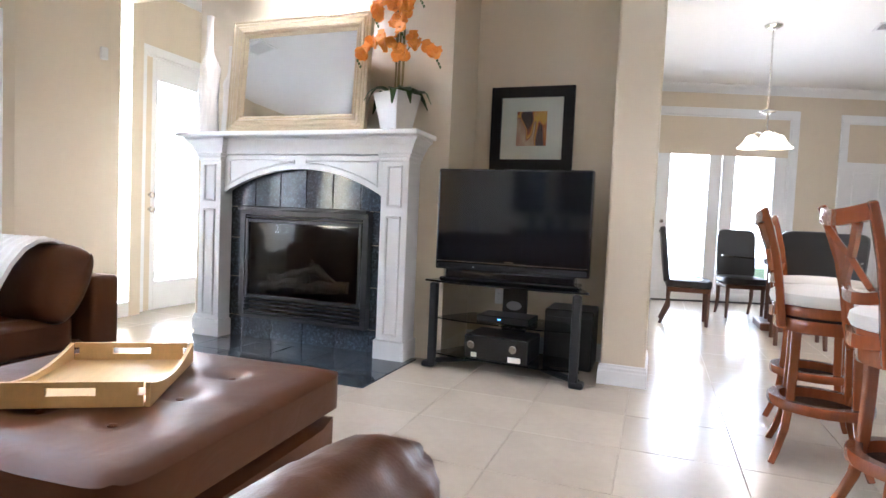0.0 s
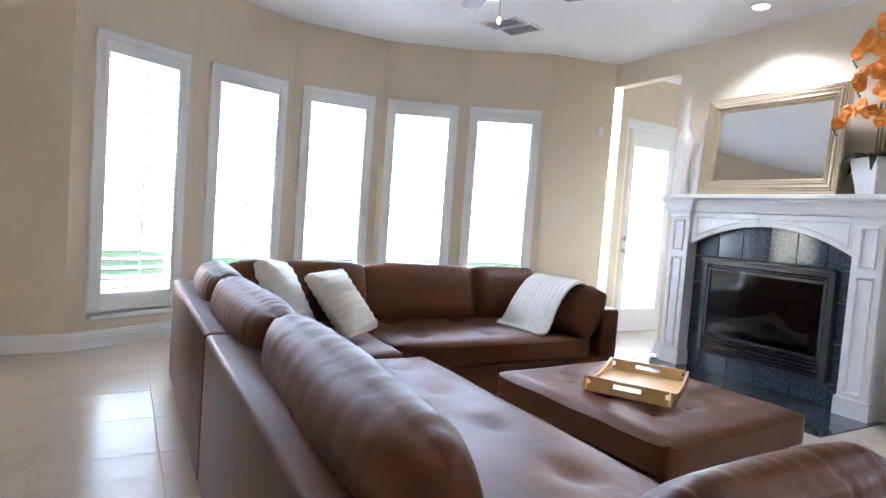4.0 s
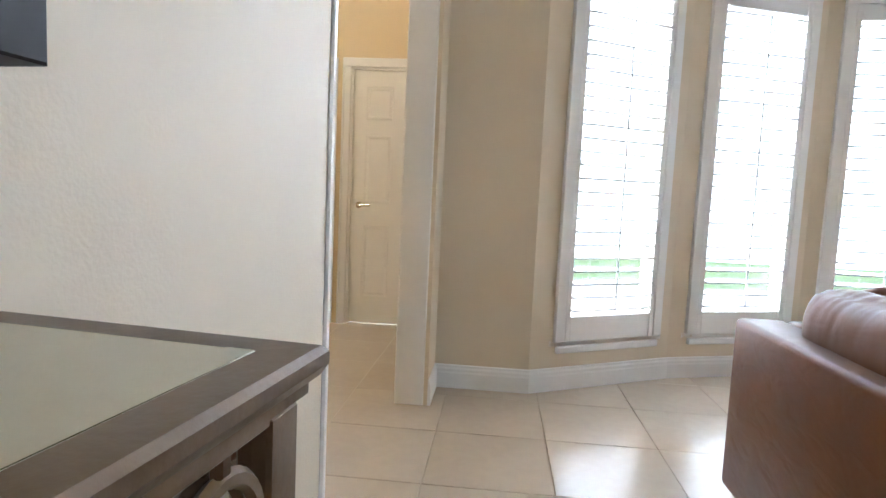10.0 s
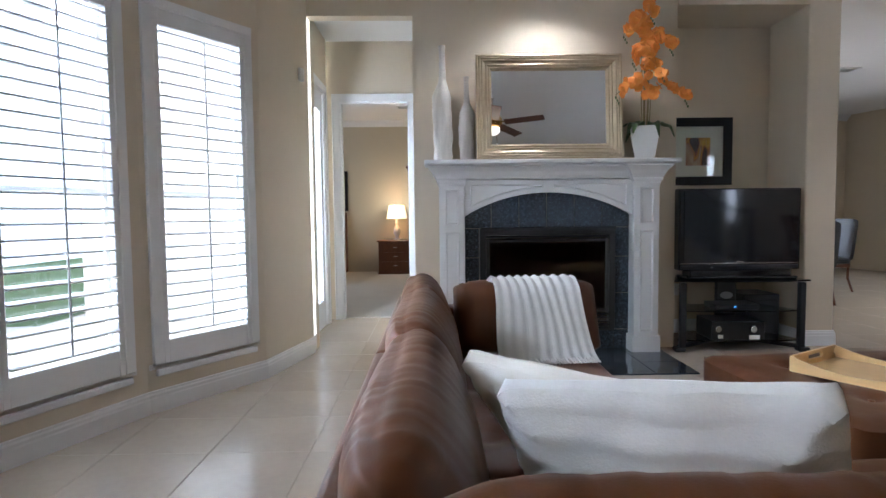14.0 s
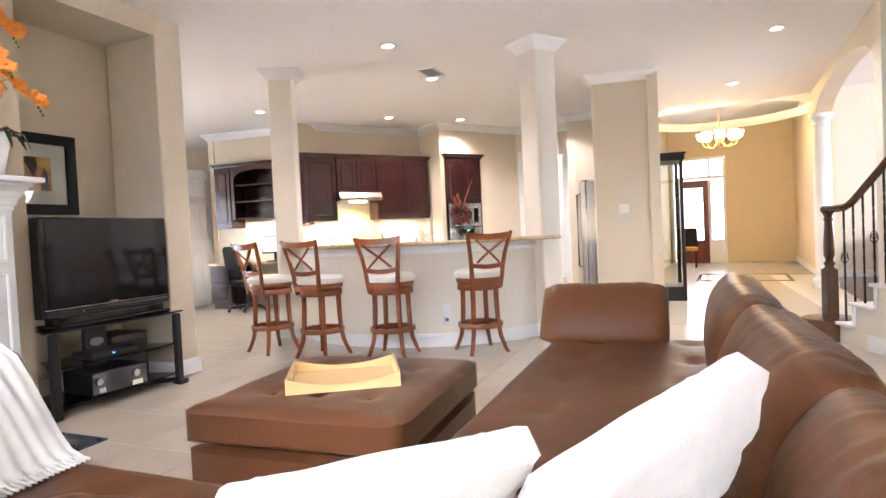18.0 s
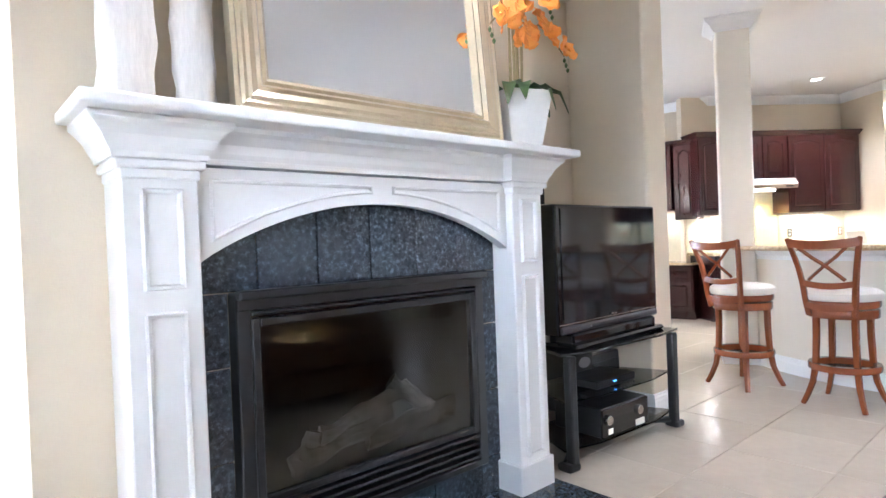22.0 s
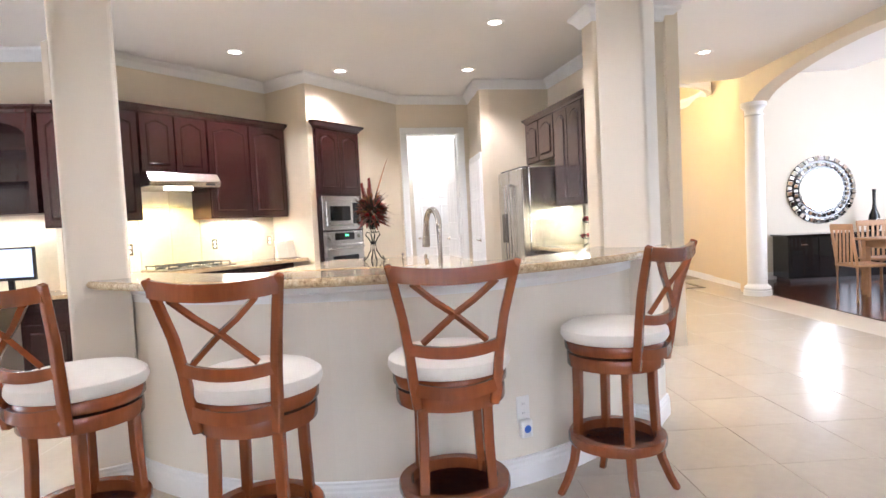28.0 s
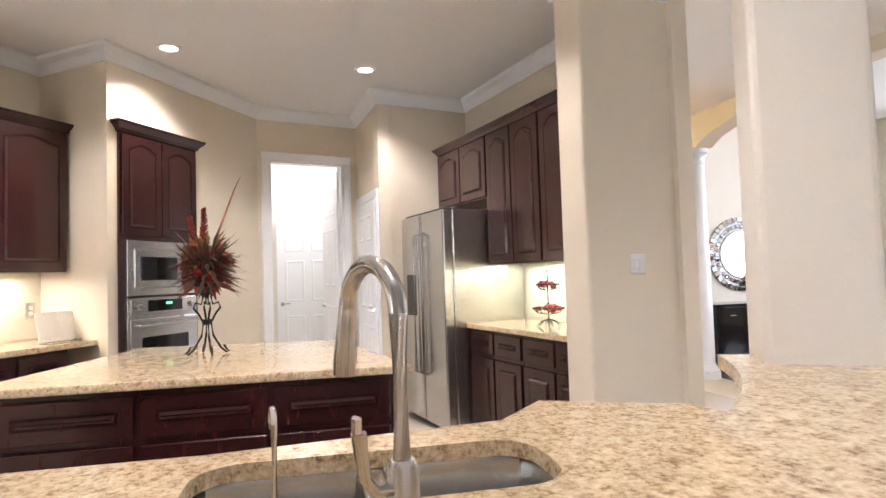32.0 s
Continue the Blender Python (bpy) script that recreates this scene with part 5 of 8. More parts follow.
    for x in (-0.2, 0.22):
        leg = part("leg", B((x, Dp / 2 - 0.028, 0.69, 0.056, 0.05, 0.03), (x, Dp / 2 - 0.028, 0.38, 0.036, 0.036, 0.61), bevel=0.004), MIRROR, c)
        part("foot", lathe([(0.010, 0.0), (0.018, 0.012), (0.021, 0.03), (0.013, 0.05), (0.022, 0.062), (0.020, 0.076)], 14, m=Matrix.Translation((x, Dp / 2 - 0.028, 0))), GILT, leg, smooth=True)


TOPMIRROR = mat("antiqued_mirror", (0.50, 0.49, 0.40), 0.03, metal=1.0, vary=0.05, scale=4.0)
console()


def grass_pot():
    g = thing("grass_pot", "black plastic pot of green artificial grass on the console", "plant", pose(0.06, -1.42, 0.934), group="grass pots on the console")
    part("pot", lathe([(0.034, 0.0), (0.037, 0.001), (0.0485, 0.086), (0.053, 0.088), (0.0535, 0.108), (0.049, 0.110), (0.047, 0.099), (0.01, 0.095)], 28), POT, g, smooth=True)
    rnd = random.Random(9)
    bm = bmesh.new()
    for k in range(260):
        a = rnd.uniform(0, 2 * math.pi)
        r = 0.045 * math.sqrt(rnd.random())
        lean = (r / 0.045) * rnd.uniform(0.02, 0.090) + rnd.uniform(0, 0.02)
        h = rnd.uniform(0.085, 0.165) * (1 - 0.25 * r / 0.045)
        b = a + rnd.uniform(-0.5, 0.5)
        w = rnd.uniform(0.0022, 0.0040)
        s = Vector((-math.sin(b), math.cos(b), 0)) * w
        prev = None
        for j in range(4):
            t = j / 3
            p = Vector((r * math.cos(a) + lean * t ** 1.8 * math.cos(b), r * math.sin(a) + lean * t ** 1.8 * math.sin(b), 0.095 + h * t - 0.02 * lean / 0.08 * t * t))
            ww = s * (1 - t * 0.9)
            cur = (bm.verts.new(p - ww), bm.verts.new(p + ww))
            if prev:
                bm.faces.new((prev[0], prev[1], cur[1], cur[0]))
            prev = cur
    ob = part("grass", bm, GRASS, g)
    ob["kind"] = "stuff"
    return g


gp = grass_pot()
copy_thing(gp, pose(-0.21, -1.392, 0.934, 0, 0, 70))
copy_thing(gp, pose(-0.477, -1.370, 0.934, 0, 0, 160))

ca = c13 + 180
framed_picture("framed_picture", "large abstract print in a deep black box frame", pose(0.165, cw(0.165) + 0.002, 1.185, 0, 0, ca), 0.58, 0.95, 0.055, GREYMAT, 0.34, 0.62, ART2, depth=0.06, group="pictures over the console")
framed_picture("framed_picture", "large abstract print in a deep black box frame", pose(-0.575, cw(-0.575) + 0.002, 1.185, 0, 0, ca), 0.53, 0.95, 0.055, GREYMAT, 0.28, 0.62, ART2, depth=0.06, group="pictures over the console")


# ---- ceiling fan and vents ----
def ceiling_fan(loc, rz=0):
    f = thing("ceiling_fan", "ceiling fan with brown wooden blades and a brass light", "ceiling fan", pose(*loc, 0, 0, rz))
    z = 0
    part("canopy", lathe([(0.07, 0), (0.065, -0.03), (0.03, -0.06)], 20), NICKEL, f, smooth=True)
    part("downrod", tube([(0, 0, -0.04), (0, 0, -0.30)], 0.012, 10), NICKEL, f)
    part("motor", lathe([(0.03, -0.28), (0.10, -0.30), (0.125, -0.34), (0.125, -0.39), (0.09, -0.43), (0.05, -0.45)], 28), BRASS, f, smooth=True)
    for k in range(5):
        a = 72 * k
        bl = part("blade", B((0.40, 0, 0, 0.50, 0.13, 0.008), bevel=0.003), BROWNWOOD, f)
        bl.matrix_basis = pose(0, 0, -0.385, 0, 0, a) @ pose(0, 0, 0, 11, 0, 0)
        br = part("blade_iron", B((0.15, 0, 0.006, 0.12, 0.035, 0.008), bevel=0.003), BRASS, f)
        br.matrix_basis = pose(0, 0, -0.385, 0, 0, a) @ pose(0, 0, 0, 11, 0, 0)
    part("light_bowl", lathe([(0.09, -0.455), (0.085, -0.50), (0.05, -0.53), (0.01, -0.54)], 24), GLOW_SHADE, f, smooth=True)
    part("pull_chain", tube([(0.05, 0, -0.46), (0.05, 0, -0.66)], 0.003, 6), BRASS, f)
    part("pull_knob", lathe([(0.003, -0.70), (0.012, -0.69), (0.010, -0.665), (0.004, -0.655)], 10, m=Matrix.Translation((0.05, 0, 0))), GLOW_SHADE, f)
    return f


BRASS = mat("brass", (0.62, 0.42, 0.16), 0.25, metal=1.0, vary=0.06, scale=10.0)
ceiling_fan((-1.45, 1.55, H + 0.06), 20)


def ceiling_vent(loc, rz, w=0.36, d=0.2):
    v = thing("ceiling_vent", "white metal air vent in the ceiling", "vent", pose(*loc, 0, 0, rz))
    part("frame", B((0, d / 2, -0.006, w, 0.03, 0.012), (0, -d / 2, -0.006, w, 0.03, 0.012), (w / 2, 0, -0.006, 0.03, d + 0.03, 0.012), (-w / 2, 0, -0.006, 0.03, d + 0.03, 0.012), bevel=0.003), PLASTIC_W, v)
    part("backing", B((0, 0, -0.001, w - 0.02, d - 0.02, 0.002)), PLASTIC_G, v)
    for k in range(7):
        s = part("slat", B((0, 0, 0, w - 0.03, 0.018, 0.002)), PLASTIC_W, v)
        s.matrix_basis = pose(0, -d / 2 + d * (k + 0.5) / 7, -0.007, 35, 0, 0)


ceiling_vent((-3.0, 2.85, H), 20)
ceiling_vent((-2.97, 2.63, H), 20)
ceiling_vent((*wing(3.8, 3.4), H), 0)
ceiling_vent((*wing(3.05, 7.6), H), 0)


def can_light(x, y, power, z=H):
    c = thing("recessed_light", "white recessed ceiling downlight, switched on", "downlight", pose(x, y, z), group="recessed ceiling lights")
    part("trim_ring", lathe([(0.062, -0.002), (0.066, -0.009), (0.088, -0.007), (0.092, 0.0)], 28), PLASTIC_W, c, smooth=True)
    part("bulb", lathe([(0.06, 0.0), (0.055, -0.003), (0.01, -0.005)], 20), GLOW_CAN, c)
    spot_lamp("downlight_beam", (x, y, z - 0.03), power, CAN_COL)


for x, y, p in ((2.69, 3.32, 1.0), (5.81, 5.2, 1.0), (6.74, 4.33, 1.0), (4.22, 6.48, 1.0), (7.02, 2.85, 1.0), (6.85, 0.12, 1.0), (4.08, 3.53, 1.0), (5.4, 2.62, 0.8), (4.45, -0.25, 0.8)):
    can_light(*wing(x, y), CAN_POWER * p)
can_light(-1.30, 3.93, CAN_POWER * 0.8)


# ---- breakfast bar ----
made = set(bpy.data.objects)
BC = (4.20, 3.60)
bar = tagged(part("wall_bar", prism(arc(*BC, 1.76, 132, 246, 36) + arc(*BC, 1.575, 246, 132, 36), 0, 1.007), WALL_D), "curved pale plastered wall under the breakfast bar", "wall", kind="structure")
baseboard(arc(*BC, 1.76, 135, 244, 36)[::-1])
tagged(part("bar_trim", sweep(arc(*BC, 1.76, 134, 245, 36)[::-1], [(0, 0.925), (0.010, 0.925), (0.012, 0.96), (0.022, 0.97), (0.026, 0.99), (0.034, 1.007), (0, 1.007)]), TRIM), "white moulding under the bar top", "trim", kind="structure")


def bar_top():
    """The raised slab, the lower counter behind it and the sink in that."""
    t = thing("granite_bar_counter", "raised gold and brown speckled granite bar top", "countertop")
    part("slab", prism(arc(*BC, 1.94, 134, 247, 60) + arc(*BC, 1.54, 247, 134, 60), 1.007, 1.045), GRANITE, t)
    edge = sweep(arc(*BC, 1.935, 134, 247, 60)[::-1], [(0, 1.009), (0.010, 1.011), (0.017, 1.018), (0.020, 1.026), (0.017, 1.035), (0.010, 1.042), (0, 1.0445)])
    part("rounded_edge", edge, GRANITE, t, smooth=True)
    c = thing("sink_counter", "lower granite counter with a sink behind the bar", "countertop")
    for pts in (arc(*BC, 1.56, 138, 182.6, 24) + [(3.58, 3.53), (3.58, 4.66)],
                arc(*BC, 1.56, 210.9, 244, 18) + [(3.66, 2.24), (3.85, 2.62), (3.66, 2.80)],
                arc(*BC, 1.56, 182.6, 210.9, 16) + [(3.19, 2.80), (3.19, 3.53)],
                [(3.49, 2.80), (3.66, 2.80), (3.58, 3.53), (3.49, 3.53)]):
        part("slab", prism(pts, 0.862, 0.90), GRANITE, c)
    part("cabinet_front", sweep([(3.54, 4.64), (3.54, 3.53), (3.62, 2.80), (3.80, 2.64), (3.62, 2.30)], [(0, 0.0), (0.02, 0.0), (0.02, 0.862), (0, 0.862)]), DARKWOOD, c)
    # rounded inner corners of the sink cut-outs
    for cx, cy, sx, sy in ((3.19, 2.80, 1, 1), (3.49, 2.80, -1, 1), (3.49, 3.53, -1, -1), (3.19, 3.53, 1, -1)):
        r = 0.10
        pts = [(cx, cy)] + [(cx + sx * r * (1 - math.sin(a)), cy + sy * r * (1 - math.cos(a))) for a in [math.pi / 2 * k / 8 for k in range(9)]]
        if sx * sy > 0:
            pts = pts[::-1]
        part("slab_corner", prism(pts, 0.864, 0.8995), GRANITE, c)
    s = thing("kitchen_sink", "undermounted stainless steel double-bowl sink", "sink")
    for y0, y1 in ((3.185, 3.525), (2.805, 3.145)):
        bm = bmesh.new()
        cy, hy, cx, hx = (y0 + y1) / 2, (y1 - y0) / 2 + 0.012, 3.34, 0.158
        rings = []
        for z, inset in ((0.864, 0.0), (0.85, 0.006), (0.78, 0.012), (0.70, 0.02), (0.69, 0.045)):
            ring = []
            for k in range(32):
                a = 2 * math.pi * k / 32
                u, v = math.cos(a), math.sin(a)
                m = (abs(u) ** 6 + abs(v) ** 6) ** (1 / 6)
                ring.append(bm.verts.new((cx + (hx - inset) * u / m, cy + (hy - inset) * v / m, z)))
            rings.append(ring)
        for p, q in zip(rings, rings[1:]):
            for k in range(32):
                bm.faces.new((p[k], p[(k + 1) % 32], q[(k + 1) % 32], q[k]))
        bm.faces.new(rings[-1])
        bowl = part("bowl", bm, STEEL, s, smooth=True)
        part("drain", lathe([(0.042, 0.692), (0.040, 0.695), (0.028, 0.693), (0.004, 0.692)], 18, m=Matrix.Translation((cx, cy, 0))), CHROME, bowl)
    part("divider", B((3.34, 3.165, 0.855, 0.30, 0.05, 0.012), bevel=0.005, seg=2), STEEL, s)
    # faucet with a tall bent spout, lever and filter tap
    f = thing("kitchen_faucet", "brushed nickel pull-down faucet with a tall gooseneck spout", "faucet", pose(3.13, 3.14, 0.90, 0, 0, 27))
    part("base", lathe([(0.033, 0), (0.033, 0.006), (0.029, 0.012), (0.028, 0.080), (0.020, 0.090)], 24), NICKEL, f, smooth=True)
    pts = [(0, 0, 0.07), (0, 0, 0.33)]
    for i in range(1, 13):
        a = math.pi * i / 13 * 1.08
        pts.append((0.085 - 0.085 * math.cos(a), 0, 0.33 + 0.085 * math.sin(a)))
    part("spout", tube(pts, 0.0165, 16), NICKEL, f, smooth=True)
    e = Vector(pts[-1])
    d = (Vector(pts[-1]) - Vector(pts[-2])).normalized()
    part("spray_head", tube([e - d * 0.005, e + d * 0.03, e + d * 0.10, e + d * 0.125], [0.0175, 0.0185, 0.0225, 0.0215], 16), NICKEL, f, smooth=True)
    lv = part("lever", tube([(0, 0.02, 0.045), (0.0, 0.055, 0.05), (-0.005, 0.075, 0.075), (-0.01, 0.088, 0.15)], [0.014, 0.014, 0.012, 0.014], 10, flat=(1.0, 0.75)), NICKEL, f, smooth=True)
    part("lever_tip", B((-0.012, 0.092, 0.162, 0.02, 0.012, 0.03), bevel=0.004), NICKEL, lv)
    g = thing("filter_tap", "slim brushed nickel drinking water tap", "faucet", pose(3.14, 3.345, 0.90, 0, 0, 10))
    part("base", lathe([(0.016, 0), (0.014, 0.012)], 16), NICKEL, g)
    pts = [(0, 0, 0.01), (0, 0, 0.16)] + [(0.02 - 0.02 * math.cos(math.pi * i / 8), 0, 0.16 + 0.02 * math.sin(math.pi * i / 8)) for i in range(1, 9)] + [(0.04, 0, 0.145)]
    part("spout", tube(pts, 0.0055, 10), NICKEL, g, smooth=True)


bar_top()
for nm, c, a in (("pillar_north", (2.82, 4.84), 30), ("pillar_south", (3.46, 2.0), -32)):
    tagged(part(nm, B((c[0], c[1], H / 2, 0.27, 0.27, H, a), bevel=0.02, seg=3), WALL_D), "square plastered pillar with a crown moulding cap", "pillar", kind="structure")
    sq = [Matrix.Rotation(radians(a), 2) @ Vector(v) * 0.135 + Vector(c) for v in ((-1, -1), (1, -1), (1, 1), (-1, 1))]
    tagged(part("pillar_cap", sweep([tuple(v) for v in sq][::-1], CROWN, closed=True), TRIM), "white crown moulding around the pillar head", "trim", kind="structure")
    tagged(part("pillar_base", sweep([tuple(v) for v in sq][::-1], BASE_PROFILE, closed=True), TRIM), "white baseboard around the pillar foot", "baseboard", kind="structure")
sq = [tuple(Matrix.Rotation(radians(12), 2) @ Vector(v) + Vector((5.37, 1.46))) for v in ((-0.12, -0.36), (0.12, -0.36), (0.12, 0.36), (-0.12, 0.36))]
tagged(part("column_cap", sweep(sq[::-1], CROWN, closed=True), TRIM), "white crown moulding around the column head", "trim", kind="structure")
tagged(part("column_base", sweep(sq[::-1], BASE_PROFILE, closed=True), TRIM), "white baseboard around the column foot", "baseboard", kind="structure")
wall_plate("light_switch", pose(5.249, 1.44, 1.32, 0, 0, -78), "white double rocker light switch on the column", double=True, kind_="switch")
bo = arc(*BC, 1.76, 208, 208, 1)[0]
wall_plate("wall_outlet", pose(*bo, 0.36, 0, 0, -62), "white plastic power outlet on the bar wall")
nl = thing("night_light", "white plug-in night light with a blue face", "night light", pose(*bo, 0.27, 0, 0, -62))
part("body", B((0, -0.020, 0, 0.062, 0.036, 0.085), bevel=0.010, seg=2), PLASTIC_W, nl)
part("face", lathe([(0.019, 0), (0.015, 0.004)], 18, m=Matrix.Translation((0, -0.038, 0)) @ Matrix.Rotation(radians(90), 4, "X")), BLUEFACE, nl)


LEMON = mat("lemon_skin", (0.80, 0.58, 0.03), 0.4, vary=0.1, scale=20.0, bump=0.15, bscale=120)
for x, y, a in ((3.41, 4.37, 20), (3.43, 4.20, 70)):
    bm = lathe([(0.001, -0.048), (0.008, -0.044), (0.022, -0.034), (0.032, -0.012), (0.033, 0.008), (0.024, 0.032), (0.010, 0.043), (0.002, 0.050)], 18)
    ob = part("lemon", bm, LEMON, smooth=True)
    ob.matrix_basis = pose(x, y, 0.932, 90, 0, a)
    tagged(ob, "yellow lemon lying on the granite counter", "fruit", group="lemons")


# ---- bar stools ----
def stool():
    s = thing("bar_stool", "cherry wood swivel bar stool with a crossed back and cream cushion", "bar stool", pose(2.05, 3.81, 0), group="bar stools")
    # the back stands at local -x
    for k in range(4):
        a = radians(45 + 90 * k)
        c, sn = math.cos(a), math.sin(a)
        pts, rr = [], []
        for z, r in ((0.64, 0.158), (0.45, 0.160), (0.28, 0.168), (0.15, 0.188), (0.06, 0.222), (0.0, 0.252)):
            pts.append((r * c, r * sn, z))
        bm = tube(pts, [0.026, 0.025, 0.024, 0.022, 0.020, 0.019], 4)
        bmesh.ops.bevel(bm, geom=bm.edges[:], offset=0.004, segments=1, affect="EDGES")
        part("leg", bm, CHERRY, s)
    part("foot_ring", lathe([(0.160, 0.235), (0.200, 0.235), (0.204, 0.245), (0.204, 0.270), (0.200, 0.278), (0.160, 0.278), (0.160, 0.235)], 36), CHERRY, s, smooth=True)
    part("apron_ring", lathe([(0.150, 0.585), (0.195, 0.585), (0.198, 0.592), (0.198, 0.635), (0.195, 0.64), (0.15, 0.64)], 36), CHERRY, s, smooth=True)
    part("swivel", lathe([(0.09, 0.638), (0.09, 0.655)], 20), BLACKMETAL, s)
    part("seat_ring", lathe([(0.15, 0.652), (0.200, 0.652), (0.206, 0.66), (0.206, 0.692), (0.200, 0.70), (0.15, 0.70)], 36), CHERRY, s, smooth=True)
    part("seat_cushion", lathe([(0.19, 0.694), (0.212, 0.702), (0.222, 0.722), (0.218, 0.748), (0.19, 0.768), (0.12, 0.776), (0.02, 0.778)], 40), FABRIC_W, s, smooth=True)
    post_pts = {}
    for sgn in (-1, 1):
        pts = [(-0.165, sgn * 0.130, 0.60), (-0.180, sgn * 0.142, 0.70), (-0.192, sgn * 0.150, 0.80), (-0.212, sgn * 0.166, 0.92), (-0.245, sgn * 0.190, 1.04), (-0.268, sgn * 0.208, 1.115)]
        bm = tube(pts, [0.022, 0.023, 0.022, 0.021, 0.020, 0.017], 4, flat=(1.0, 1.0))
        bmesh.ops.bevel(bm, geom=bm.edges[:], offset=0.004, segments=1, affect="EDGES")
        part("back_post", bm, CHERRY, s)

    def rail(z, hw, xoff, h, name, curve):
        bm = bmesh.new()
        n = 10
        rings = []
        for i in range(n + 1):
            u = -1 + 2 * i / n
            x = xoff - curve * (1 - u * u)
            y = hw * u
            zc = z - 0.018 * (1 - u * u)
            rings.append([bm.verts.new((x + dx, y, zc + dz)) for dx, dz in ((-0.011, -h / 2), (0.011, -h / 2), (0.011, h / 2), (-0.011, h / 2))])
        for p, q in zip(rings, rings[1:]):
            for j in range(4):
                bm.faces.new((p[j], p[(j + 1) % 4], q[(j + 1) % 4], q[j]))
        bm.faces.new(rings[0])
        bm.faces.new(rings[-1][::-1])
        part(name, bm, CHERRY, s)
    rail(1.085, 0.205, -0.262, 0.055, "top_rail", 0.030)
    rail(0.818, 0.150, -0.196, 0.040, "lower_rail", 0.022)
    rail(0.675, 0.140, -0.178, 0.045, "seat_rail", 0.03)
    for sgn in (-1, 1):
        pts = [(-0.285 + 0.01, sgn * 0.135, 1.050), (-0.255, sgn * 0.065, 0.985), (-0.238, 0.0, 0.935), (-0.226, -sgn * 0.055, 0.885), (-0.214, -sgn * 0.105, 0.838)]
        part("cross_bar", tube(pts, [0.013] * 5, 4, flat=(1.1, 0.9)), CHERRY, s)
    return s


def to_bar(x, y):
    return math.degrees(math.atan2(BC[1] - y, BC[0] - x))


st = stool()
wide = Matrix.Diagonal((1.02, 1.02, 1.0, 1.0))
st.matrix_basis = pose(1.96, 3.76, 0, 0, 0, -4) @ wide
copy_thing(st, pose(2.04, 4.45, 0, 0, 0, -16) @ wide)
copy_thing(st, pose(2.14, 3.09, 0, 0, 0, 8) @ wide)
copy_thing(st, pose(2.53, 2.37, 0, 0, 0, 47) @ wide)


# ---- cabinets ----
def arch_door(w, h, parent, m, arch=True, material=None):
    """A raised-panel door; local x across, z up from its lower edge, facing -y."""
    material = material or DARKWOOD
    d = part("cabinet_door", B((0, 0.010, h / 2, w - 0.004, 0.018, h - 0.004), bevel=0.003), material, parent)
    d.matrix_basis = m
    fw = 0.058
    up = 0.045 if arch else 0.0
    n = 12
    inner = [(-w / 2 + fw, fw), (w / 2 - fw, fw)]
    for i in range(n + 1):
        u = 1 - 2 * i / n
        inner.append((u * (w / 2 - fw), h - fw - up + up * max(0.0, math.cos(u * math.pi / 2)) ** 1.5))
    pm = sweep(inner, [(0, 0), (0.012, 0.0), (0.024, 0.010), (0.030, 0.010), (0.030, 0.0)], closed=True)
    bmesh.ops.transform(pm, matrix=Matrix(((1, 0, 0, 0), (0, 0, -1, 0.001), (0, 1, 0, 0), (0, 0, 0, 1))), verts=pm.verts)
    part("raised_moulding", pm, material, d)
    poly = []
    cx, cz = 0, h / 2
    for x, z in inner:
        k = Vector((x - cx, z - cz))
        sx = (w / 2 - fw - 0.03) / max(w / 2 - fw, 1e-3)
        poly.append((x * sx, cz + (z - cz) * (h / 2 - fw - 0.03) / (h / 2 - fw)))
    bm = prism(poly, 0, 0.010)
    bmesh.ops.transform(bm, matrix=Matrix(((1, 0, 0, 0), (0, 0, -1, 0.001), (0, 1, 0, 0), (0, 0, 0, 1))), verts=bm.verts)
    part("panel", bm, material, d)
    return d


def upper_cabinet(label, m, w, depth, z0, z1, doors, arch=True, crown_=True, group="wall cabinets"):
    """Local x along the wall from the centre, -y to the room, the back at y = 0."""
    c = thing("wall_cabinet", label, "cabinet", m, group=group)
    part("body", B((0, -depth / 2, (z0 + z1) / 2, w, depth, z1 - z0)), DARKWOOD, c)
    dw = w / doors
    for k in range(doors):
        arch_door(dw - 0.012, z1 - z0 - 0.03, c, pose(-w / 2 + dw * (k + 0.5), -depth - 0.020, z0 + 0.012), arch)
    if crown_:
        part("cornice", sweep([(-w / 2, 0), (-w / 2, -depth), (w / 2, -depth), (w / 2, 0)][::-1], [(0, z1 - 0.01), (0.012, z1 - 0.01), (0.02, z1 + 0.015), (0.045, z1 + 0.04), (0.05, z1 + 0.055), (0, z1 + 0.055)]), DARKWOOD, c)
    return c


def base_cabinet(label, m, w, depth, doors, drawers=True, h=0.86, group="base cabinets"):
    c = thing("base_cabinet", label, "cabinet", m, group=group)
    part("body", B((0, -depth / 2, (0.10 + h) / 2, w, depth, h - 0.10)), DARKWOOD, c)
    part("toe_kick", B((0, -depth / 2 + 0.03, 0.05, w, depth - 0.06, 0.10)), DARKWOOD, c)
    dw = w / doors
    for k in range(doors):
        x = -w / 2 + dw * (k + 0.5)
        if drawers:
            arch_door(dw - 0.02, 0.16, c, pose(x, -depth - 0.020, h - 0.18), False)
            arch_door(dw - 0.02, h - 0.33, c, pose(x, -depth - 0.020, 0.12), False)
        else:
            arch_door(dw - 0.02, h - 0.15, c, pose(x, -depth - 0.020, 0.12), False)
    return c


hang = math.degrees(math.atan2(HU.y, HU.x))


def on_range(s, z=0.0):
    """A pose on the range wall, s metres from its left corner, facing the kitchen."""
    p = HL + HU * s
    return pose(p.x, p.y, z, 0, 0, hang)


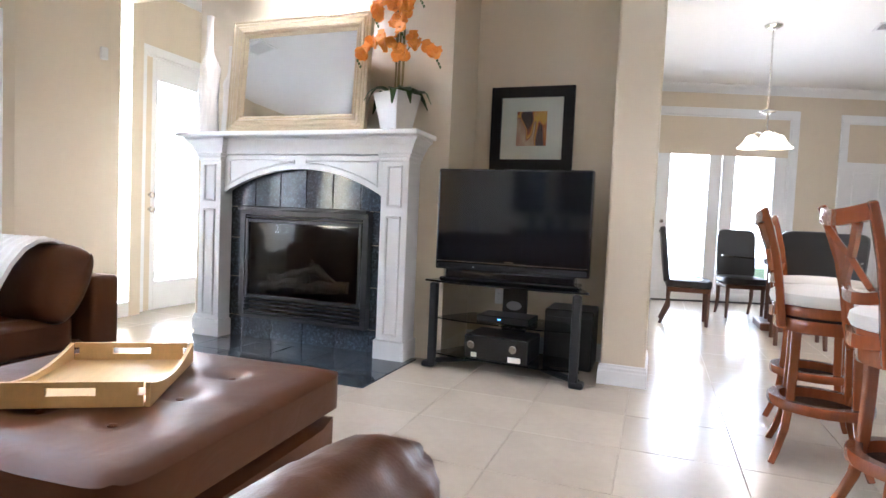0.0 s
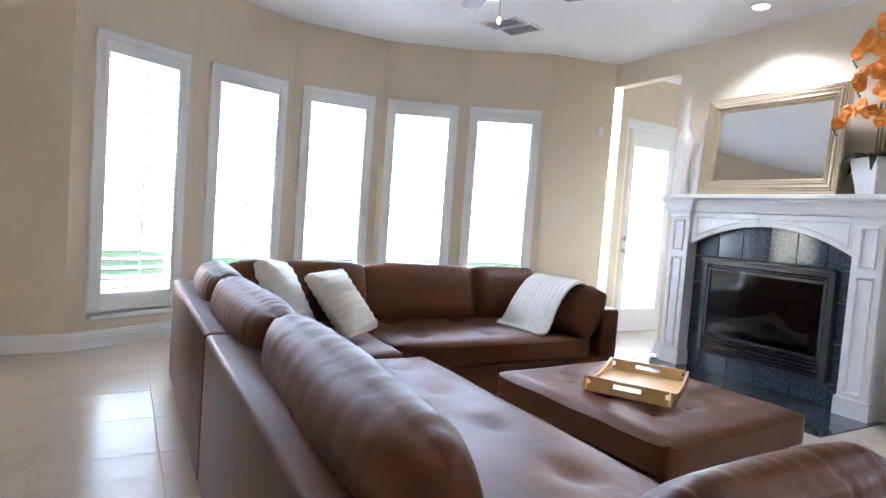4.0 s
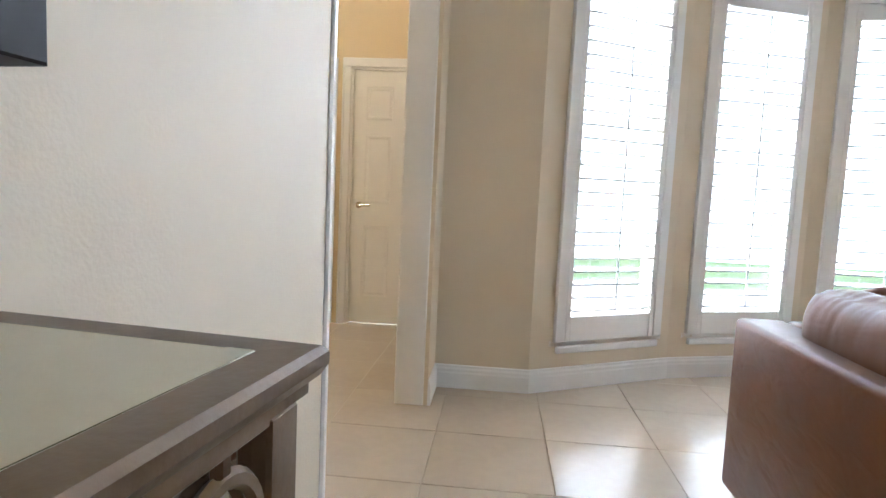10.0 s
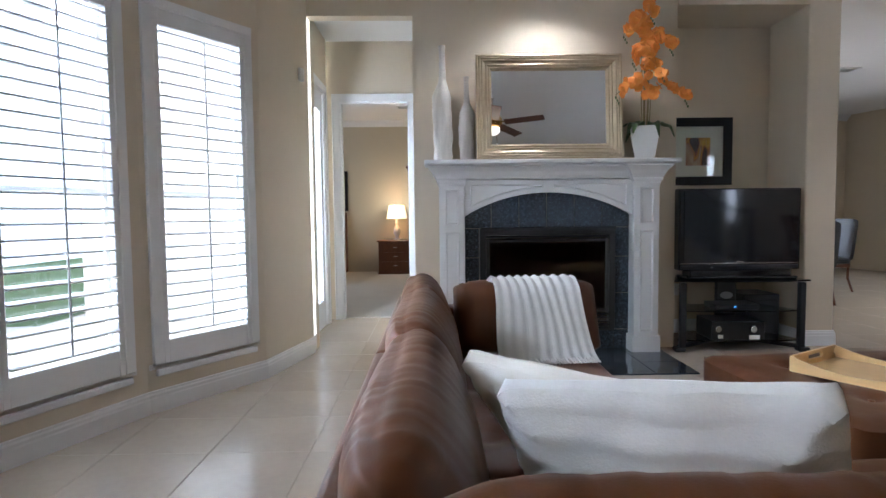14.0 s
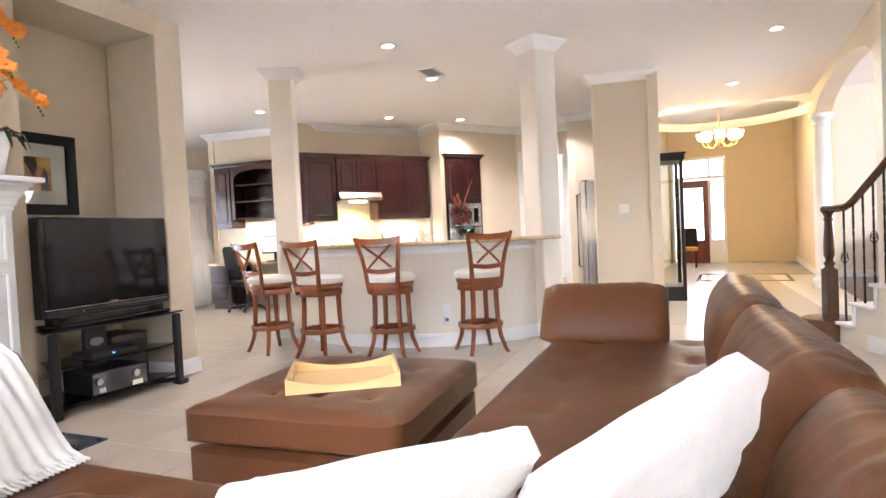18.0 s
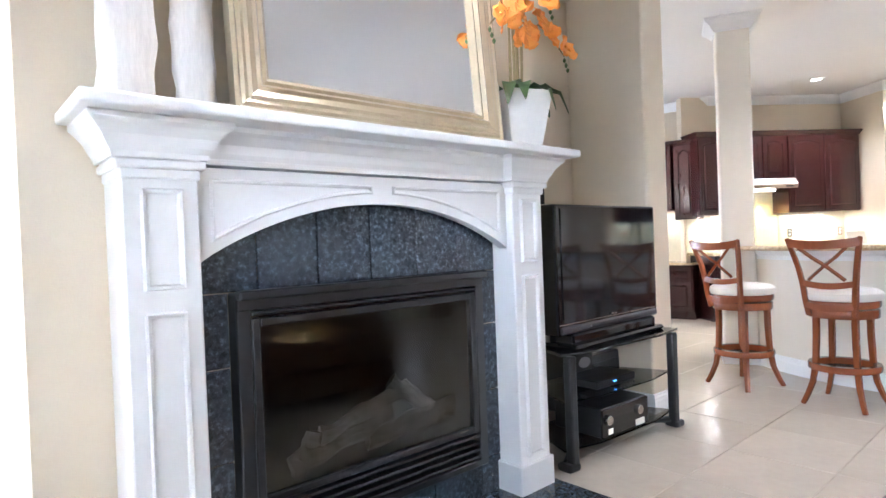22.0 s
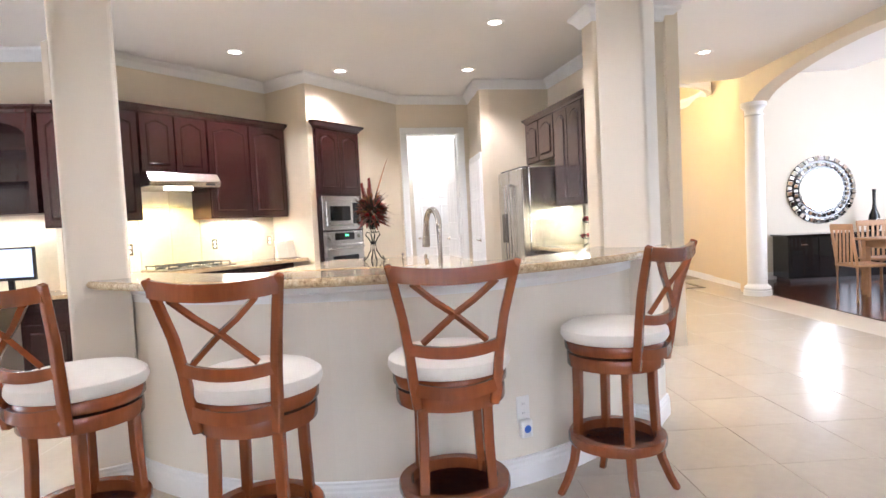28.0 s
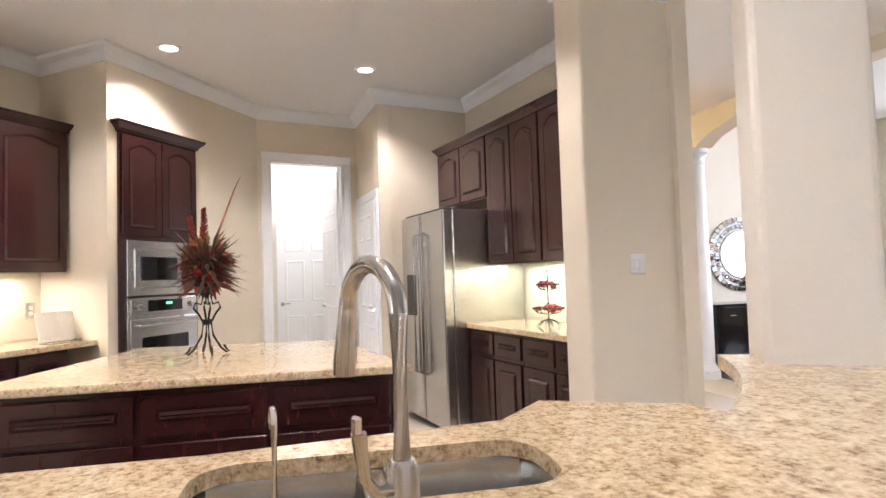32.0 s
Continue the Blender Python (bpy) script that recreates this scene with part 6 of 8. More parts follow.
RL = (HC - HL).length
upper_cabinet("dark cherry wall cabinet with arched panel doors beside the hood", on_range(-0.10), 0.54, 0.34, 1.40, 2.45, 1)
upper_cabinet("short dark cherry cabinet over the range hood", on_range(0.54), 0.72, 0.34, 1.86, 2.45, 2)
upper_cabinet("dark cherry wall cabinet with arched panel doors beside the hood", on_range(1.435), 1.05, 0.34, 1.40, 2.45, 2)


def range_hood():
    hd = thing("range_hood", "stainless steel under-cabinet range hood, light on", "range hood", on_range(0.545))
    bm = prism([(-0.0, 1.70), (0.0, 1.855), (-0.46, 1.855), (-0.52, 1.77), (-0.50, 1.72)], -0.38, 0.38)
    bmesh.ops.transform(bm, matrix=Matrix(((0, 0, 1, 0), (1, 0, 0, 0), (0, 1, 0, 0), (0, 0, 0, 1))), verts=bm.verts)
    part("canopy", bm, STEEL, hd)
    part("light_lens", B((0, -0.36, 1.700, 0.28, 0.06, 0.012)), GLOW_CAN, hd)
    part("switch_panel", B((0.26, -0.512, 1.745, 0.10, 0.006, 0.02)), BLACK, hd)


range_hood()
p = HL + HU * 0.545 + HN * 0.3
spot_lamp("hood_light", (p.x, p.y, 1.68), 50, (1.0, 0.80, 0.24), 150)
for s in (-0.05, 1.45):
    p = HL + HU * s + HN * 0.16
    area_lamp("under_cabinet_light", pose(p.x, p.y, 1.385, 0, 0, hang), 0.6, 0.05, 9, (1.0, 0.93, 0.78))

for k, (s, w) in enumerate(((0.02, 0.70), (0.72, 0.68), (1.42, 0.70))):
    base_cabinet("dark cherry base cabinet with drawers over doors", on_range(s), w, 0.60, 2)
q = [HL - HU * 0.38, HL + HU * (RL - 0.02), HL + HU * (RL - 0.02) + HN * 0.64, HL - HU * 0.38 + HN * 0.64]
tagged(part("range_counter", prism([tuple(v) for v in q], 0.862, 0.90, bevel=0.006), GRANITE), "gold granite worktop along the range wall", "countertop")


def backsplash(name, a, d, n, L, z0, z1, size=0.15, diag=True):
    """Square stone tiles set in a grid, each a piece."""
    b = tagged(new(name), "cream stone tile backsplash", "backsplash", kind="structure")
    ang = math.degrees(math.atan2(d.y, d.x))
    b.matrix_basis = pose(a.x, a.y, 0, 0, 0, ang)
    nx, nz = int(L / size), int((z1 - z0) / size)
    sx, sz = L / nx, (z1 - z0) / nz
    me = None
    for i in range(nx):
        for j in range(nz):
            if me is None:
                ob = part("tile", B((0, -0.006, 0, sx - 0.003, 0.010, sz - 0.003), bevel=0.002), BACKSPLASH, b)
                me = ob.data
            else:
                ob = new("tile", me)
                ob.parent = b
            ob.matrix_basis = pose(sx * (i + 0.5), 0, z0 + sz * (j + 0.5))
    return b


backsplash("backsplash_range", HL - HU * 0.38, HU, HN, RL + 0.38, 0.905, 1.85, 0.30)


def cooktop():
    c = thing("gas_cooktop", "stainless gas cooktop with black grates", "cooktop", on_range(0.62))
    part("tray", B((0, -0.34, 0.907, 0.76, 0.50, 0.014), bevel=0.005), STEEL, c)
    for x in (-0.24, 0.0, 0.24):
        for y in (-0.22, -0.44):
            part("burner", lathe([(0.045, 0.914), (0.045, 0.924), (0.03, 0.93)], 18, m=Matrix.Translation((x, y, 0))), BLACKMETAL, c)
        g = bmesh.new()
        for dy in (-0.22, -0.44):
            tube([(x - 0.10, dy, 0.945), (x + 0.10, dy, 0.945)], 0.006, 6, g)
        for dx in (-0.10, 0.0, 0.10):
            tube([(x + dx, -0.12, 0.945), (x + dx, -0.54, 0.945)], 0.006, 6, g)
            tube([(x + dx, -0.13, 0.915), (x + dx, -0.13, 0.945)], 0.006, 6, g)
            tube([(x + dx, -0.53, 0.915), (x + dx, -0.53, 0.945)], 0.006, 6, g)
        part("grate", g, BLACKMETAL, c)
    for k in range(5):
        part("knob", lathe([(0.018, 0.914), (0.018, 0.932), (0.012, 0.936)], 14, m=Matrix.Translation((-0.2 + 0.1 * k, -0.555, 0))), STEEL, c)


cooktop()
for s in (0.19, 1.15, 1.92):
    o = wall_plate("wall_outlet", on_range(s, 1.12) @ pose(0, -0.012, 0), "bronze power outlet on the backsplash")
    for ch in o.children:
        if ch.name.startswith("plate"):
            ch.data.materials[0] = NICKEL
p = HL + HU * 1.86 + HN * 0.42
ck = thing("cookbook_stand", "open white cookbook on a wire stand", "cookbook", pose(p.x, p.y, 0.902, 0, 0, hang))
for sgn in (-1, 1):
    bk = part("page_block", B((sgn * 0.075, 0, 0.115, 0.15, 0.012, 0.21), bevel=0.003), PAPER, ck)
    bk.matrix_basis = pose(0, 0, 0, -14, 0, 0) @ pose(0, 0, 0, 0, 0, sgn * 5)
part("wire_stand", tube([(-0.14, -0.05, 0.004), (0.14, -0.05, 0.004), (0.12, 0.05, 0.004), (0, 0.07, 0.15), (-0.12, 0.05, 0.004), (-0.14, -0.05, 0.004)], 0.004, 6), IRON, ck)


# oven tower in the angled wall
OU = (DOORW0 - OC).normalized()
oang = math.degrees(math.atan2(OU.y, OU.x))


def oven_tower():
    p = OC + OU * 0.47
    m = pose(p.x, p.y, 0, 0, 0, oang)
    t = thing("oven_cabinet", "tall dark cherry oven cabinet with arched doors above", "cabinet", m)
    part("body", B((0, -0.012, 1.22, 0.78, 0.03, 2.44)), DARKWOOD, t)
    for k in (-1, 1):
        arch_door(0.375, 0.76, t, pose(k * 0.19, -0.045, 1.66), True)
    arch_door(0.74, 0.30, t, pose(0, -0.045, 0.12), False)
    part("cornice", sweep([(-0.39, 0.0), (-0.39, -0.03), (0.39, -0.03), (0.39, 0.0)][::-1], [(0, 2.43), (0.012, 2.43), (0.02, 2.455), (0.055, 2.49), (0.06, 2.51), (0, 2.51)]), DARKWOOD, t)
    mw = thing("microwave", "built-in stainless steel microwave with a dark window", "microwave", m)
    part("frame", B((0, -0.04, 1.415, 0.70, 0.03, 0.42), bevel=0.004), STEEL, mw)
    part("door", B((-0.02, -0.062, 1.41, 0.56, 0.02, 0.30), bevel=0.008), STEEL, mw)
    part("window", B((-0.06, -0.074, 1.41, 0.36, 0.006, 0.18), bevel=0.003), BLACKGLOSS, mw)
    part("control_panel", B((0.22, -0.074, 1.41, 0.10, 0.006, 0.26)), BLACKGLOSS, mw)
    part("vent_strip", B((0, -0.058, 1.60, 0.66, 0.006, 0.03)), STEEL, mw)
    ov = thing("wall_oven", "built-in stainless steel wall oven with a green clock", "oven", m)
    part("frame", B((0, -0.04, 0.84, 0.70, 0.03, 0.70), bevel=0.004), STEEL, ov)
    part("control_panel", B((0, -0.060, 1.12, 0.66, 0.014, 0.12), bevel=0.003), STEEL, ov)
    part("display", B((0, -0.069, 1.125, 0.34, 0.005, 0.085)), BLACKGLOSS, ov)
    part("clock", B((0.03, -0.0725, 1.14, 0.06, 0.002, 0.018)), GLOW_GREEN, ov)
    for x in (-0.27, 0.27):
        part("knob", lathe([(0.022, 0), (0.022, 0.02), (0.016, 0.024)], 18, m=Matrix.Translation((x, -0.067, 1.12)) @ Matrix.Rotation(radians(90), 4, "X")), STEEL, ov)
    part("door", B((0, -0.062, 0.77, 0.68, 0.022, 0.52), bevel=0.006), STEEL, ov)
    part("window", B((0, -0.075, 0.74, 0.46, 0.006, 0.30), bevel=0.006), BLACKGLOSS, ov)
    part("handle", tube([(-0.30, -0.075, 0.985), (-0.30, -0.115, 0.985), (0.30, -0.115, 0.985), (0.30, -0.075, 0.985)], 0.012, 10), STEEL, ov)


GLOW_GREEN = glow("green_digits", (0.1, 1.0, 0.3), 2.0)
oven_tower()


# refrigerator side
kang = math.degrees(math.atan2((KEND - FR).y, (KEND - FR).x))
FW = (KEND - FR).normalized()


def on_fridge(s, z=0.0):
    """A pose on the refrigerator wall, s metres from its inner corner, facing the kitchen."""
    p = FR + FW * s
    return pose(p.x, p.y, z, 0, 0, kang)


def refrigerator():
    f = thing("refrigerator", "stainless steel side-by-side refrigerator with bar handles", "refrigerator", on_fridge(0.56))
    part("body", B((0, -0.36, 0.92, 0.90, 0.66, 1.80), bevel=0.006), STEEL, f)
    for x, w in ((-0.23, 0.44), (0.23, 0.44)):
        d = part("door", B((x, -0.735, 0.94, w - 0.008, 0.085, 1.76), bevel=0.012, seg=2), STEEL, f)
        sx = 0.03 if x < 0 else -0.03
        hx = x + (w / 2 - 0.04) * (1 if x < 0 else -1)
        part("handle", tube([(hx, -0.78, 0.45), (hx, -0.83, 0.47), (hx, -0.83, 1.63), (hx, -0.78, 1.65)], 0.013, 10), STEEL, d)
    part("hinge_cover", B((0, -0.70, 1.828, 0.80, 0.10, 0.02), bevel=0.004), BLACK, f)
    part("badge", B((-0.33, -0.780, 1.70, 0.035, 0.004, 0.03)), CHROME, f)
    part("dispenser", B((-0.23, -0.779, 1.12, 0.20, 0.006, 0.36), bevel=0.004), BLACKGLOSS, f)
    part("toe_grille", B((0, -0.70, 0.05, 0.88, 0.05, 0.08)), BLACK, f)


refrigerator()
FL = (KEND - FR).length
upper_cabinet("short dark cherry cabinet over the refrigerator", on_fridge(0.56), 0.92, 0.36, 1.92, 2.45, 2)
upper_cabinet("dark cherry wall cabinet with arched panel doors", on_fridge(1.40), 0.74, 0.36, 1.36, 2.45, 2)
upper_cabinet("dark cherry wall cabinet with arched panel doors", on_fridge(2.15), 0.74, 0.36, 1.36, 2.45, 2)
for s in (1.40, 2.15):
    base_cabinet("dark cherry base cabinet with drawers over doors", on_fridge(s), 0.74, 0.56, 2)
    pp = FR + FW * s + Vector((-FW.y, FW.x)) * -0.0
q0, q1 = FR + FW * 1.03, FR + FW * 2.55
fn = Vector((FW.y, -FW.x)) * -1
fn = fn if fn.y > 0 else -fn
tagged(part("side_counter", prism([tuple(v) for v in (q0, q1, q1 + fn * 0.60, q0 + fn * 0.60)], 0.862, 0.90, bevel=0.006), GRANITE), "gold granite worktop beside the refrigerator", "countertop")
backsplash("backsplash_side", FR + FW * 1.03, FW, None, 1.5, 0.905, 1.36, 0.30)
for s in (1.40, 2.15):
    pp = FR + FW * s + fn * 0.17
    area_lamp("under_cabinet_light", pose(pp.x, pp.y, 1.35, 0, 0, kang), 0.6, 0.05, 6, (0.95, 1.0, 0.80))
wall_plate("wall_outlet", on_fridge(1.62, 1.10) @ pose(0, -0.012, 0), "bronze power outlet on the backsplash")


def fruit_basket():
    p = FR + FW * 1.72 + fn * 0.30
    b = thing("fruit_basket", "two-tier black wire basket filled with red fruit", "fruit basket", pose(p.x, p.y, 0.902))
    part("stem", tube([(0, 0, 0.0), (0, 0, 0.36)], 0.005, 8), IRON, b)
    part("ring_handle", tube([(0.02 * math.cos(2 * math.pi * i / 12), 0, 0.38 + 0.02 * math.sin(2 * math.pi * i / 12)) for i in range(13)], 0.003, 6), IRON, b)
    rnd = random.Random(3)
    for z, r in ((0.30, 0.085), (0.13, 0.115)):
        g = bmesh.new()
        for k in range(14):
            a = 2 * math.pi * k / 14
            tube([(0.02 * math.cos(a), 0.02 * math.sin(a), z - 0.045), (0.7 * r * math.cos(a), 0.7 * r * math.sin(a), z - 0.035), (r * math.cos(a), r * math.sin(a), z)], 0.0025, 5, g)
        tube([(r * math.cos(2 * math.pi * i / 24), r * math.sin(2 * math.pi * i / 24), z) for i in range(25)], 0.004, 6, g)
        tier = part("basket", g, IRON, b)
        for k in range(9 if r < 0.1 else 14):
            a, rr = rnd.uniform(0, 6.28), r * 0.66 * math.sqrt(rnd.random())
            part("apple", lathe([(0.004, -0.020), (0.018, -0.016), (0.024, 0.0), (0.018, 0.017), (0.006, 0.016)], 12, m=Matrix.Translation((rr * math.cos(a), rr * math.sin(a), z + rnd.uniform(-0.018, 0.014)))), REDFRUIT, tier, smooth=True)
    g = bmesh.new()
    for k in range(10):
        a = 2 * math.pi * k / 10
        tube([(0.01 * math.cos(a), 0.01 * math.sin(a), 0.05), (0.05 * math.cos(a), 0.05 * math.sin(a), 0.035), (0.085 * math.cos(a), 0.085 * math.sin(a), 0.004)], 0.003, 5, g)
    part("foot", g, IRON, b)


REDFRUIT = mat("red_fruit", (0.32, 0.02, 0.02), 0.3, vary=0.2, scale=18.0)
fruit_basket()


# ---- island ----
ISL = [(4.80, 2.95), (5.90, 3.20), (6.00, 4.28), (4.82, 4.55)]
ITOP = [(4.72, 2.87), (5.97, 3.15), (6.08, 4.36), (4.74, 4.65)]
isl = thing("kitchen_island", "dark cherry kitchen island with panelled sides", "island")
part("body", prism(ISL, 0.10, 0.862), DARKWOOD, isl)
part("plinth", prism([(4.86, 3.02), (5.85, 3.25), (5.94, 4.22), (4.88, 4.48)], 0, 0.10), DARKWOOD, isl)
for k in range(3):
    y0 = 4.55 - 1.6 * k / 3
    w = 1.6 / 3 - 0.03
    arch_door(w, 0.17, isl, pose(4.785 + 0.0, y0 - 1.6 / 6, 0.66, 0, 0, -89), False)
    arch_door(w, 0.50, isl, pose(4.785 + 0.0, y0 - 1.6 / 6, 0.13, 0, 0, -89), False)
tagged(part("island_top", prism(ITOP, 0.862, 0.90, bevel=0.010), GRANITE), "gold and brown speckled granite island top", "countertop")


def flower_stand():
    f = thing("flower_arrangement", "red and brown dried flower arrangement on a scrolled iron stand", "flowers", pose(5.53, 3.87, 0.902))
    for k in range(4):
        a = math.pi / 2 * k + 0.4
        c, s = math.cos(a), math.sin(a)
        pts = []
        for r, z in ((0.085, 0.045), (0.10, 0.02), (0.115, 0.008), (0.10, 0.004), (0.07, 0.03), (0.03, 0.10), (0.02, 0.17), (0.045, 0.22), (0.07, 0.25), (0.06, 0.28), (0.03, 0.27), (0.02, 0.31), (0.05, 0.36)):
            pts.append((r * c, r * s, z))
        part("scroll", tube(pts, 0.006, 6), IRON, f, smooth=True)
    part("collar", lathe([(0.02, 0.16), (0.026, 0.165), (0.026, 0.185), (0.02, 0.19)], 14), IRON, f)
    part("cup", lathe([(0.02, 0.32), (0.05, 0.34), (0.07, 0.38), (0.075, 0.40)], 16), IRON, f)
    rnd = random.Random(12)
    for name, n, rad, z0, z1, ln, material in (("dried_frond", 260, 0.16, 0.38, 0.52, 0.22, DRYLEAF), ("red_leaf", 170, 0.13, 0.36, 0.56, 0.12, REDLEAF), ("rust_leaf", 60, 0.13, 0.42, 0.58, 0.13, RUSTLEAF)):
        bm = bmesh.new()
        for k in range(n):
            a = rnd.uniform(0, 6.28)
            el = rnd.uniform(-0.45, 1.2)
            b0 = Vector((0.04 * math.cos(a), 0.04 * math.sin(a), rnd.uniform(z0, z1)))
            d = Vector((math.cos(a) * math.cos(el), math.sin(a) * math.cos(el), math.sin(el)))
            L = ln * rnd.uniform(0.6, 1.2)
            w = (0.009 if name == "dried_frond" else 0.022) * rnd.uniform(0.7, 1.3)
            sd = d.cross(Vector((0, 0, 1))).normalized() * w
            v = [bm.verts.new(b0), bm.verts.new(b0 + d * L * 0.5 + sd), bm.verts.new(b0 + d * L - Vector((0, 0, 0.03))), bm.verts.new(b0 + d * L * 0.5 - sd)]
            bm.faces.new(v)
        part(name, bm, material, f)["kind"] = "stuff"
    for k, (dx, dy, h, material) in enumerate(((-0.03, 0.0, 0.30, REDLEAF), (0.05, 0.02, 0.22, RUSTLEAF), (-0.01, 0.04, 0.26, REDLEAF))):
        bm = bmesh.new()
        for j in range(110):
            t = j / 110
            a = j * 2.4
            p0 = Vector((dx + dx * 1.2 * t, dy * (1 + t), 0.48 + h * t))
            r = 0.050 * (1 - t * 0.72)
            d = Vector((math.cos(a) * r, math.sin(a) * r, 0.018))
            sd = Vector((-math.sin(a), math.cos(a), 0)) * 0.011
            bm.faces.new([bm.verts.new(p0), bm.verts.new(p0 + d * 0.6 + sd), bm.verts.new(p0 + d), bm.verts.new(p0 + d * 0.6 - sd)])
        part("flower_spike", bm, material, f)
    part("long_feather", tube([(0.0, 0, 0.45), (0.05, -0.06, 0.68), (0.11, -0.14, 0.93), (0.13, -0.17, 1.0)], [0.004, 0.014, 0.009, 0.001], 6, flat=(1, 0.3)), RUSTLEAF, f)
    for k in range(7):
        a = 2 * math.pi * k / 7
        part("red_bloom", lathe([(0.004, -0.02), (0.028, -0.008), (0.034, 0.008), (0.018, 0.02), (0.004, 0.018)], 9, m=Matrix.Translation((0.075 * math.cos(a), 0.075 * math.sin(a), 0.425 + 0.02 * (k % 2)))), REDFLOWER, f)


DRYLEAF = mat("dried_leaf", (0.10, 0.055, 0.03), 0.8, vary=0.3, scale=20.0)
REDLEAF = mat("dusty_red_leaf", (0.33, 0.05, 0.035), 0.8, vary=0.25, scale=20.0)
RUSTLEAF = mat("rust_leaf", (0.42, 0.16, 0.05), 0.8, vary=0.25, scale=20.0)
REDFLOWER = mat("red_flower", (0.50, 0.02, 0.02), 0.6, vary=0.2, scale=25.0)
flower_stand()

# crown moulding and baseboards of the kitchen
crown([tuple(v) for v in (KEND, FR, PAN, DOORW1, DOORW0, OC, HC, HL, DESK1, Vector((6.6, 8.6)))])
baseboard([tuple(v) for v in (PAN - (PAN - FR) * 0.02, PAN, PAN + (DOORW1 - PAN) * 0.1)])


# ---- doors ----
def panel_door(name, m, w, h, label, kind="", knob=1, material=None):
    """Six-panel door; local x from the hinge, facing -y and +y."""
    d = thing(name, label, "door", m, kind=kind)
    leaf = part("leaf", B((w / 2, 0, h / 2, w, 0.038, h), bevel=0.003), material or TRIM, d)
    pw = (w - 0.11 * 2 - 0.09) / 2
    rows = ((0.22 * h / 2.03, 0.80 * h / 2.03), (0.98 * h / 2.03, 1.52 * h / 2.03), (1.64 * h / 2.03, 1.90 * h / 2.03))
    for side in (-1, 1):
        for z0, z1 in rows:
            for k in (0, 1):
                x0 = 0.11 + k * (pw + 0.09)
                pm = sweep([(x0, z0), (x0 + pw, z0), (x0 + pw, z1), (x0, z1)], [(0, 0), (0.008, 0.006), (0.020, 0.006), (0.032, 0.001), (0.032, 0)], closed=True)
                bmesh.ops.transform(pm, matrix=Matrix(((1, 0, 0, 0), (0, 0, side, side * 0.0185), (0, 1, 0, 0), (0, 0, 0, 1))), verts=pm.verts)
                part("panel_moulding", pm, material or TRIM, leaf)
        if knob:
            part("lever_handle", tube([(w - 0.07, side * 0.02, 0.96), (w - 0.07, side * 0.06, 0.96), (w - 0.17, side * 0.06, 0.965)], 0.009, 8), NICKEL, d)
            part("rosette", lathe([(0.026, 0), (0.024, 0.008)], 18, m=Matrix.Translation((w - 0.07, side * 0.02, 0.96)) @ Matrix.Rotation(radians(-90 * side), 4, "X")), NICKEL, d)
    return d


def door_casing(a, b, h, n, w=0.085, name="door_casing"):
    """White casing round an opening from a to b on the room side n."""
    a, b, n = Vector(a), Vector(b), Vector(n)
    d = (b - a).normalized()
    m = Matrix(((d.x, n.x, 0, a.x), (d.y, n.y, 0, a.y), (0, 0, 1, 0), (0, 0, 0, 1)))
    L = (b - a).length
    bm = B((-w / 2, 0.010, h / 2, w, 0.022, h), (L + w / 2, 0.010, h / 2, w, 0.022, h), (L / 2, 0.011, h + w / 2, L + 2 * w, 0.024, w),
           (-w + 0.012, 0.016, h / 2, 0.016, 0.03, h), (L + w - 0.012, 0.016, h / 2, 0.016, 0.03, h), bevel=0.004)
    bmesh.ops.transform(bm, matrix=m, verts=bm.verts)
    if m.determinant() < 0:
        bmesh.ops.reverse_faces(bm, faces=bm.faces)
    ob = part(name, bm, TRIM)
    tagged(ob, "white moulded door casing", "trim", kind="structure")
    bm = B((0.008, -0.06, h / 2, 0.018, 0.122, h), (L - 0.008, -0.06, h / 2, 0.018, 0.122, h), (L / 2, -0.06, h - 0.008, L, 0.122, 0.018))
    bmesh.ops.transform(bm, matrix=m, verts=bm.verts)
    tagged(part("door_jamb", bm, TRIM), "white door jamb", "trim", kind="structure")


# kitchen door to the bright utility room, standing open
dd = (DOORW1 - DOORW0).normalized()
dn = Vector((dd.y, -dd.x))
dn = -dn if dn.x > 0 else dn
door_casing(tuple(DOORW0 + dd * 0.12), tuple(DOORW0 + dd * 0.90), 2.52, tuple(dn))
hp = DOORW0 + dd * 0.88 - dn * 0.10
panel_door("utility_door", pose(hp.x, hp.y, 0.01, 0, 0, 12), 0.76, 2.46, "open white panelled door into the utility room", knob=1)
panel_door("utility_back_door", pose(10.16, 3.0, 0.01, 0, 0, 90), 0.82, 2.05, "closed white panelled door in the utility room")
area_lamp("utility_light", pose(9.4, 3.4, 2.98), 1.2, 1.2, 38, (1.0, 0.98, 0.94))
pd = (PAN - DOORW1).normalized()
pn = Vector((-pd.y, pd.x))
pn = pn if pn.y > 0 else -pn
door_casing(tuple(DOORW1 + pd * 0.12), tuple(DOORW1 + pd * 0.86), 2.05, tuple(pn))
hp = DOORW1 + pd * 0.12 + pn * 0.012
panel_door("pantry_door", pose(hp.x, hp.y, 0.01, 0, 0, math.degrees(math.atan2(pd.y, pd.x))), 0.74, 2.03, "closed white panelled pantry door")


# ---- built-in desk with hutch ----
DD = (HL - DESK1).normalized()
dang = math.degrees(math.atan2(DD.y, DD.x))


def on_desk(s, z=0.0):
    p = DESK1 + DD * s
    return pose(p.x, p.y, z, 0, 0, dang)


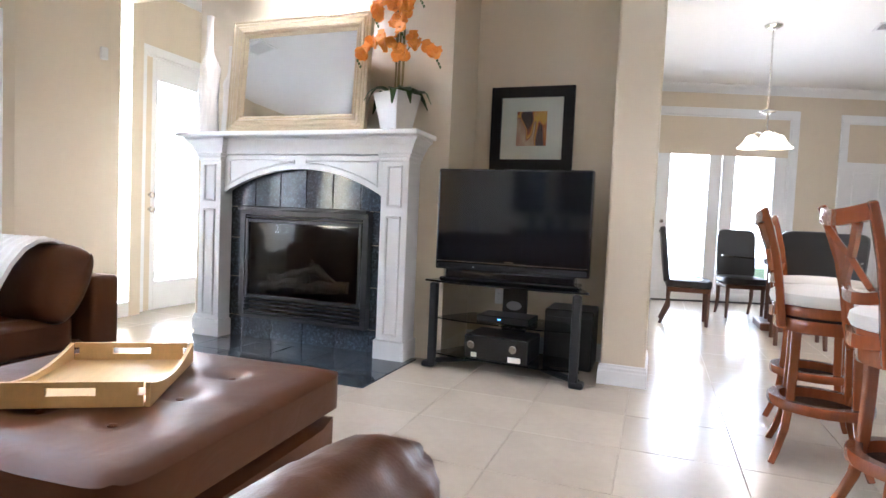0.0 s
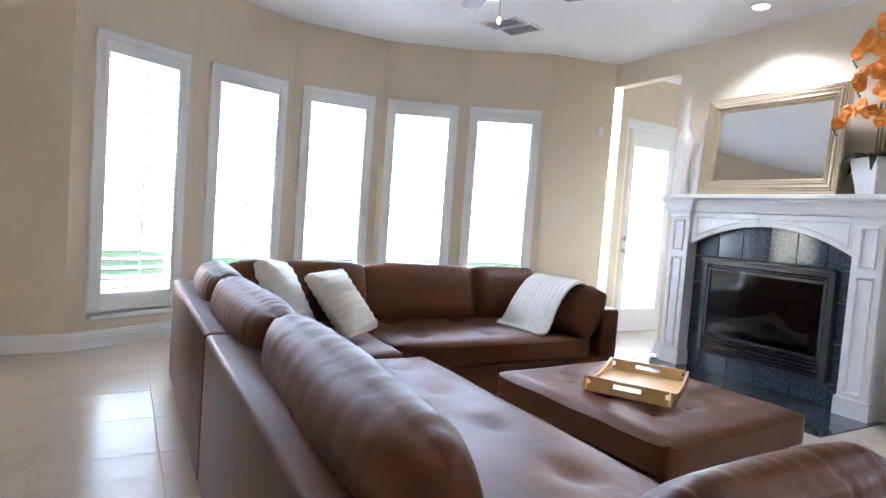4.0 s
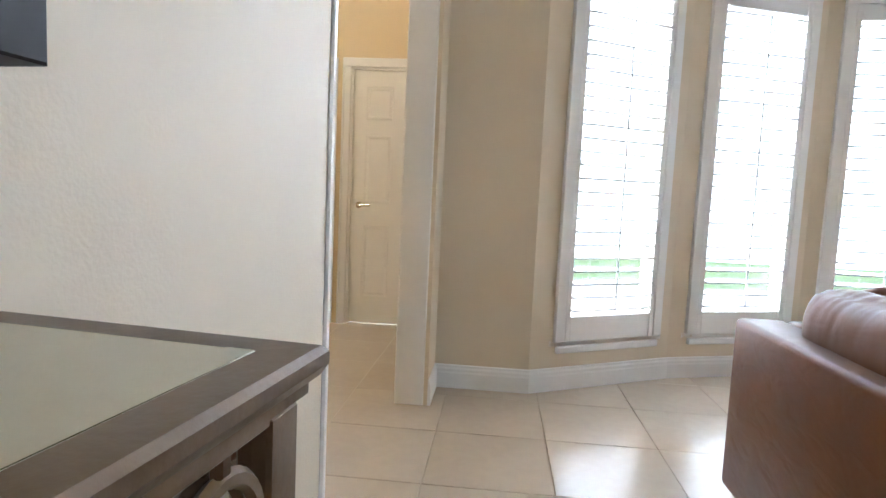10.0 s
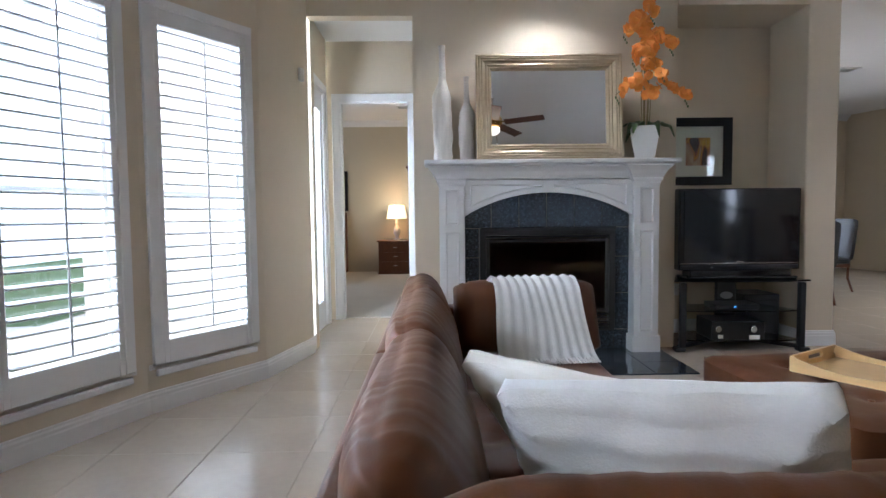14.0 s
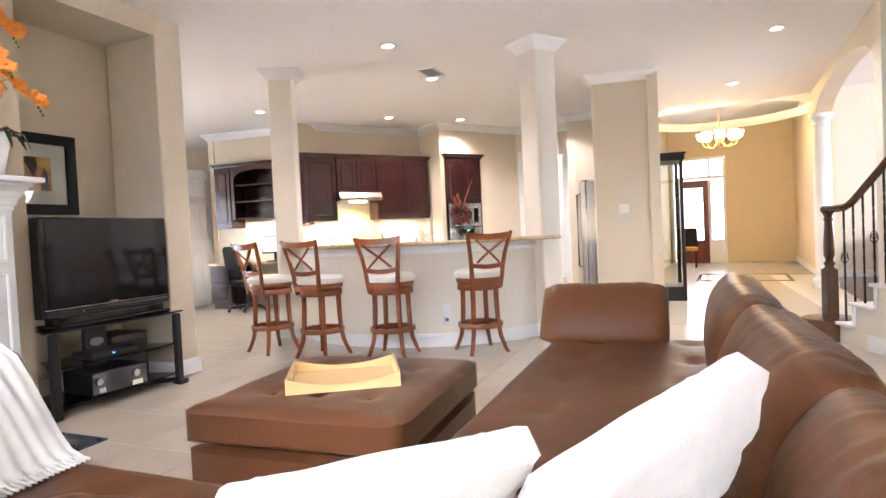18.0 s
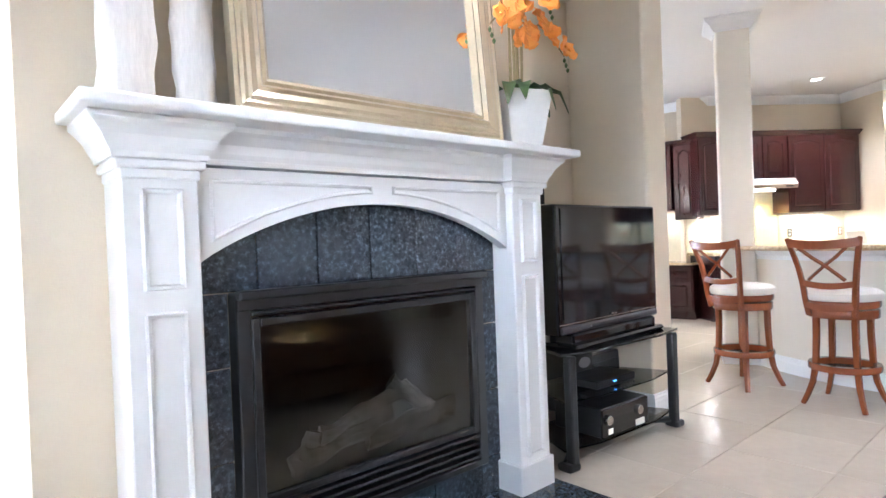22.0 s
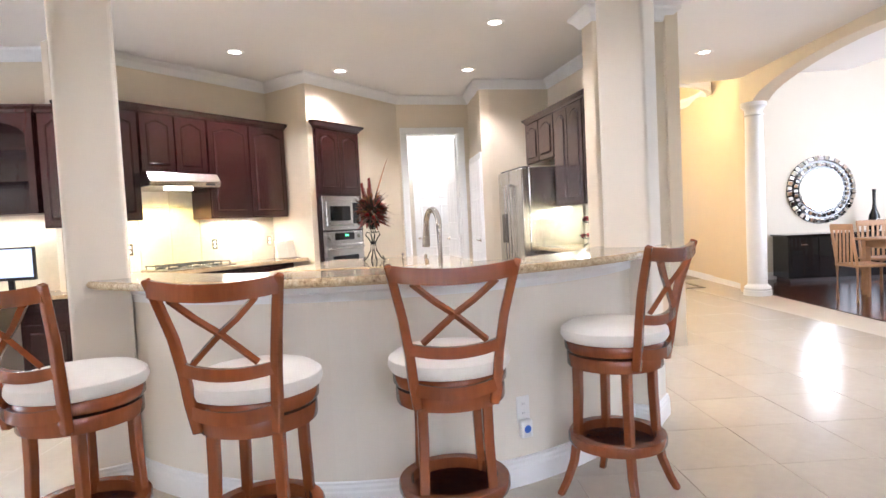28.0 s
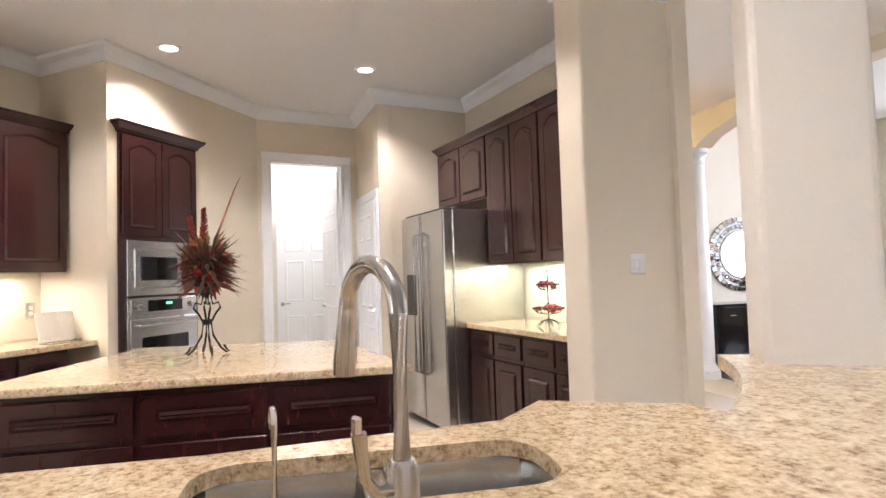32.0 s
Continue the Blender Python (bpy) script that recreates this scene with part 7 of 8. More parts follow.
def hutch():
    h = thing("desk_hutch", "dark cherry hutch with an arched open shelf", "hutch", on_desk(1.22), group="wall cabinets")
    W, D0, z0, z1 = 1.05, 0.36, 1.50, 2.40
    part("side", B((-W / 2 + 0.01, -D0 / 2, (z0 + z1) / 2, 0.02, D0, z1 - z0)), DARKWOOD, h)
    part("side", B((W / 2 - 0.01, -D0 / 2, (z0 + z1) / 2, 0.02, D0, z1 - z0)), DARKWOOD, h)
    part("back", B((0, -0.01, (z0 + z1) / 2, W, 0.02, z1 - z0)), DARKWOOD, h)
    for z in (z0 + 0.01, 1.80, 2.08, z1 - 0.01):
        part("shelf", B((0, -D0 / 2, z, W - 0.02, D0 - 0.02, 0.02)), DARKWOOD, h)
    n = 14
    pts = [(-W / 2, z1), (-W / 2, z0), (-W / 2 + 0.06, z0), (-W / 2 + 0.06, z1 - 0.20)]
    for i in range(1, n):
        u = -1 + 2 * i / n
        pts.append((u * (W / 2 - 0.06), z1 - 0.20 + 0.13 * math.sqrt(1 - u * u)))
    pts += [(W / 2 - 0.06, z1 - 0.20), (W / 2 - 0.06, z0), (W / 2, z0), (W / 2, z1)]
    bm = prism(pts, 0, 0.02)
    bmesh.ops.transform(bm, matrix=Matrix(((1, 0, 0, 0), (0, 0, -1, -D0), (0, 1, 0, 0), (0, 0, 0, 1))), verts=bm.verts)
    part("arched_frame", bm, DARKWOOD, h)
    part("cornice", sweep([(-W / 2, 0), (-W / 2, -D0 - 0.02), (W / 2, -D0 - 0.02), (W / 2, 0)][::-1], [(0, z1 - 0.01), (0.012, z1 - 0.01), (0.02, z1 + 0.015), (0.045, z1 + 0.04), (0.05, z1 + 0.055), (0, z1 + 0.055)]), DARKWOOD, h)


hutch()
upper_cabinet("narrow dark cherry cabinet beside the desk hutch", on_desk(0.52), 0.32, 0.36, 1.36, 2.40, 1)
upper_cabinet("narrow dark cherry cabinet beside the desk hutch", on_desk(1.93), 0.30, 0.36, 1.36, 2.40, 1)
base_cabinet("dark cherry desk pedestal with drawers", on_desk(0.55), 0.42, 0.58, 1, h=0.74, group="desk pedestals")
base_cabinet("dark cherry desk pedestal with drawers", on_desk(1.85), 0.44, 0.58, 1, h=0.74, group="desk pedestals")
q0, q1 = DESK1 + DD * 0.32, DESK1 + DD * 2.08
dnn = Vector((-1.0, -0.17)).normalized()
tagged(part("desk_counter", prism([tuple(v) for v in (q0, q1, q1 + dnn * 0.62, q0 + dnn * 0.62)], 0.742, 0.775, bevel=0.005), GRANITE), "gold granite desk top", "countertop")
backsplash("backsplash_desk", DESK1 + DD * 0.32, DD, None, 1.76, 0.78, 1.38, 0.30)
pp = DESK1 + DD * 1.2 + dnn * 0.18
area_lamp("under_cabinet_light", pose(pp.x, pp.y, 1.47, 0, 0, dang), 0.9, 0.05, 8, (1.0, 0.92, 0.74))


def monitor():
    p = DESK1 + DD * 1.42 + dnn * 0.30
    m = thing("computer_monitor", "flat computer monitor with a pale screen on the desk", "monitor", pose(p.x, p.y, 0.776, 0, 0, dang))
    part("foot", B((0, 0, 0.008, 0.22, 0.16, 0.014), bevel=0.005), BLACK, m)
    part("neck", B((0, 0.03, 0.09, 0.05, 0.03, 0.15), bevel=0.004), BLACK, m)
    part("bezel", B((0, 0.0, 0.28, 0.46, 0.03, 0.30), bevel=0.005), BLACK, m)
    part("screen", B((0, -0.016, 0.285, 0.42, 0.004, 0.255)), GLOW_SCREEN, m)


GLOW_SCREEN = glow("screen_glow", (0.55, 0.68, 0.85), 0.5)
monitor()


def office_chair():
    p = DESK1 + DD * 1.16 + dnn * 0.75
    o = thing("office_chair", "black mesh office swivel chair at the desk", "office chair", pose(p.x, p.y, 0, 0, 0, dang + 150))
    for k in range(5):
        a = 2 * math.pi * k / 5
        part("base_leg", tube([(0, 0, 0.10), (0.28 * math.cos(a), 0.28 * math.sin(a), 0.065)], [0.026, 0.016], 6), BLACK, o)
        part("castor", lathe([(0.028, -0.012), (0.028, 0.012)], 14, m=Matrix.Translation((0.29 * math.cos(a), 0.29 * math.sin(a), 0.029)) @ Matrix.Rotation(radians(90), 4, "X")), BLACK, o)
    part("gas_lift", tube([(0, 0, 0.08), (0, 0, 0.42)], 0.025, 12), BLACKMETAL, o)
    part("seat", cushion(0.50, 0.48, 0.09, k=4, edge=0.3, n=8), BLACK, o, smooth=True).matrix_basis = pose(0, 0, 0.46)
    part("backrest", cushion(0.46, 0.48, 0.05, k=4, edge=0.3, n=8), BLACK, o, smooth=True).matrix_basis = pose(0, 0.24, 0.82, 82, 0, 0)
    part("back_stem", tube([(0, 0.12, 0.43), (0, 0.27, 0.46), (0, 0.28, 0.70)], 0.02, 8), BLACK, o)
    for sx in (-1, 1):
        part("armrest", tube([(sx * 0.24, 0.10, 0.46), (sx * 0.28, 0.08, 0.64), (sx * 0.28, -0.14, 0.66)], 0.018, 8), BLACK, o)


office_chair()
panel_door("hall_door", pose(4.62, 8.70, 0.01, 0, 0, -5), 0.74, 2.42, "open white panelled door beside the desk")
turn_wing(made)


# ---- breakfast room ----
crown([tuple(BR1), tuple(BR0), (1.1, 4.95)])
baseboard([tuple(BR1), tuple(BR0), (1.1, 4.95)])
bang = math.degrees(math.atan2(brd.y, brd.x))


def on_br(s, z=0.0):
    p = BR0 + brd * s
    return pose(p.x, p.y, z, 0, 0, bang)


bnorm = Vector((brd.y, -brd.x))
door_casing(tuple(BR0 + brd * 0.45), tuple(BR0 + brd * 2.30), 2.62, tuple(bnorm), w=0.11)
for k, s in enumerate((0.47, 1.38)):
    d = thing("french_door_%d" % (k + 1), "white french door with a full glass pane", "door", on_br(s) @ pose(0, 0.03, 0), kind="structure")
    W, Hd = 0.90, 2.58
    part("leaf", B((0.08, 0, Hd / 2, 0.16, 0.045, Hd), (W - 0.08, 0, Hd / 2, 0.16, 0.045, Hd), (W / 2, 0, Hd - 0.10, W - 0.32, 0.045, 0.20), (W / 2, 0, 0.15, W - 0.32, 0.045, 0.30), bevel=0.004), TRIM, d)
    part("glazing_bead", B((0.165, -0.004, 1.34, 0.02, 0.05, 2.09), (W - 0.165, -0.004, 1.34, 0.02, 0.05, 2.09), (W / 2, -0.004, 2.37, W - 0.33, 0.05, 0.02), (W / 2, -0.004, 0.31, W - 0.33, 0.05, 0.02)), TRIM, d)
    g = part("pane", B((W / 2, 0, 1.34, W - 0.32, 0.006, 2.08)), GLASS, d)
    g.visible_shadow = False
    if k == 0:
        for z in (0.98, 1.12):
            part("knob", lathe([(0.012, 0), (0.012, 0.03), (0.028, 0.04), (0.026, 0.06)], 16, m=Matrix.Translation((0.08, -0.02, z)) @ Matrix.Rotation(radians(90), 4, "X")), NICKEL, d)
    part("threshold", B((W / 2, -0.02, 0.012, W, 0.09, 0.024)), BLACKMETAL, d)
pp = BR0 + brd * 1.38 - bnorm * 0.35
area_lamp("door_daylight", look((pp.x, pp.y, 1.4), (pp.x + bnorm.x, pp.y + bnorm.y, 1.2)), 1.6, 2.2, 125, (0.93, 0.97, 1.0))
door_casing(tuple(BR0 + brd * 3.1), tuple(BR0 + brd * 4.0), 2.60, tuple(bnorm), w=0.11)
panel_door("garage_door", on_br(3.11, 0.01) @ pose(0, 0.04, 0), 0.88, 2.58, "closed white panelled door of the breakfast room")


def pendant():
    p = thing("pendant_light", "nickel pendant light with white glass bell shades", "pendant lamp", pose(2.19, 7.08, H, 0, 0, 10))
    part("canopy", lathe([(0.085, 0), (0.085, -0.008), (0.05, -0.03), (0.02, -0.04)], 8), NICKEL, p)
    bm = bmesh.new()
    for k in range(26):
        z = -0.04 - k * 0.030
        pts = [(0.011 * math.cos(2 * math.pi * i / 8) * (1 if k % 2 else 0.25), 0.011 * math.cos(2 * math.pi * i / 8) * (0.25 if k % 2 else 1), z - 0.015 + 0.019 * math.sin(2 * math.pi * i / 8)) for i in range(9)]
        tube(pts, 0.0028, 5, bm, caps=False)
    ch = part("chain", bm, NICKEL, p)
    part("top_plate", lathe([(0.07, -0.83), (0.075, -0.845), (0.03, -0.86)], 16), NICKEL, p)
    part("stem", tube([(0, 0, -0.83), (0, 0, -1.10)], 0.012, 10), NICKEL, p)
    for k in range(3):
        a = 2 * math.pi * k / 3 + 0.3
        c, s = math.cos(a), math.sin(a)
        part("arm", tube([(0, 0, -1.07), (0.08 * c, 0.08 * s, -1.03), (0.14 * c, 0.14 * s, -1.06)], 0.008, 8), NICKEL, p)
        part("shade", lathe([(0.025, -1.06), (0.05, -1.08), (0.075, -1.13), (0.12, -1.18), (0.135, -1.19), (0.118, -1.178), (0.07, -1.125), (0.02, -1.075)], 20, m=Matrix.Translation((0.14 * c, 0.14 * s, 0))), GLOW_SHADE, p, smooth=True)


pendant()
point_lamp("pendant_bulb", (2.24, 6.76, 1.78), 14, (1.0, 0.9, 0.75))


def breakfast_table():
    t = thing("breakfast_table", "round glass-topped table on a dark wood pedestal", "table", pose(2.55, 7.55, 0))
    part("glass_top", lathe([(0.64, 0.745), (0.645, 0.75), (0.64, 0.757), (0.01, 0.757)], 48), SMOKED, t)
    for k in range(4):
        a = 90 * k + 45
        part("pedestal_post", B((0.16 * math.cos(radians(a)), 0.16 * math.sin(radians(a)), 0.37, 0.09, 0.09, 0.74, a), bevel=0.006), BROWNWOOD, t)
    part("pedestal_base", B((0, 0, 0.04, 0.52, 0.52, 0.08), bevel=0.01), BROWNWOOD, t)
    part("pedestal_head", B((0, 0, 0.70, 0.40, 0.40, 0.06), bevel=0.01), BROWNWOOD, t)
    b = part("fruit_bowl", lathe([(0.05, 0.0), (0.06, 0.01), (0.12, 0.06), (0.13, 0.08), (0.12, 0.078), (0.05, 0.02)], 24), REDFRUIT, smooth=True)
    b.matrix_basis = pose(2.55, 7.55, 0.758)
    tagged(b, "small dark red bowl on the glass table", "bowl")


breakfast_table()


def dining_chair():
    c = thing("dining_chair", "black leather parsons chair with brown wooden legs", "chair", pose(1.58, 7.35, 0), group="breakfast chairs")
    # faces local +x
    part("seat", cushion(0.46, 0.46, 0.10, k=7, edge=0.2, n=8), LEATHER_D, c, smooth=True).matrix_basis = pose(0, 0, 0.44)
    part("seat_frame", B((0, 0, 0.375, 0.42, 0.43, 0.05), bevel=0.006), BROWNWOOD, c)
    part("backrest", cushion(0.60, 0.44, 0.075, k=7, edge=0.15, n=8), LEATHER_D, c, smooth=True).matrix_basis = pose(-0.255, 0, 0.74, 0, 83, 0) @ pose(0, 0, 0, 0, 0, 0)
    for x, y in ((0.19, 0.19), (0.19, -0.19), (-0.19, 0.19), (-0.19, -0.19)):
        k = 0.05 if x < 0 else 0.0
        part("leg", tube([(x, y, 0.40), (x, y, 0.2), (x - k * 1.6, y, 0.0)], [0.024, 0.021, 0.017], 4), BROWNWOOD, c)
    return c


ch = dining_chair()
copy_thing(ch, pose(2.2, 8.25, 0, 0, 0, -80))
copy_thing(ch, pose(2.5, 6.7, 0, 0, 0, 85))
copy_thing(ch, pose(3.45, 7.75, 0, 0, 0, 185))
copy_thing(ch, pose(3.15, 8.3, 0, 0, 0, 230))


# ---- nook and bedroom ----
pdn = thing("patio_door", "white patio door with a full glass pane and blinds", "door", pose(-3.385, 4.72, 0, 0, 0, 90))
W, Hd = 0.90, 2.42
part("leaf", B((0.075, 0, Hd / 2, 0.15, 0.045, Hd), (W - 0.075, 0, Hd / 2, 0.15, 0.045, Hd), (W / 2, 0, Hd - 0.09, W - 0.3, 0.045, 0.18), (W / 2, 0, 0.13, W - 0.3, 0.045, 0.26), bevel=0.004), TRIM, pdn)
g = part("pane", B((W / 2, 0, 1.25, W - 0.3, 0.006, 1.98)), GLASS, pdn)
g.visible_shadow = False
part("glazing_bead", B((0.155, 0, 1.25, 0.02, 0.055, 1.98), (W - 0.155, 0, 1.25, 0.02, 0.055, 1.98), (W / 2, 0, 2.23, W - 0.32, 0.055, 0.02), (W / 2, 0, 0.27, W - 0.32, 0.055, 0.02)), TRIM, pdn)
bm = bmesh.new()
for k in range(60):
    B_ = bmesh.ops.create_cube(bm, size=1.0, matrix=Matrix.Translation((W / 2, 0.016, 0.30 + k * 0.032)) @ Matrix.Rotation(radians(12), 4, "X") @ Matrix.Diagonal((W - 0.34, 0.016, 0.001, 1)))
part("blind", bm, TRIM, pdn)
for z in (0.98, 1.12):
    part("knob", lathe([(0.012, 0), (0.012, 0.03), (0.028, 0.04), (0.026, 0.06)], 16, m=Matrix.Translation((0.08, -0.02, z)) @ Matrix.Rotation(radians(90), 4, "X")), NICKEL, pdn)
door_casing((-3.36, 5.66), (-3.36, 4.74), 2.44, (1, 0))
area_lamp("patio_daylight", look((-3.75, 5.17, 1.35), (-2.0, 5.1, 1.2)), 0.85, 2.1, 65, (0.93, 0.97, 1.0))
door_casing((-2.47, 5.93), (-3.23, 5.93), 2.40, (0, -1))
baseboard([(-3.36, 4.72), (-3.36, 4.49), (-3.24, 4.49), (-3.24, 4.37)][::-1])
wall("wall_bedroom_inner", (-3.48, 6.06), (-3.36, 6.06), material=WALL_G)


def armoire():
    a = thing("armoire", "tall brown wooden armoire with a cornice", "armoire", pose(-2.53, 8.65, 0, 0, 0, -90))
    part("body", B((0, 0.30, 0.93, 1.05, 0.60, 1.70), bevel=0.006), BROWNWOOD, a)
    part("cornice", B((0, 0.29, 1.82, 1.13, 0.68, 0.05), (0, 0.29, 1.86, 1.19, 0.74, 0.04), bevel=0.01), BROWNWOOD, a)
    part("plinth", B((0, 0.29, 0.06, 1.10, 0.66, 0.12), bevel=0.01), BROWNWOOD, a)
    for s in (-1, 1):
        d = part("door", B((s * 0.26, -0.012, 1.15, 0.50, 0.022, 1.20), bevel=0.004), BROWNWOOD, a)
        part("knob", lathe([(0.006, 0), (0.014, 0.018), (0.010, 0.026)], 12, m=Matrix.Translation((s * 0.04, -0.024, 1.1)) @ Matrix.Rotation(radians(90), 4, "X")), NICKEL, d)
    part("drawer", B((0, -0.012, 0.33, 1.02, 0.022, 0.36), bevel=0.004), BROWNWOOD, a)


armoire()


def nightstand():
    n = thing("nightstand", "brown wooden nightstand with drawers", "nightstand", pose(-2.96, 10.95, 0))
    part("body", B((0, 0, 0.34, 0.66, 0.42, 0.60), bevel=0.006), BROWNWOOD, n)
    part("top", B((0, -0.01, 0.655, 0.72, 0.47, 0.03), bevel=0.008), BROWNWOOD, n)
    part("plinth", B((0, 0, 0.025, 0.68, 0.44, 0.05)), BROWNWOOD, n)
    for z in (0.18, 0.36, 0.53):
        d = part("drawer", B((0, -0.215, z, 0.58, 0.02, 0.15), bevel=0.004), BROWNWOOD, n)
        part("pull", tube([(-0.05, -0.226, z), (-0.04, -0.245, z), (0.04, -0.245, z), (0.05, -0.226, z)], 0.005, 6), NICKEL, d)
    l = thing("table_lamp", "table lamp with a cream shade, switched on", "lamp", pose(-2.94, 10.95, 0.672))
    part("base", lathe([(0.07, 0), (0.07, 0.02), (0.03, 0.03), (0.035, 0.07), (0.07, 0.14), (0.06, 0.22), (0.02, 0.30), (0.035, 0.34), (0.015, 0.40), (0.008, 0.48)], 20), CERAMIC_W, l, smooth=True)
    part("shade", lathe([(0.20, 0.42), (0.155, 0.68), (0.15, 0.68), (0.195, 0.42)], 28), GLOW_LAMP, l, smooth=True)


GLOW_LAMP = glow("lampshade_glow", (1.0, 0.78, 0.45), 2.2)
nightstand()
point_lamp("bedside_bulb", (-2.94, 10.72, 1.45), 22, (1.0, 0.75, 0.45))
area_lamp("bedroom_daylight", look((-5.9, 8.6, 1.6), (-3, 8.8, 1.0)), 1.6, 1.6, 50, (0.95, 0.97, 1.0))
crown([(-1.4, 6.1), (-1.4, 11.3), (-6.0, 11.3), (-6.0, 6.1)])


def bed():
    b = thing("bed", "dark wooden bed with pale pillows and a patterned cover", "bed", pose(-4.75, 9.9, 0))
    part("headboard", B((0, 1.28, 0.62, 1.6, 0.09, 1.20), bevel=0.02, seg=2), BROWNWOOD, b)
    part("frame", B((0, 0.3, 0.22, 1.58, 2.0, 0.30), bevel=0.02), BROWNWOOD, b)
    part("mattress", cushion(1.54, 1.95, 0.32, k=12, edge=0.1, n=8), FABRIC_W, b, smooth=True).matrix_basis = pose(0, 0.3, 0.5)
    for x in (-0.4, 0.4):
        part("pillow", cushion(0.66, 0.46, 0.18, k=6, edge=0.6, n=8), FABRIC_W, b, smooth=True).matrix_basis = pose(x, 1.0, 0.78, 60, 0, 0)


bed()
framed_picture("framed_picture", "blue seascape print in a dark frame on the bedroom wall", pose(-4.25, 11.29, 1.25), 0.62, 0.8, 0.06, PAPER, 0.42, 0.56, art_mat("seascape_art", [(0.10, 0.13, 0.25), (0.25, 0.28, 0.45), (0.55, 0.52, 0.55), (0.20, 0.22, 0.38)], 8.0))
ceiling_vent((-2.65, 9.8, H), 0)

# ---- rear hall and study seen through the opening ----
door_casing((-4.85, -1.40), (-4.85, -2.16), 2.05, (1, 0), w=0.07)
panel_door("hall_closet_door", pose(-4.90, -1.41, 0.01, 0, 0, -90), 0.74, 2.03, "closed white panelled door in the hall")
door_casing((-4.85, -2.34), (-4.85, -3.28), 2.05, (1, 0), w=0.07)
# warm point light added to brighten the hall, without a fixture
point_lamp("hall_lamp", (-3.2, -2.8, 2.8), 38, (1.0, 0.78, 0.50), 0.12)
tagged(part("area_rug", prism([(-6.2, -4.9), (-5.0, -4.9), (-5.0, -2.4), (-6.2, -2.4)], 0.0, 0.012), CARPET), "pale rug on the study floor", "rug")
dr = thing("study_dresser", "low brown wooden dresser in the study", "dresser", pose(-5.75, -2.72, 0, 0, 0, 0))
part("body", B((0, 0, 0.40, 0.45, 0.5, 0.76), bevel=0.006), BROWNWOOD, dr)
part("top", B((0, 0, 0.79, 0.50, 0.55, 0.03), bevel=0.006), BROWNWOOD, dr)
for z in (0.2, 0.42, 0.63):
    part("drawer", B((0.232, 0, z, 0.02, 0.44, 0.18), bevel=0.004), BROWNWOOD, dr)
ls = thing("leather_sofa", "tan leather sofa in the study", "sofa", pose(-5.75, -3.75, 0, 0, 0, 90))
part("seat", cushion(1.4, 0.75, 0.36, k=8, edge=0.1, n=10, tufts=[(-0.4, 0), (0, 0), (0.4, 0)]), LEATHER, ls, smooth=True).matrix_basis = pose(0, 0, 0.28)
part("back", cushion(1.4, 0.5, 0.22, k=6, edge=0.3, n=12, tufts=[(-0.4, 0), (0, 0), (0.4, 0)]), LEATHER, ls, smooth=True).matrix_basis = pose(0, 0.32, 0.6, 100, 0, 0)
part("base", B((0, 0, 0.06, 1.3, 0.7, 0.12)), BLACKWOOD, ls)
ceiling_fan((-5.75, -2.95, H), 35)
sw = thing("window_6", "white shuttered window of the study", "window", pose(-6.4, -2.70, 0, 0, 0, -90), kind="structure")
part("casing", B((-0.38, 0.012, 1.40, 0.07, 0.03, 1.84), (0.38, 0.012, 1.40, 0.07, 0.03, 1.84), (0, 0.012, 2.285, 0.83, 0.03, 0.07), (0, 0.02, 0.52, 0.87, 0.06, 0.04)), TRIM, sw)
for k in range(20):
    part("louvre", B((0, 0, 0, 0.68, 0.07, 0.010)), TRIM, sw).matrix_basis = pose(0, -0.03, 0.62 + k * 0.083, 12, 0, 0)
area_lamp("study_daylight", look((-6.75, -2.70, 1.4), (-5, -2.70, 1.3)), 0.7, 1.7, 14, (0.93, 0.97, 1.0))

# ---- dining room ----
made = set(bpy.data.objects)
col = thing("column", "round white painted column with moulded cap and base", "column", pose(8.20, -1.10, 0), kind="structure")
part("shaft", lathe([(0.125, 0.16), (0.128, 0.9), (0.122, 1.8), (0.112, 2.50)], 32), TRIM, col, smooth=True)
part("base", lathe([(0.18, 0.0), (0.18, 0.07), (0.165, 0.075), (0.175, 0.10), (0.165, 0.125), (0.14, 0.14), (0.128, 0.165)], 32), TRIM, col, smooth=True)
part("capital", lathe([(0.112, 2.48), (0.125, 2.50), (0.112, 2.53), (0.118, 2.57), (0.15, 2.61), (0.165, 2.62), (0.165, 2.67)], 32), TRIM, col, smooth=True)
tagged(part("wall_column_end", B((8.47, -1.16, H / 2, 0.24, 0.24, H), bevel=0.02, seg=2), WALL_Y), "plastered wall end behind the column", "wall", kind="structure")
pts = [(8.38, 3.55), (8.38, 2.67), (8.02, 2.67)]
for i in range(1, 20):
    u = i / 20
    pts.append((8.02 - 3.7 * u, 2.67 + 0.26 * math.sin(math.pi * min(1, u * 1.0)) ** 0.6))
pts += [(4.32, 2.67), (3.9, 2.67), (3.9, 3.55)]
bm = prism(pts, 0, 0.22)
bmesh.ops.transform(bm, matrix=Matrix(((1, 0, 0, 0), (0, 0, -1, -1.0), (0, 1, 0, 0), (0, 0, 0, 1))), verts=bm.verts)
tagged(part("wall_dining_arch", bm, WALL), "plastered arched header over the dining room opening", "wall", kind="structure")
tagged(part("wall_dining_jamb", B((4.05, -1.11, 1.35, 0.3, 0.22, 2.7)), WALL_D), "plastered jamb of the dining arch", "wall", kind="structure")
baseboard([(9.78, -5.4), (9.78, -1.3)])


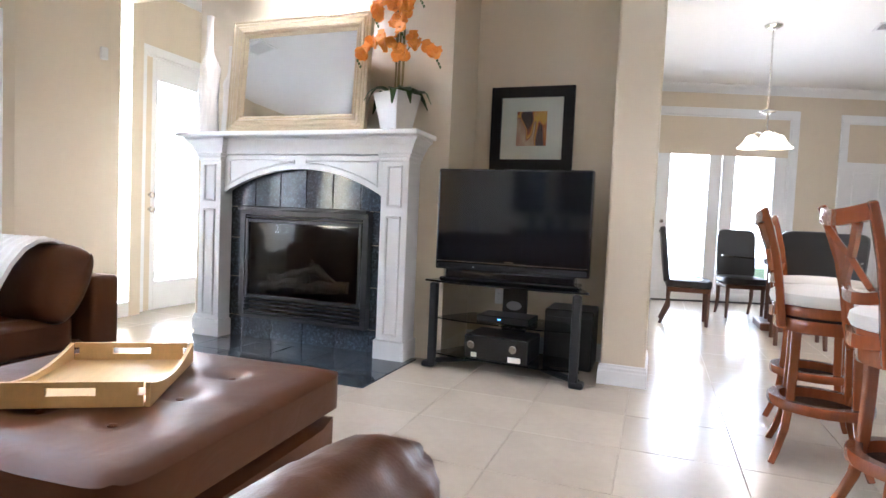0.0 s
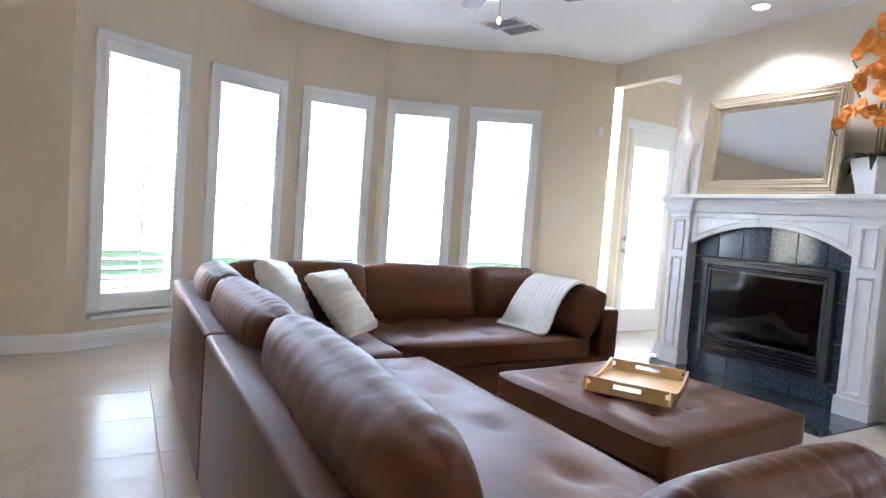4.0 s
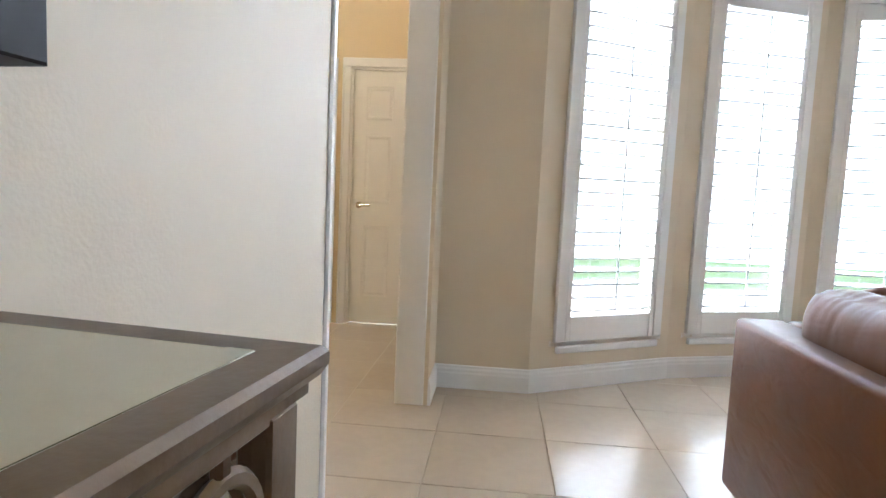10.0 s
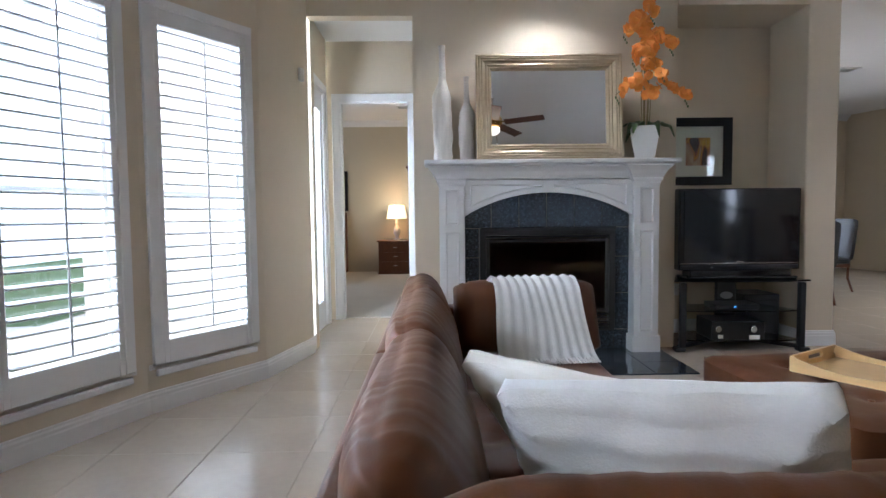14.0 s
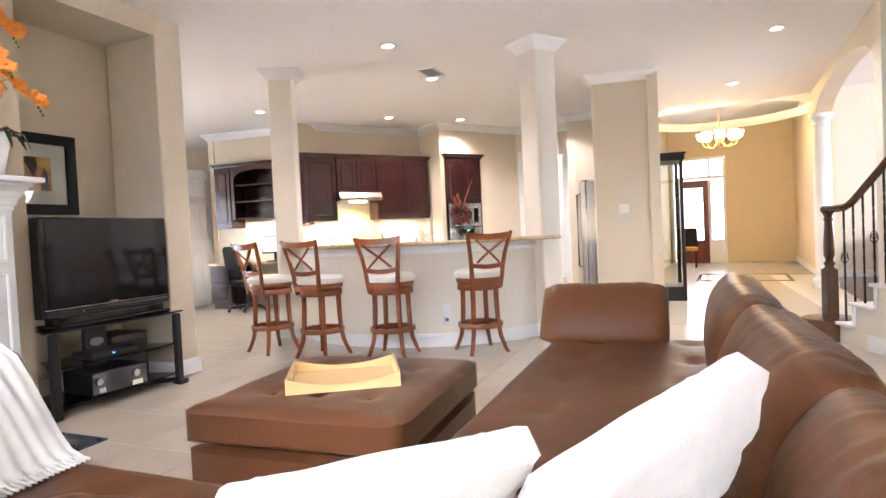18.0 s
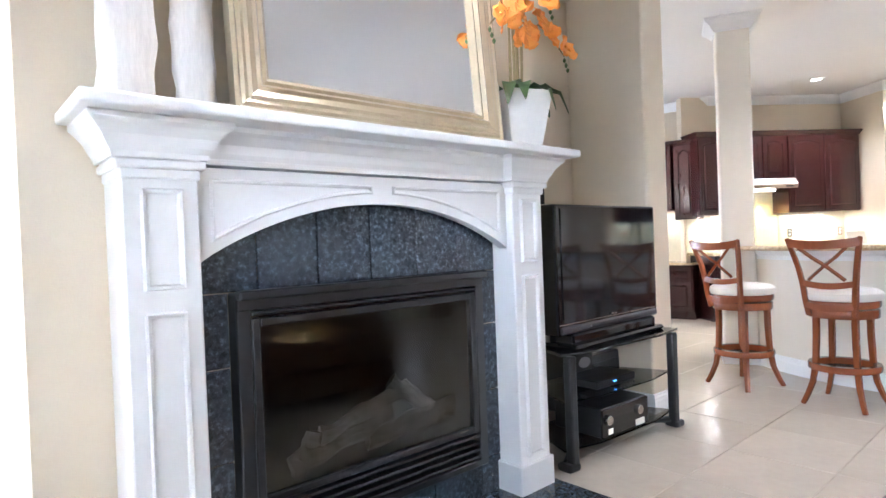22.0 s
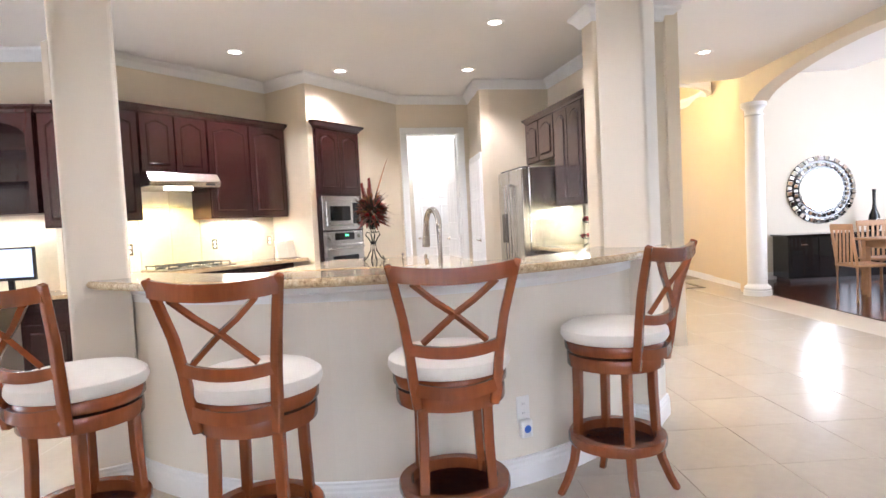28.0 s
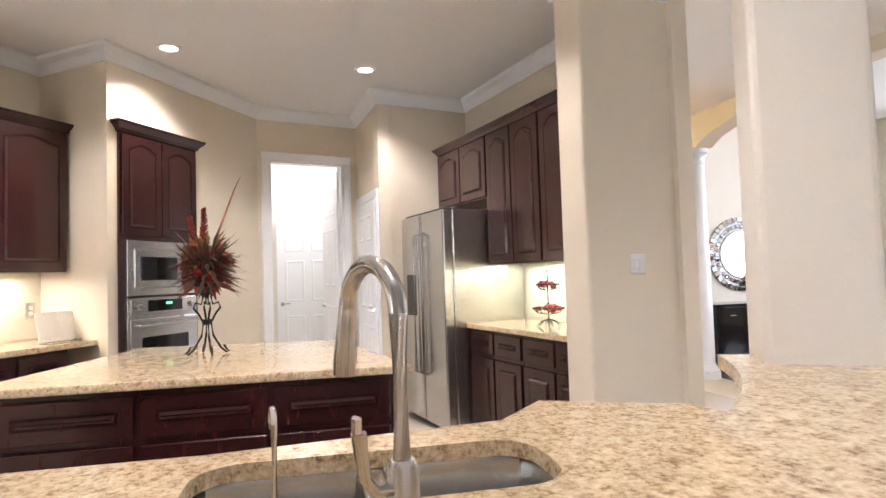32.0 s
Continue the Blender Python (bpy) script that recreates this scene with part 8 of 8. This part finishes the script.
def sunburst_mirror():
    m = thing("round_mirror", "round wall mirror framed by many small mirror pieces", "mirror", pose(9.77, -2.95, 1.46, 0, 0, -90))
    part("glass", lathe([(0.36, 0), (0.36, 0.012), (0.34, 0.016)], 48, m=Matrix.Translation((0, -0.01, 0)) @ Matrix.Rotation(radians(90), 4, "X")), MIRROR, m)
    part("backing", lathe([(0.56, 0), (0.55, 0.012)], 48, m=Matrix.Rotation(radians(90), 4, "X")), BLACKGLOSS, m)
    me = None
    for ring, (r, n, sz) in enumerate(((0.42, 34, 0.060), (0.52, 38, 0.075))):
        for k in range(n):
            a = 360 * k / n + 5 * ring
            if me is None:
                bm = bmesh.new()
                bmesh.ops.create_cube(bm, size=1.0, matrix=Matrix.Diagonal((1, 0.25, 1, 1)))
                bmesh.ops.bevel(bm, geom=bm.edges[:], offset=0.12, segments=1, affect="EDGES")
                ob = part("mirror_piece", bm, MIRROR, m)
                me = ob.data
            else:
                ob = new("mirror_piece", me)
                ob.parent = m
            ob.matrix_basis = pose(0, -0.025, 0, 0, a, 0) @ pose(r, 0, 0, 14 * (1 if k % 2 else -1), 0, 12) @ Matrix.Scale(sz, 4)


sunburst_mirror()


def sideboard():
    s = thing("sideboard", "low black gloss sideboard with glass top", "sideboard", pose(9.50, -3.05, 0, 0, 0, -90))
    part("body", B((0, 0.0, 0.40, 1.85, 0.46, 0.66), bevel=0.006), BLACKGLOSS, s)
    part("top", B((0, -0.01, 0.745, 1.92, 0.50, 0.03), bevel=0.006), BLACKGLOSS, s)
    part("plinth", B((0, 0.02, 0.035, 1.75, 0.40, 0.07)), BLACK, s)
    for k in range(4):
        d = part("door", B((-0.69 + 0.46 * k, -0.238, 0.40, 0.45, 0.018, 0.62), bevel=0.004), BLACKGLOSS, s)
        part("pull", B((-0.69 + 0.46 * k, -0.250, 0.60, 0.10, 0.012, 0.012)), CHROME, d)


sideboard()
vz = part("bottle_vase", lathe([(0.055, 0), (0.075, 0.02), (0.085, 0.12), (0.075, 0.24), (0.035, 0.34), (0.022, 0.42), (0.024, 0.62), (0.030, 0.66)], 24), BLACKGLOSS, smooth=True)
vz.matrix_basis = pose(9.50, -3.62, 0.762)
tagged(vz, "tall black bottle vase with a pale spiral on the sideboard", "vase")
sp = part("spiral_inlay", tube([(-0.088, 0.03 * t * math.cos(5 * t), 0.14 + 0.03 * t * math.sin(5 * t)) for t in [i * 0.12 for i in range(18)]], 0.006, 5), PAPER, vz)

LIGHTWOOD = mat("light_oak", (0.50, 0.28, 0.14), 0.4, vary=0.12, scale=3.0, grain=(1.5, 10, 8), bump=0.03)
dt = thing("dining_table", "light oak dining table set for a meal", "table", pose(7.35, -3.05, 0))
part("top", B((0, 0, 0.745, 1.0, 1.7, 0.035), bevel=0.008), LIGHTWOOD, dt)
part("apron", B((0, 0, 0.68, 0.86, 1.56, 0.09)), LIGHTWOOD, dt)
for x in (-0.40, 0.40):
    for y in (-0.76, 0.76):
        part("leg", B((x, y, 0.365, 0.075, 0.075, 0.73), bevel=0.006), LIGHTWOOD, dt)


def slat_chair(m):
    c = thing("slat_chair", "light oak dining chair with a slatted back", "chair", m, group="dining room chairs")
    part("seat", B((0, 0, 0.45, 0.44, 0.44, 0.035), bevel=0.01), LIGHTWOOD, c)
    for x in (-0.19, 0.19):
        part("back_post", tube([(x, 0.20, 0.0), (x, 0.20, 0.45), (x, 0.27, 0.95)], 0.018, 6), LIGHTWOOD, c)
        part("leg", tube([(x, -0.19, 0.0), (x, -0.19, 0.44)], 0.018, 6), LIGHTWOOD, c)
    part("top_rail", B((0, 0.265, 0.93, 0.42, 0.025, 0.08), bevel=0.008), LIGHTWOOD, c)
    for k in range(5):
        part("slat", B((-0.14 + 0.07 * k, 0.235, 0.69, 0.03, 0.012, 0.44)), LIGHTWOOD, c)


slat_chair(pose(8.05, -2.75, 0, 0, 0, -90))
slat_chair(pose(7.35, -1.98, 0, 0, 0, 0))
# area lamp added inside the windowless south wall to brighten the dining room
area_lamp("dining_daylight", look((6.6, -5.4, 1.7), (7.2, -2, 1.2)), 2.6, 2.0, 240, (0.95, 0.98, 1.0))

# ---- entrance hall ----
ch = thing("chandelier", "brass entrance chandelier with glowing glass shades", "chandelier", pose(9.6, 0.32, 3.58))
part("rod", tube([(0, 0, 0), (0, 0, -0.75)], 0.010, 8), BRASS, ch)
part("hub", lathe([(0.01, -1.10), (0.05, -1.06), (0.06, -1.0), (0.03, -0.9), (0.045, -0.8), (0.02, -0.74)], 18), BRASS, ch, smooth=True)
for k in range(8):
    a = 2 * math.pi * k / 8
    c, s = math.cos(a), math.sin(a)
    part("arm", tube([(0.03 * c, 0.03 * s, -1.0), (0.14 * c, 0.14 * s, -1.12), (0.27 * c, 0.27 * s, -1.08), (0.31 * c, 0.31 * s, -0.98)], 0.009, 7), BRASS, ch, smooth=True)
    part("shade", lathe([(0.03, -0.97), (0.06, -0.95), (0.085, -0.90), (0.095, -0.84), (0.09, -0.84), (0.05, -0.94)], 18, m=Matrix.Translation((0.31 * c, 0.31 * s, 0))), GLOW_CHAND, ch, smooth=True)
point_lamp("chandelier_glow", (9.6, 0.32, 2.85), 75, (1.0, 0.74, 0.34), 0.25)
fd = thing("front_door", "dark red wooden front door with a bright glass pane", "door", pose(14.16, 0.63, 0, 0, 0, 90))
BROWNRED = mat("mahogany_door", (0.16, 0.022, 0.012), 0.3, vary=0.15, scale=3.0, grain=(8, 8, 1.2), coat=0.2)
part("leaf", B((0.075, 0, 1.08, 0.15, 0.05, 2.16), (0.75, 0, 1.08, 0.15, 0.05, 2.16), (0.41, 0, 2.06, 0.52, 0.05, 0.2), (0.41, 0, 0.30, 0.52, 0.05, 0.6), bevel=0.005), BROWNRED, fd)
g = part("pane", B((0.41, 0, 1.28, 0.52, 0.008, 1.37)), GLASS, fd)
g.visible_shadow = False
part("handle", tube([(0.06, 0.03, 0.95), (0.06, 0.07, 0.97), (0.06, 0.07, 1.15)], 0.010, 8), NICKEL, fd)
en = thing("door_1", "white entrance frame with side lights and transom", "door frame", pose(14.17, 0.0, 0), kind="structure")
part("frame", B((0, 0.61, 1.35, 0.12, 0.07, 2.7), (0, 1.50, 1.35, 0.12, 0.07, 2.7), (0, 0.265, 1.35, 0.12, 0.07, 2.7), (0, 0.88, 2.22, 0.11, 1.24, 0.09), (0, 0.88, 2.72, 0.11, 1.24, 0.07)), TRIM, en)
part("side_panel", B((0, 0.438, 0.3, 0.05, 0.27, 0.6)), TRIM, en)
g = part("pane", B((0, 0.438, 1.38, 0.006, 0.27, 1.6), (0, 0.88, 2.47, 0.006, 1.16, 0.42)), GLASS, en)
g.visible_shadow = False
area_lamp("entrance_daylight", look((14.5, 0.8, 1.5), (10, 0.4, 1.2)), 1.6, 2.2, 60, (0.97, 0.98, 1.0))
baseboard([(14.2, -1.3), (8.6, -1.2)][::-1])
tagged(part("trim_foyer_inlay", B((9.2, 0.0, 0.006, 0.06, 1.5, 0.008), (10.6, 0.0, 0.006, 0.06, 1.5, 0.008), (9.9, 0.75, 0.006, 1.46, 0.06, 0.008), (9.9, -0.75, 0.006, 1.46, 0.06, 0.008)), BLUEPEARL), "dark stone border let into the entrance floor", "trim", kind="structure")
tagged(part("trim_foyer_tray", sweep(arc(10.4, 0.2, 1.55, 0, 360, 40)[:-1], [(0, 3.12), (0.08, 3.12), (0.14, 3.20), (0.14, 3.26), (0, 3.3)], closed=True), TRIM), "round cream moulding of the raised entrance ceiling", "trim", kind="structure")
oc = thing("hall_chair", "small chair with an ochre seat in the entrance hall", "chair", pose(12.6, 1.1, 0))
part("seat", cushion(0.46, 0.46, 0.10, k=6, edge=0.25, n=8), mat("ochre_fabric", (0.55, 0.27, 0.06), 0.8), oc, smooth=True).matrix_basis = pose(0, 0, 0.45)
for x in (-0.18, 0.18):
    for y in (-0.18, 0.18):
        part("leg", tube([(x, y, 0), (x, y, 0.42)], 0.018, 6), BLACKWOOD, oc)
part("backrest", B((0.2, 0, 0.70, 0.03, 0.44, 0.5), bevel=0.008), BLACKWOOD, oc)


def china_cabinet():
    c = thing("curio_cabinet", "tall black curio cabinet with glass sides", "cabinet", pose(6.62, 1.02, 0, 0, 0, 10))
    W, Dp, Z = 0.66, 0.36, 2.06
    for x in (-1, 1):
        for y in (-1, 1):
            part("post", B((x * (W / 2 - 0.025), y * (Dp / 2 - 0.025), Z / 2, 0.05, 0.05, Z), bevel=0.006), BLACKMETAL, c)
    part("cornice", B((0, 0, Z - 0.04, W + 0.04, Dp + 0.04, 0.08), (0, 0, Z + 0.015, W + 0.08, Dp + 0.08, 0.03), bevel=0.008), BLACKMETAL, c)
    part("plinth", B((0, 0, 0.10, W, Dp, 0.20), bevel=0.006), BLACKMETAL, c)
    part("pane", B((-W / 2 + 0.02, 0, 1.1, 0.006, Dp - 0.1, 1.76)), CLEAR, c)
    part("pane", B((W / 2 - 0.02, 0, 1.1, 0.006, Dp - 0.1, 1.76)), CLEAR, c)
    part("pane", B((0, -Dp / 2 + 0.02, 1.1, W - 0.1, 0.006, 1.76)), CLEAR, c)
    part("mirror_back", B((0, Dp / 2 - 0.02, 1.1, W - 0.1, 0.006, 1.76)), MIRROR, c)
    for z in (0.55, 0.95, 1.35, 1.70):
        part("shelf", B((0, 0, z, W - 0.06, Dp - 0.06, 0.008)), CLEAR, c)


china_cabinet()

# ---- staircase ----
SX, SY, SA = 3.75, -0.50, 203.0


def staircase():
    s = thing("staircase", "white staircase with wooden treads and walnut handrail", "staircase", pose(SX, SY, 0, 0, 0, SA))
    # local +x climbs; the open side lies at local y = 0, the stair goes to local -y ... +y away from the room
    rise, run, n, wid = 0.187, 0.27, 8, 1.05
    for k in range(n):
        part("riser", B((0.12 + run * k + 0.01, wid / 2, rise * (k + 0.5), 0.02, wid, rise)), TRIM, s)
        part("tread", B((0.12 + run * (k + 0.5) - 0.012, wid / 2 - 0.012, rise * (k + 1) - 0.014, run + 0.03, wid + 0.03, 0.028), bevel=0.008), TRIM, s)
    pts = [(0.12, 0.0)]
    for k in range(n):
        pts += [(0.12 + run * k, rise * (k + 1) - 0.03), (0.12 + run * (k + 1), rise * (k + 1) - 0.03)]
    pts += [(0.12 + run * n, 0.0)]
    bm = prism(pts, 0, 0.05)
    bmesh.ops.transform(bm, matrix=Matrix(((1, 0, 0, 0), (0, 0, 1, 0.02), (0, 1, 0, 0), (0, 0, 0, 1))), verts=bm.verts)
    part("stringer", bm, WALL_D, s)
    path = [(0.12 + run * 1.0, 0.0)]
    part("skirt_board", B((0.12 + run * n / 2 + 0.2, 0.012, 0.066, run * n - 0.5, 0.018, 0.13)), TRIM, s)
    part("starting_step", lathe([(0.20, 0.0), (0.20, 0.155), (0.225, 0.16), (0.225, 0.185), (0.21, 0.19)], 24, m=Matrix.Translation((0.0, 0.06, 0))), RAILWOOD, s, smooth=True)
    part("newel", B((0, 0.06, 0.40, 0.10, 0.10, 0.46), bevel=0.006), RAILWOOD, s)
    part("newel_shaft", lathe([(0.035, 0.62), (0.05, 0.635), (0.035, 0.65), (0.048, 0.68), (0.030, 0.71), (0.044, 0.76), (0.040, 0.9), (0.030, 1.06), (0.040, 1.08), (0.03, 1.10), (0.042, 1.13), (0.05, 1.15)], 20, m=Matrix.Translation((0, 0.06, 0))), RAILWOOD, s, smooth=True)
    slope = rise / run
    rail = [(-0.07, 0.06, 1.17), (0.10, 0.06, 1.17), (0.24, 0.06, 1.18), (0.34, 0.06, 1.22), (0.34 + 3.0, 0.06, 1.22 + 3.0 * slope)]
    part("handrail", tube(rail, 0.030, 10, flat=(1.0, 1.1)), RAILWOOD, s, smooth=True)
    for k in range(22):
        x = 0.22 + 0.125 * k
        z0 = rise * (int((x - 0.12) / run) + 1)
        z1 = 1.20 if x < 0.34 else 1.20 + (x - 0.34) * slope
        bl = bmesh.new()
        m = 26
        for j in range(m):
            z = z0 + (z1 - z0) * j / (m - 1)
        rings = []
        for j in range(m):
            z = z0 + (z1 - z0) * j / (m - 1)
            tw = j * 0.5 if 0.25 < j / m < 0.75 else 0
            rings.append([bl.verts.new((x + 0.009 * math.cos(tw + math.pi / 2 * q + 0.78), 0.06 + 0.009 * math.sin(tw + math.pi / 2 * q + 0.78), z)) for q in range(4)])
        for a, b in zip(rings, rings[1:]):
            for q in range(4):
                bl.faces.new((a[q], a[(q + 1) % 4], b[(q + 1) % 4], b[q]))
        ob = part("baluster", bl, IRON, s)
        if k % 3 == 0:
            zc = (z0 + z1) / 2 + 0.05
            bk = bmesh.new()
            for q in range(4):
                pts = []
                for j in range(9):
                    t = j / 8
                    a = q * math.pi / 2 + t * math.pi
                    r = 0.030 * math.sin(math.pi * t)
                    pts.append((x + r * math.cos(a), 0.06 + r * math.sin(a), zc - 0.055 + 0.11 * t))
                tube(pts, 0.004, 5, bk)
            part("basket", bk, IRON, ob)


staircase()

turn_wing(made)


# ---- outside ----
tagged(part("ground", prism([(-200, -200), (200, -200), (200, 200), (-200, 200)], -0.30, -0.14), LAWN), "mown lawn around the house", "ground", kind="structure")
tagged(part("patio", prism([(-8.5, -3.0), (-3.6, -3.0), (-4.6, 1.0), (-4.6, 2.2), (-4.1, 3.2), (-3.6, 4.4), (-3.6, 6.0), (-8.5, 6.0)], -0.14, -0.05), CONCRETE), "pale concrete patio outside the bay", "pavement", kind="structure")
for k, (x, y) in enumerate(((-6.3, -0.9), (-5.4, 7.0))):
    bc = thing("brick_pillar", "red brick patio pillar outside the window", "pillar", pose(x, y, -0.06), group="patio pillars")
    part("core", B((0, 0, 1.5, 0.36, 0.36, 3.0)), GROUT, bc)
    me = None
    for j in range(30):
        for q in range(4):
            if me is None:
                ob = part("brick", B((-0.09, -0.19, 0.0, 0.195, 0.03, 0.062)), BRICK, bc)
                me = ob.data
            else:
                ob = new("brick", me)
                ob.parent = bc
            ob.matrix_basis = pose(0, 0, 0.05 + j * 0.10 * 0.75, 0, 0, 90 * q)
            o2 = new("brick", me)
            o2.parent = bc
            o2.matrix_basis = pose(0, 0, 0.05 + j * 0.075, 0, 0, 90 * q) @ pose(0.19, 0, 0)
wall("wall_exterior", (-6.1, 5.99), (-3.62, 5.99), material=CONCRETE, t=0.05)
# emissive panels added outside, so the view through windows and doors burns out white
BACKDROP_GLOW = glow("backdrop_glow", (0.93, 0.97, 1.0), 2.2)
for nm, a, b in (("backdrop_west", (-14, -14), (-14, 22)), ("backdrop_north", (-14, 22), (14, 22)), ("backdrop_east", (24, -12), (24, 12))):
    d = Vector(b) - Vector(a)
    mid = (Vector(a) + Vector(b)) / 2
    ob = part(nm, B((0, 0, 5.0, d.length, 0.05, 10.4)), BACKDROP_GLOW)
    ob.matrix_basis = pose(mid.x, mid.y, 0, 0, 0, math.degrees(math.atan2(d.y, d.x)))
    tagged(ob, "plain glowing backdrop standing in for the bright outdoors", "backdrop", kind="structure")


# ---- floor tiles ----
def tiles():
    pitch = 0.495
    x_of = lambda i: 1.13 + pitch * i
    y_of = lambda j: 3.27 + pitch * j
    near = tagged(new("floor_tiling"), "large square cream ceramic floor tiles, polished", "floor", kind="structure")
    rnd = random.Random(4)
    me = None
    rest = bmesh.new()

    def used(cx, cy):
        if -4.5 < cx < 5.4 and -1.75 < cy < 4.7:
            return True
        return False
    count = 0
    for i in range(-16, 28):
        for j in range(-16, 18):
            cx, cy = x_of(i) + pitch / 2, y_of(j) + pitch / 2
            if cy < -1.26 and cx > 3.9 and cx < 10.2 and cy > -5.6:
                continue
            if cx < -1.4 and cy > 6.05:
                continue
            if cx < -5.2 or cx > 14.4 or cy < -4.6 or cy > 11.2:
                continue
            if cx < -4.4 and cy > -1.2:
                continue
            dz = rnd.uniform(-0.0006, 0.0006)
            if used(cx, cy) and count < 290:
                count += 1
                if me is None:
                    ob = part("tile", B((0, 0, -0.004, pitch - 0.0035, pitch - 0.0035, 0.010), bevel=0.0015), TILE, near)
                    me = ob.data
                else:
                    ob = new("tile", me)
                    ob.parent = near
                ob.matrix_basis = pose(cx, cy, dz)
            else:
                h = pitch / 2 - 0.0018
                v = [rest.verts.new((cx + a * h, cy + b * h, 0.001 + dz)) for a, b in ((-1, -1), (1, -1), (1, 1), (-1, 1))]
                rest.faces.new(v)
    r = part("outer_tiles", rest, TILE, near)
    r["kind"] = "stuff"


tiles()
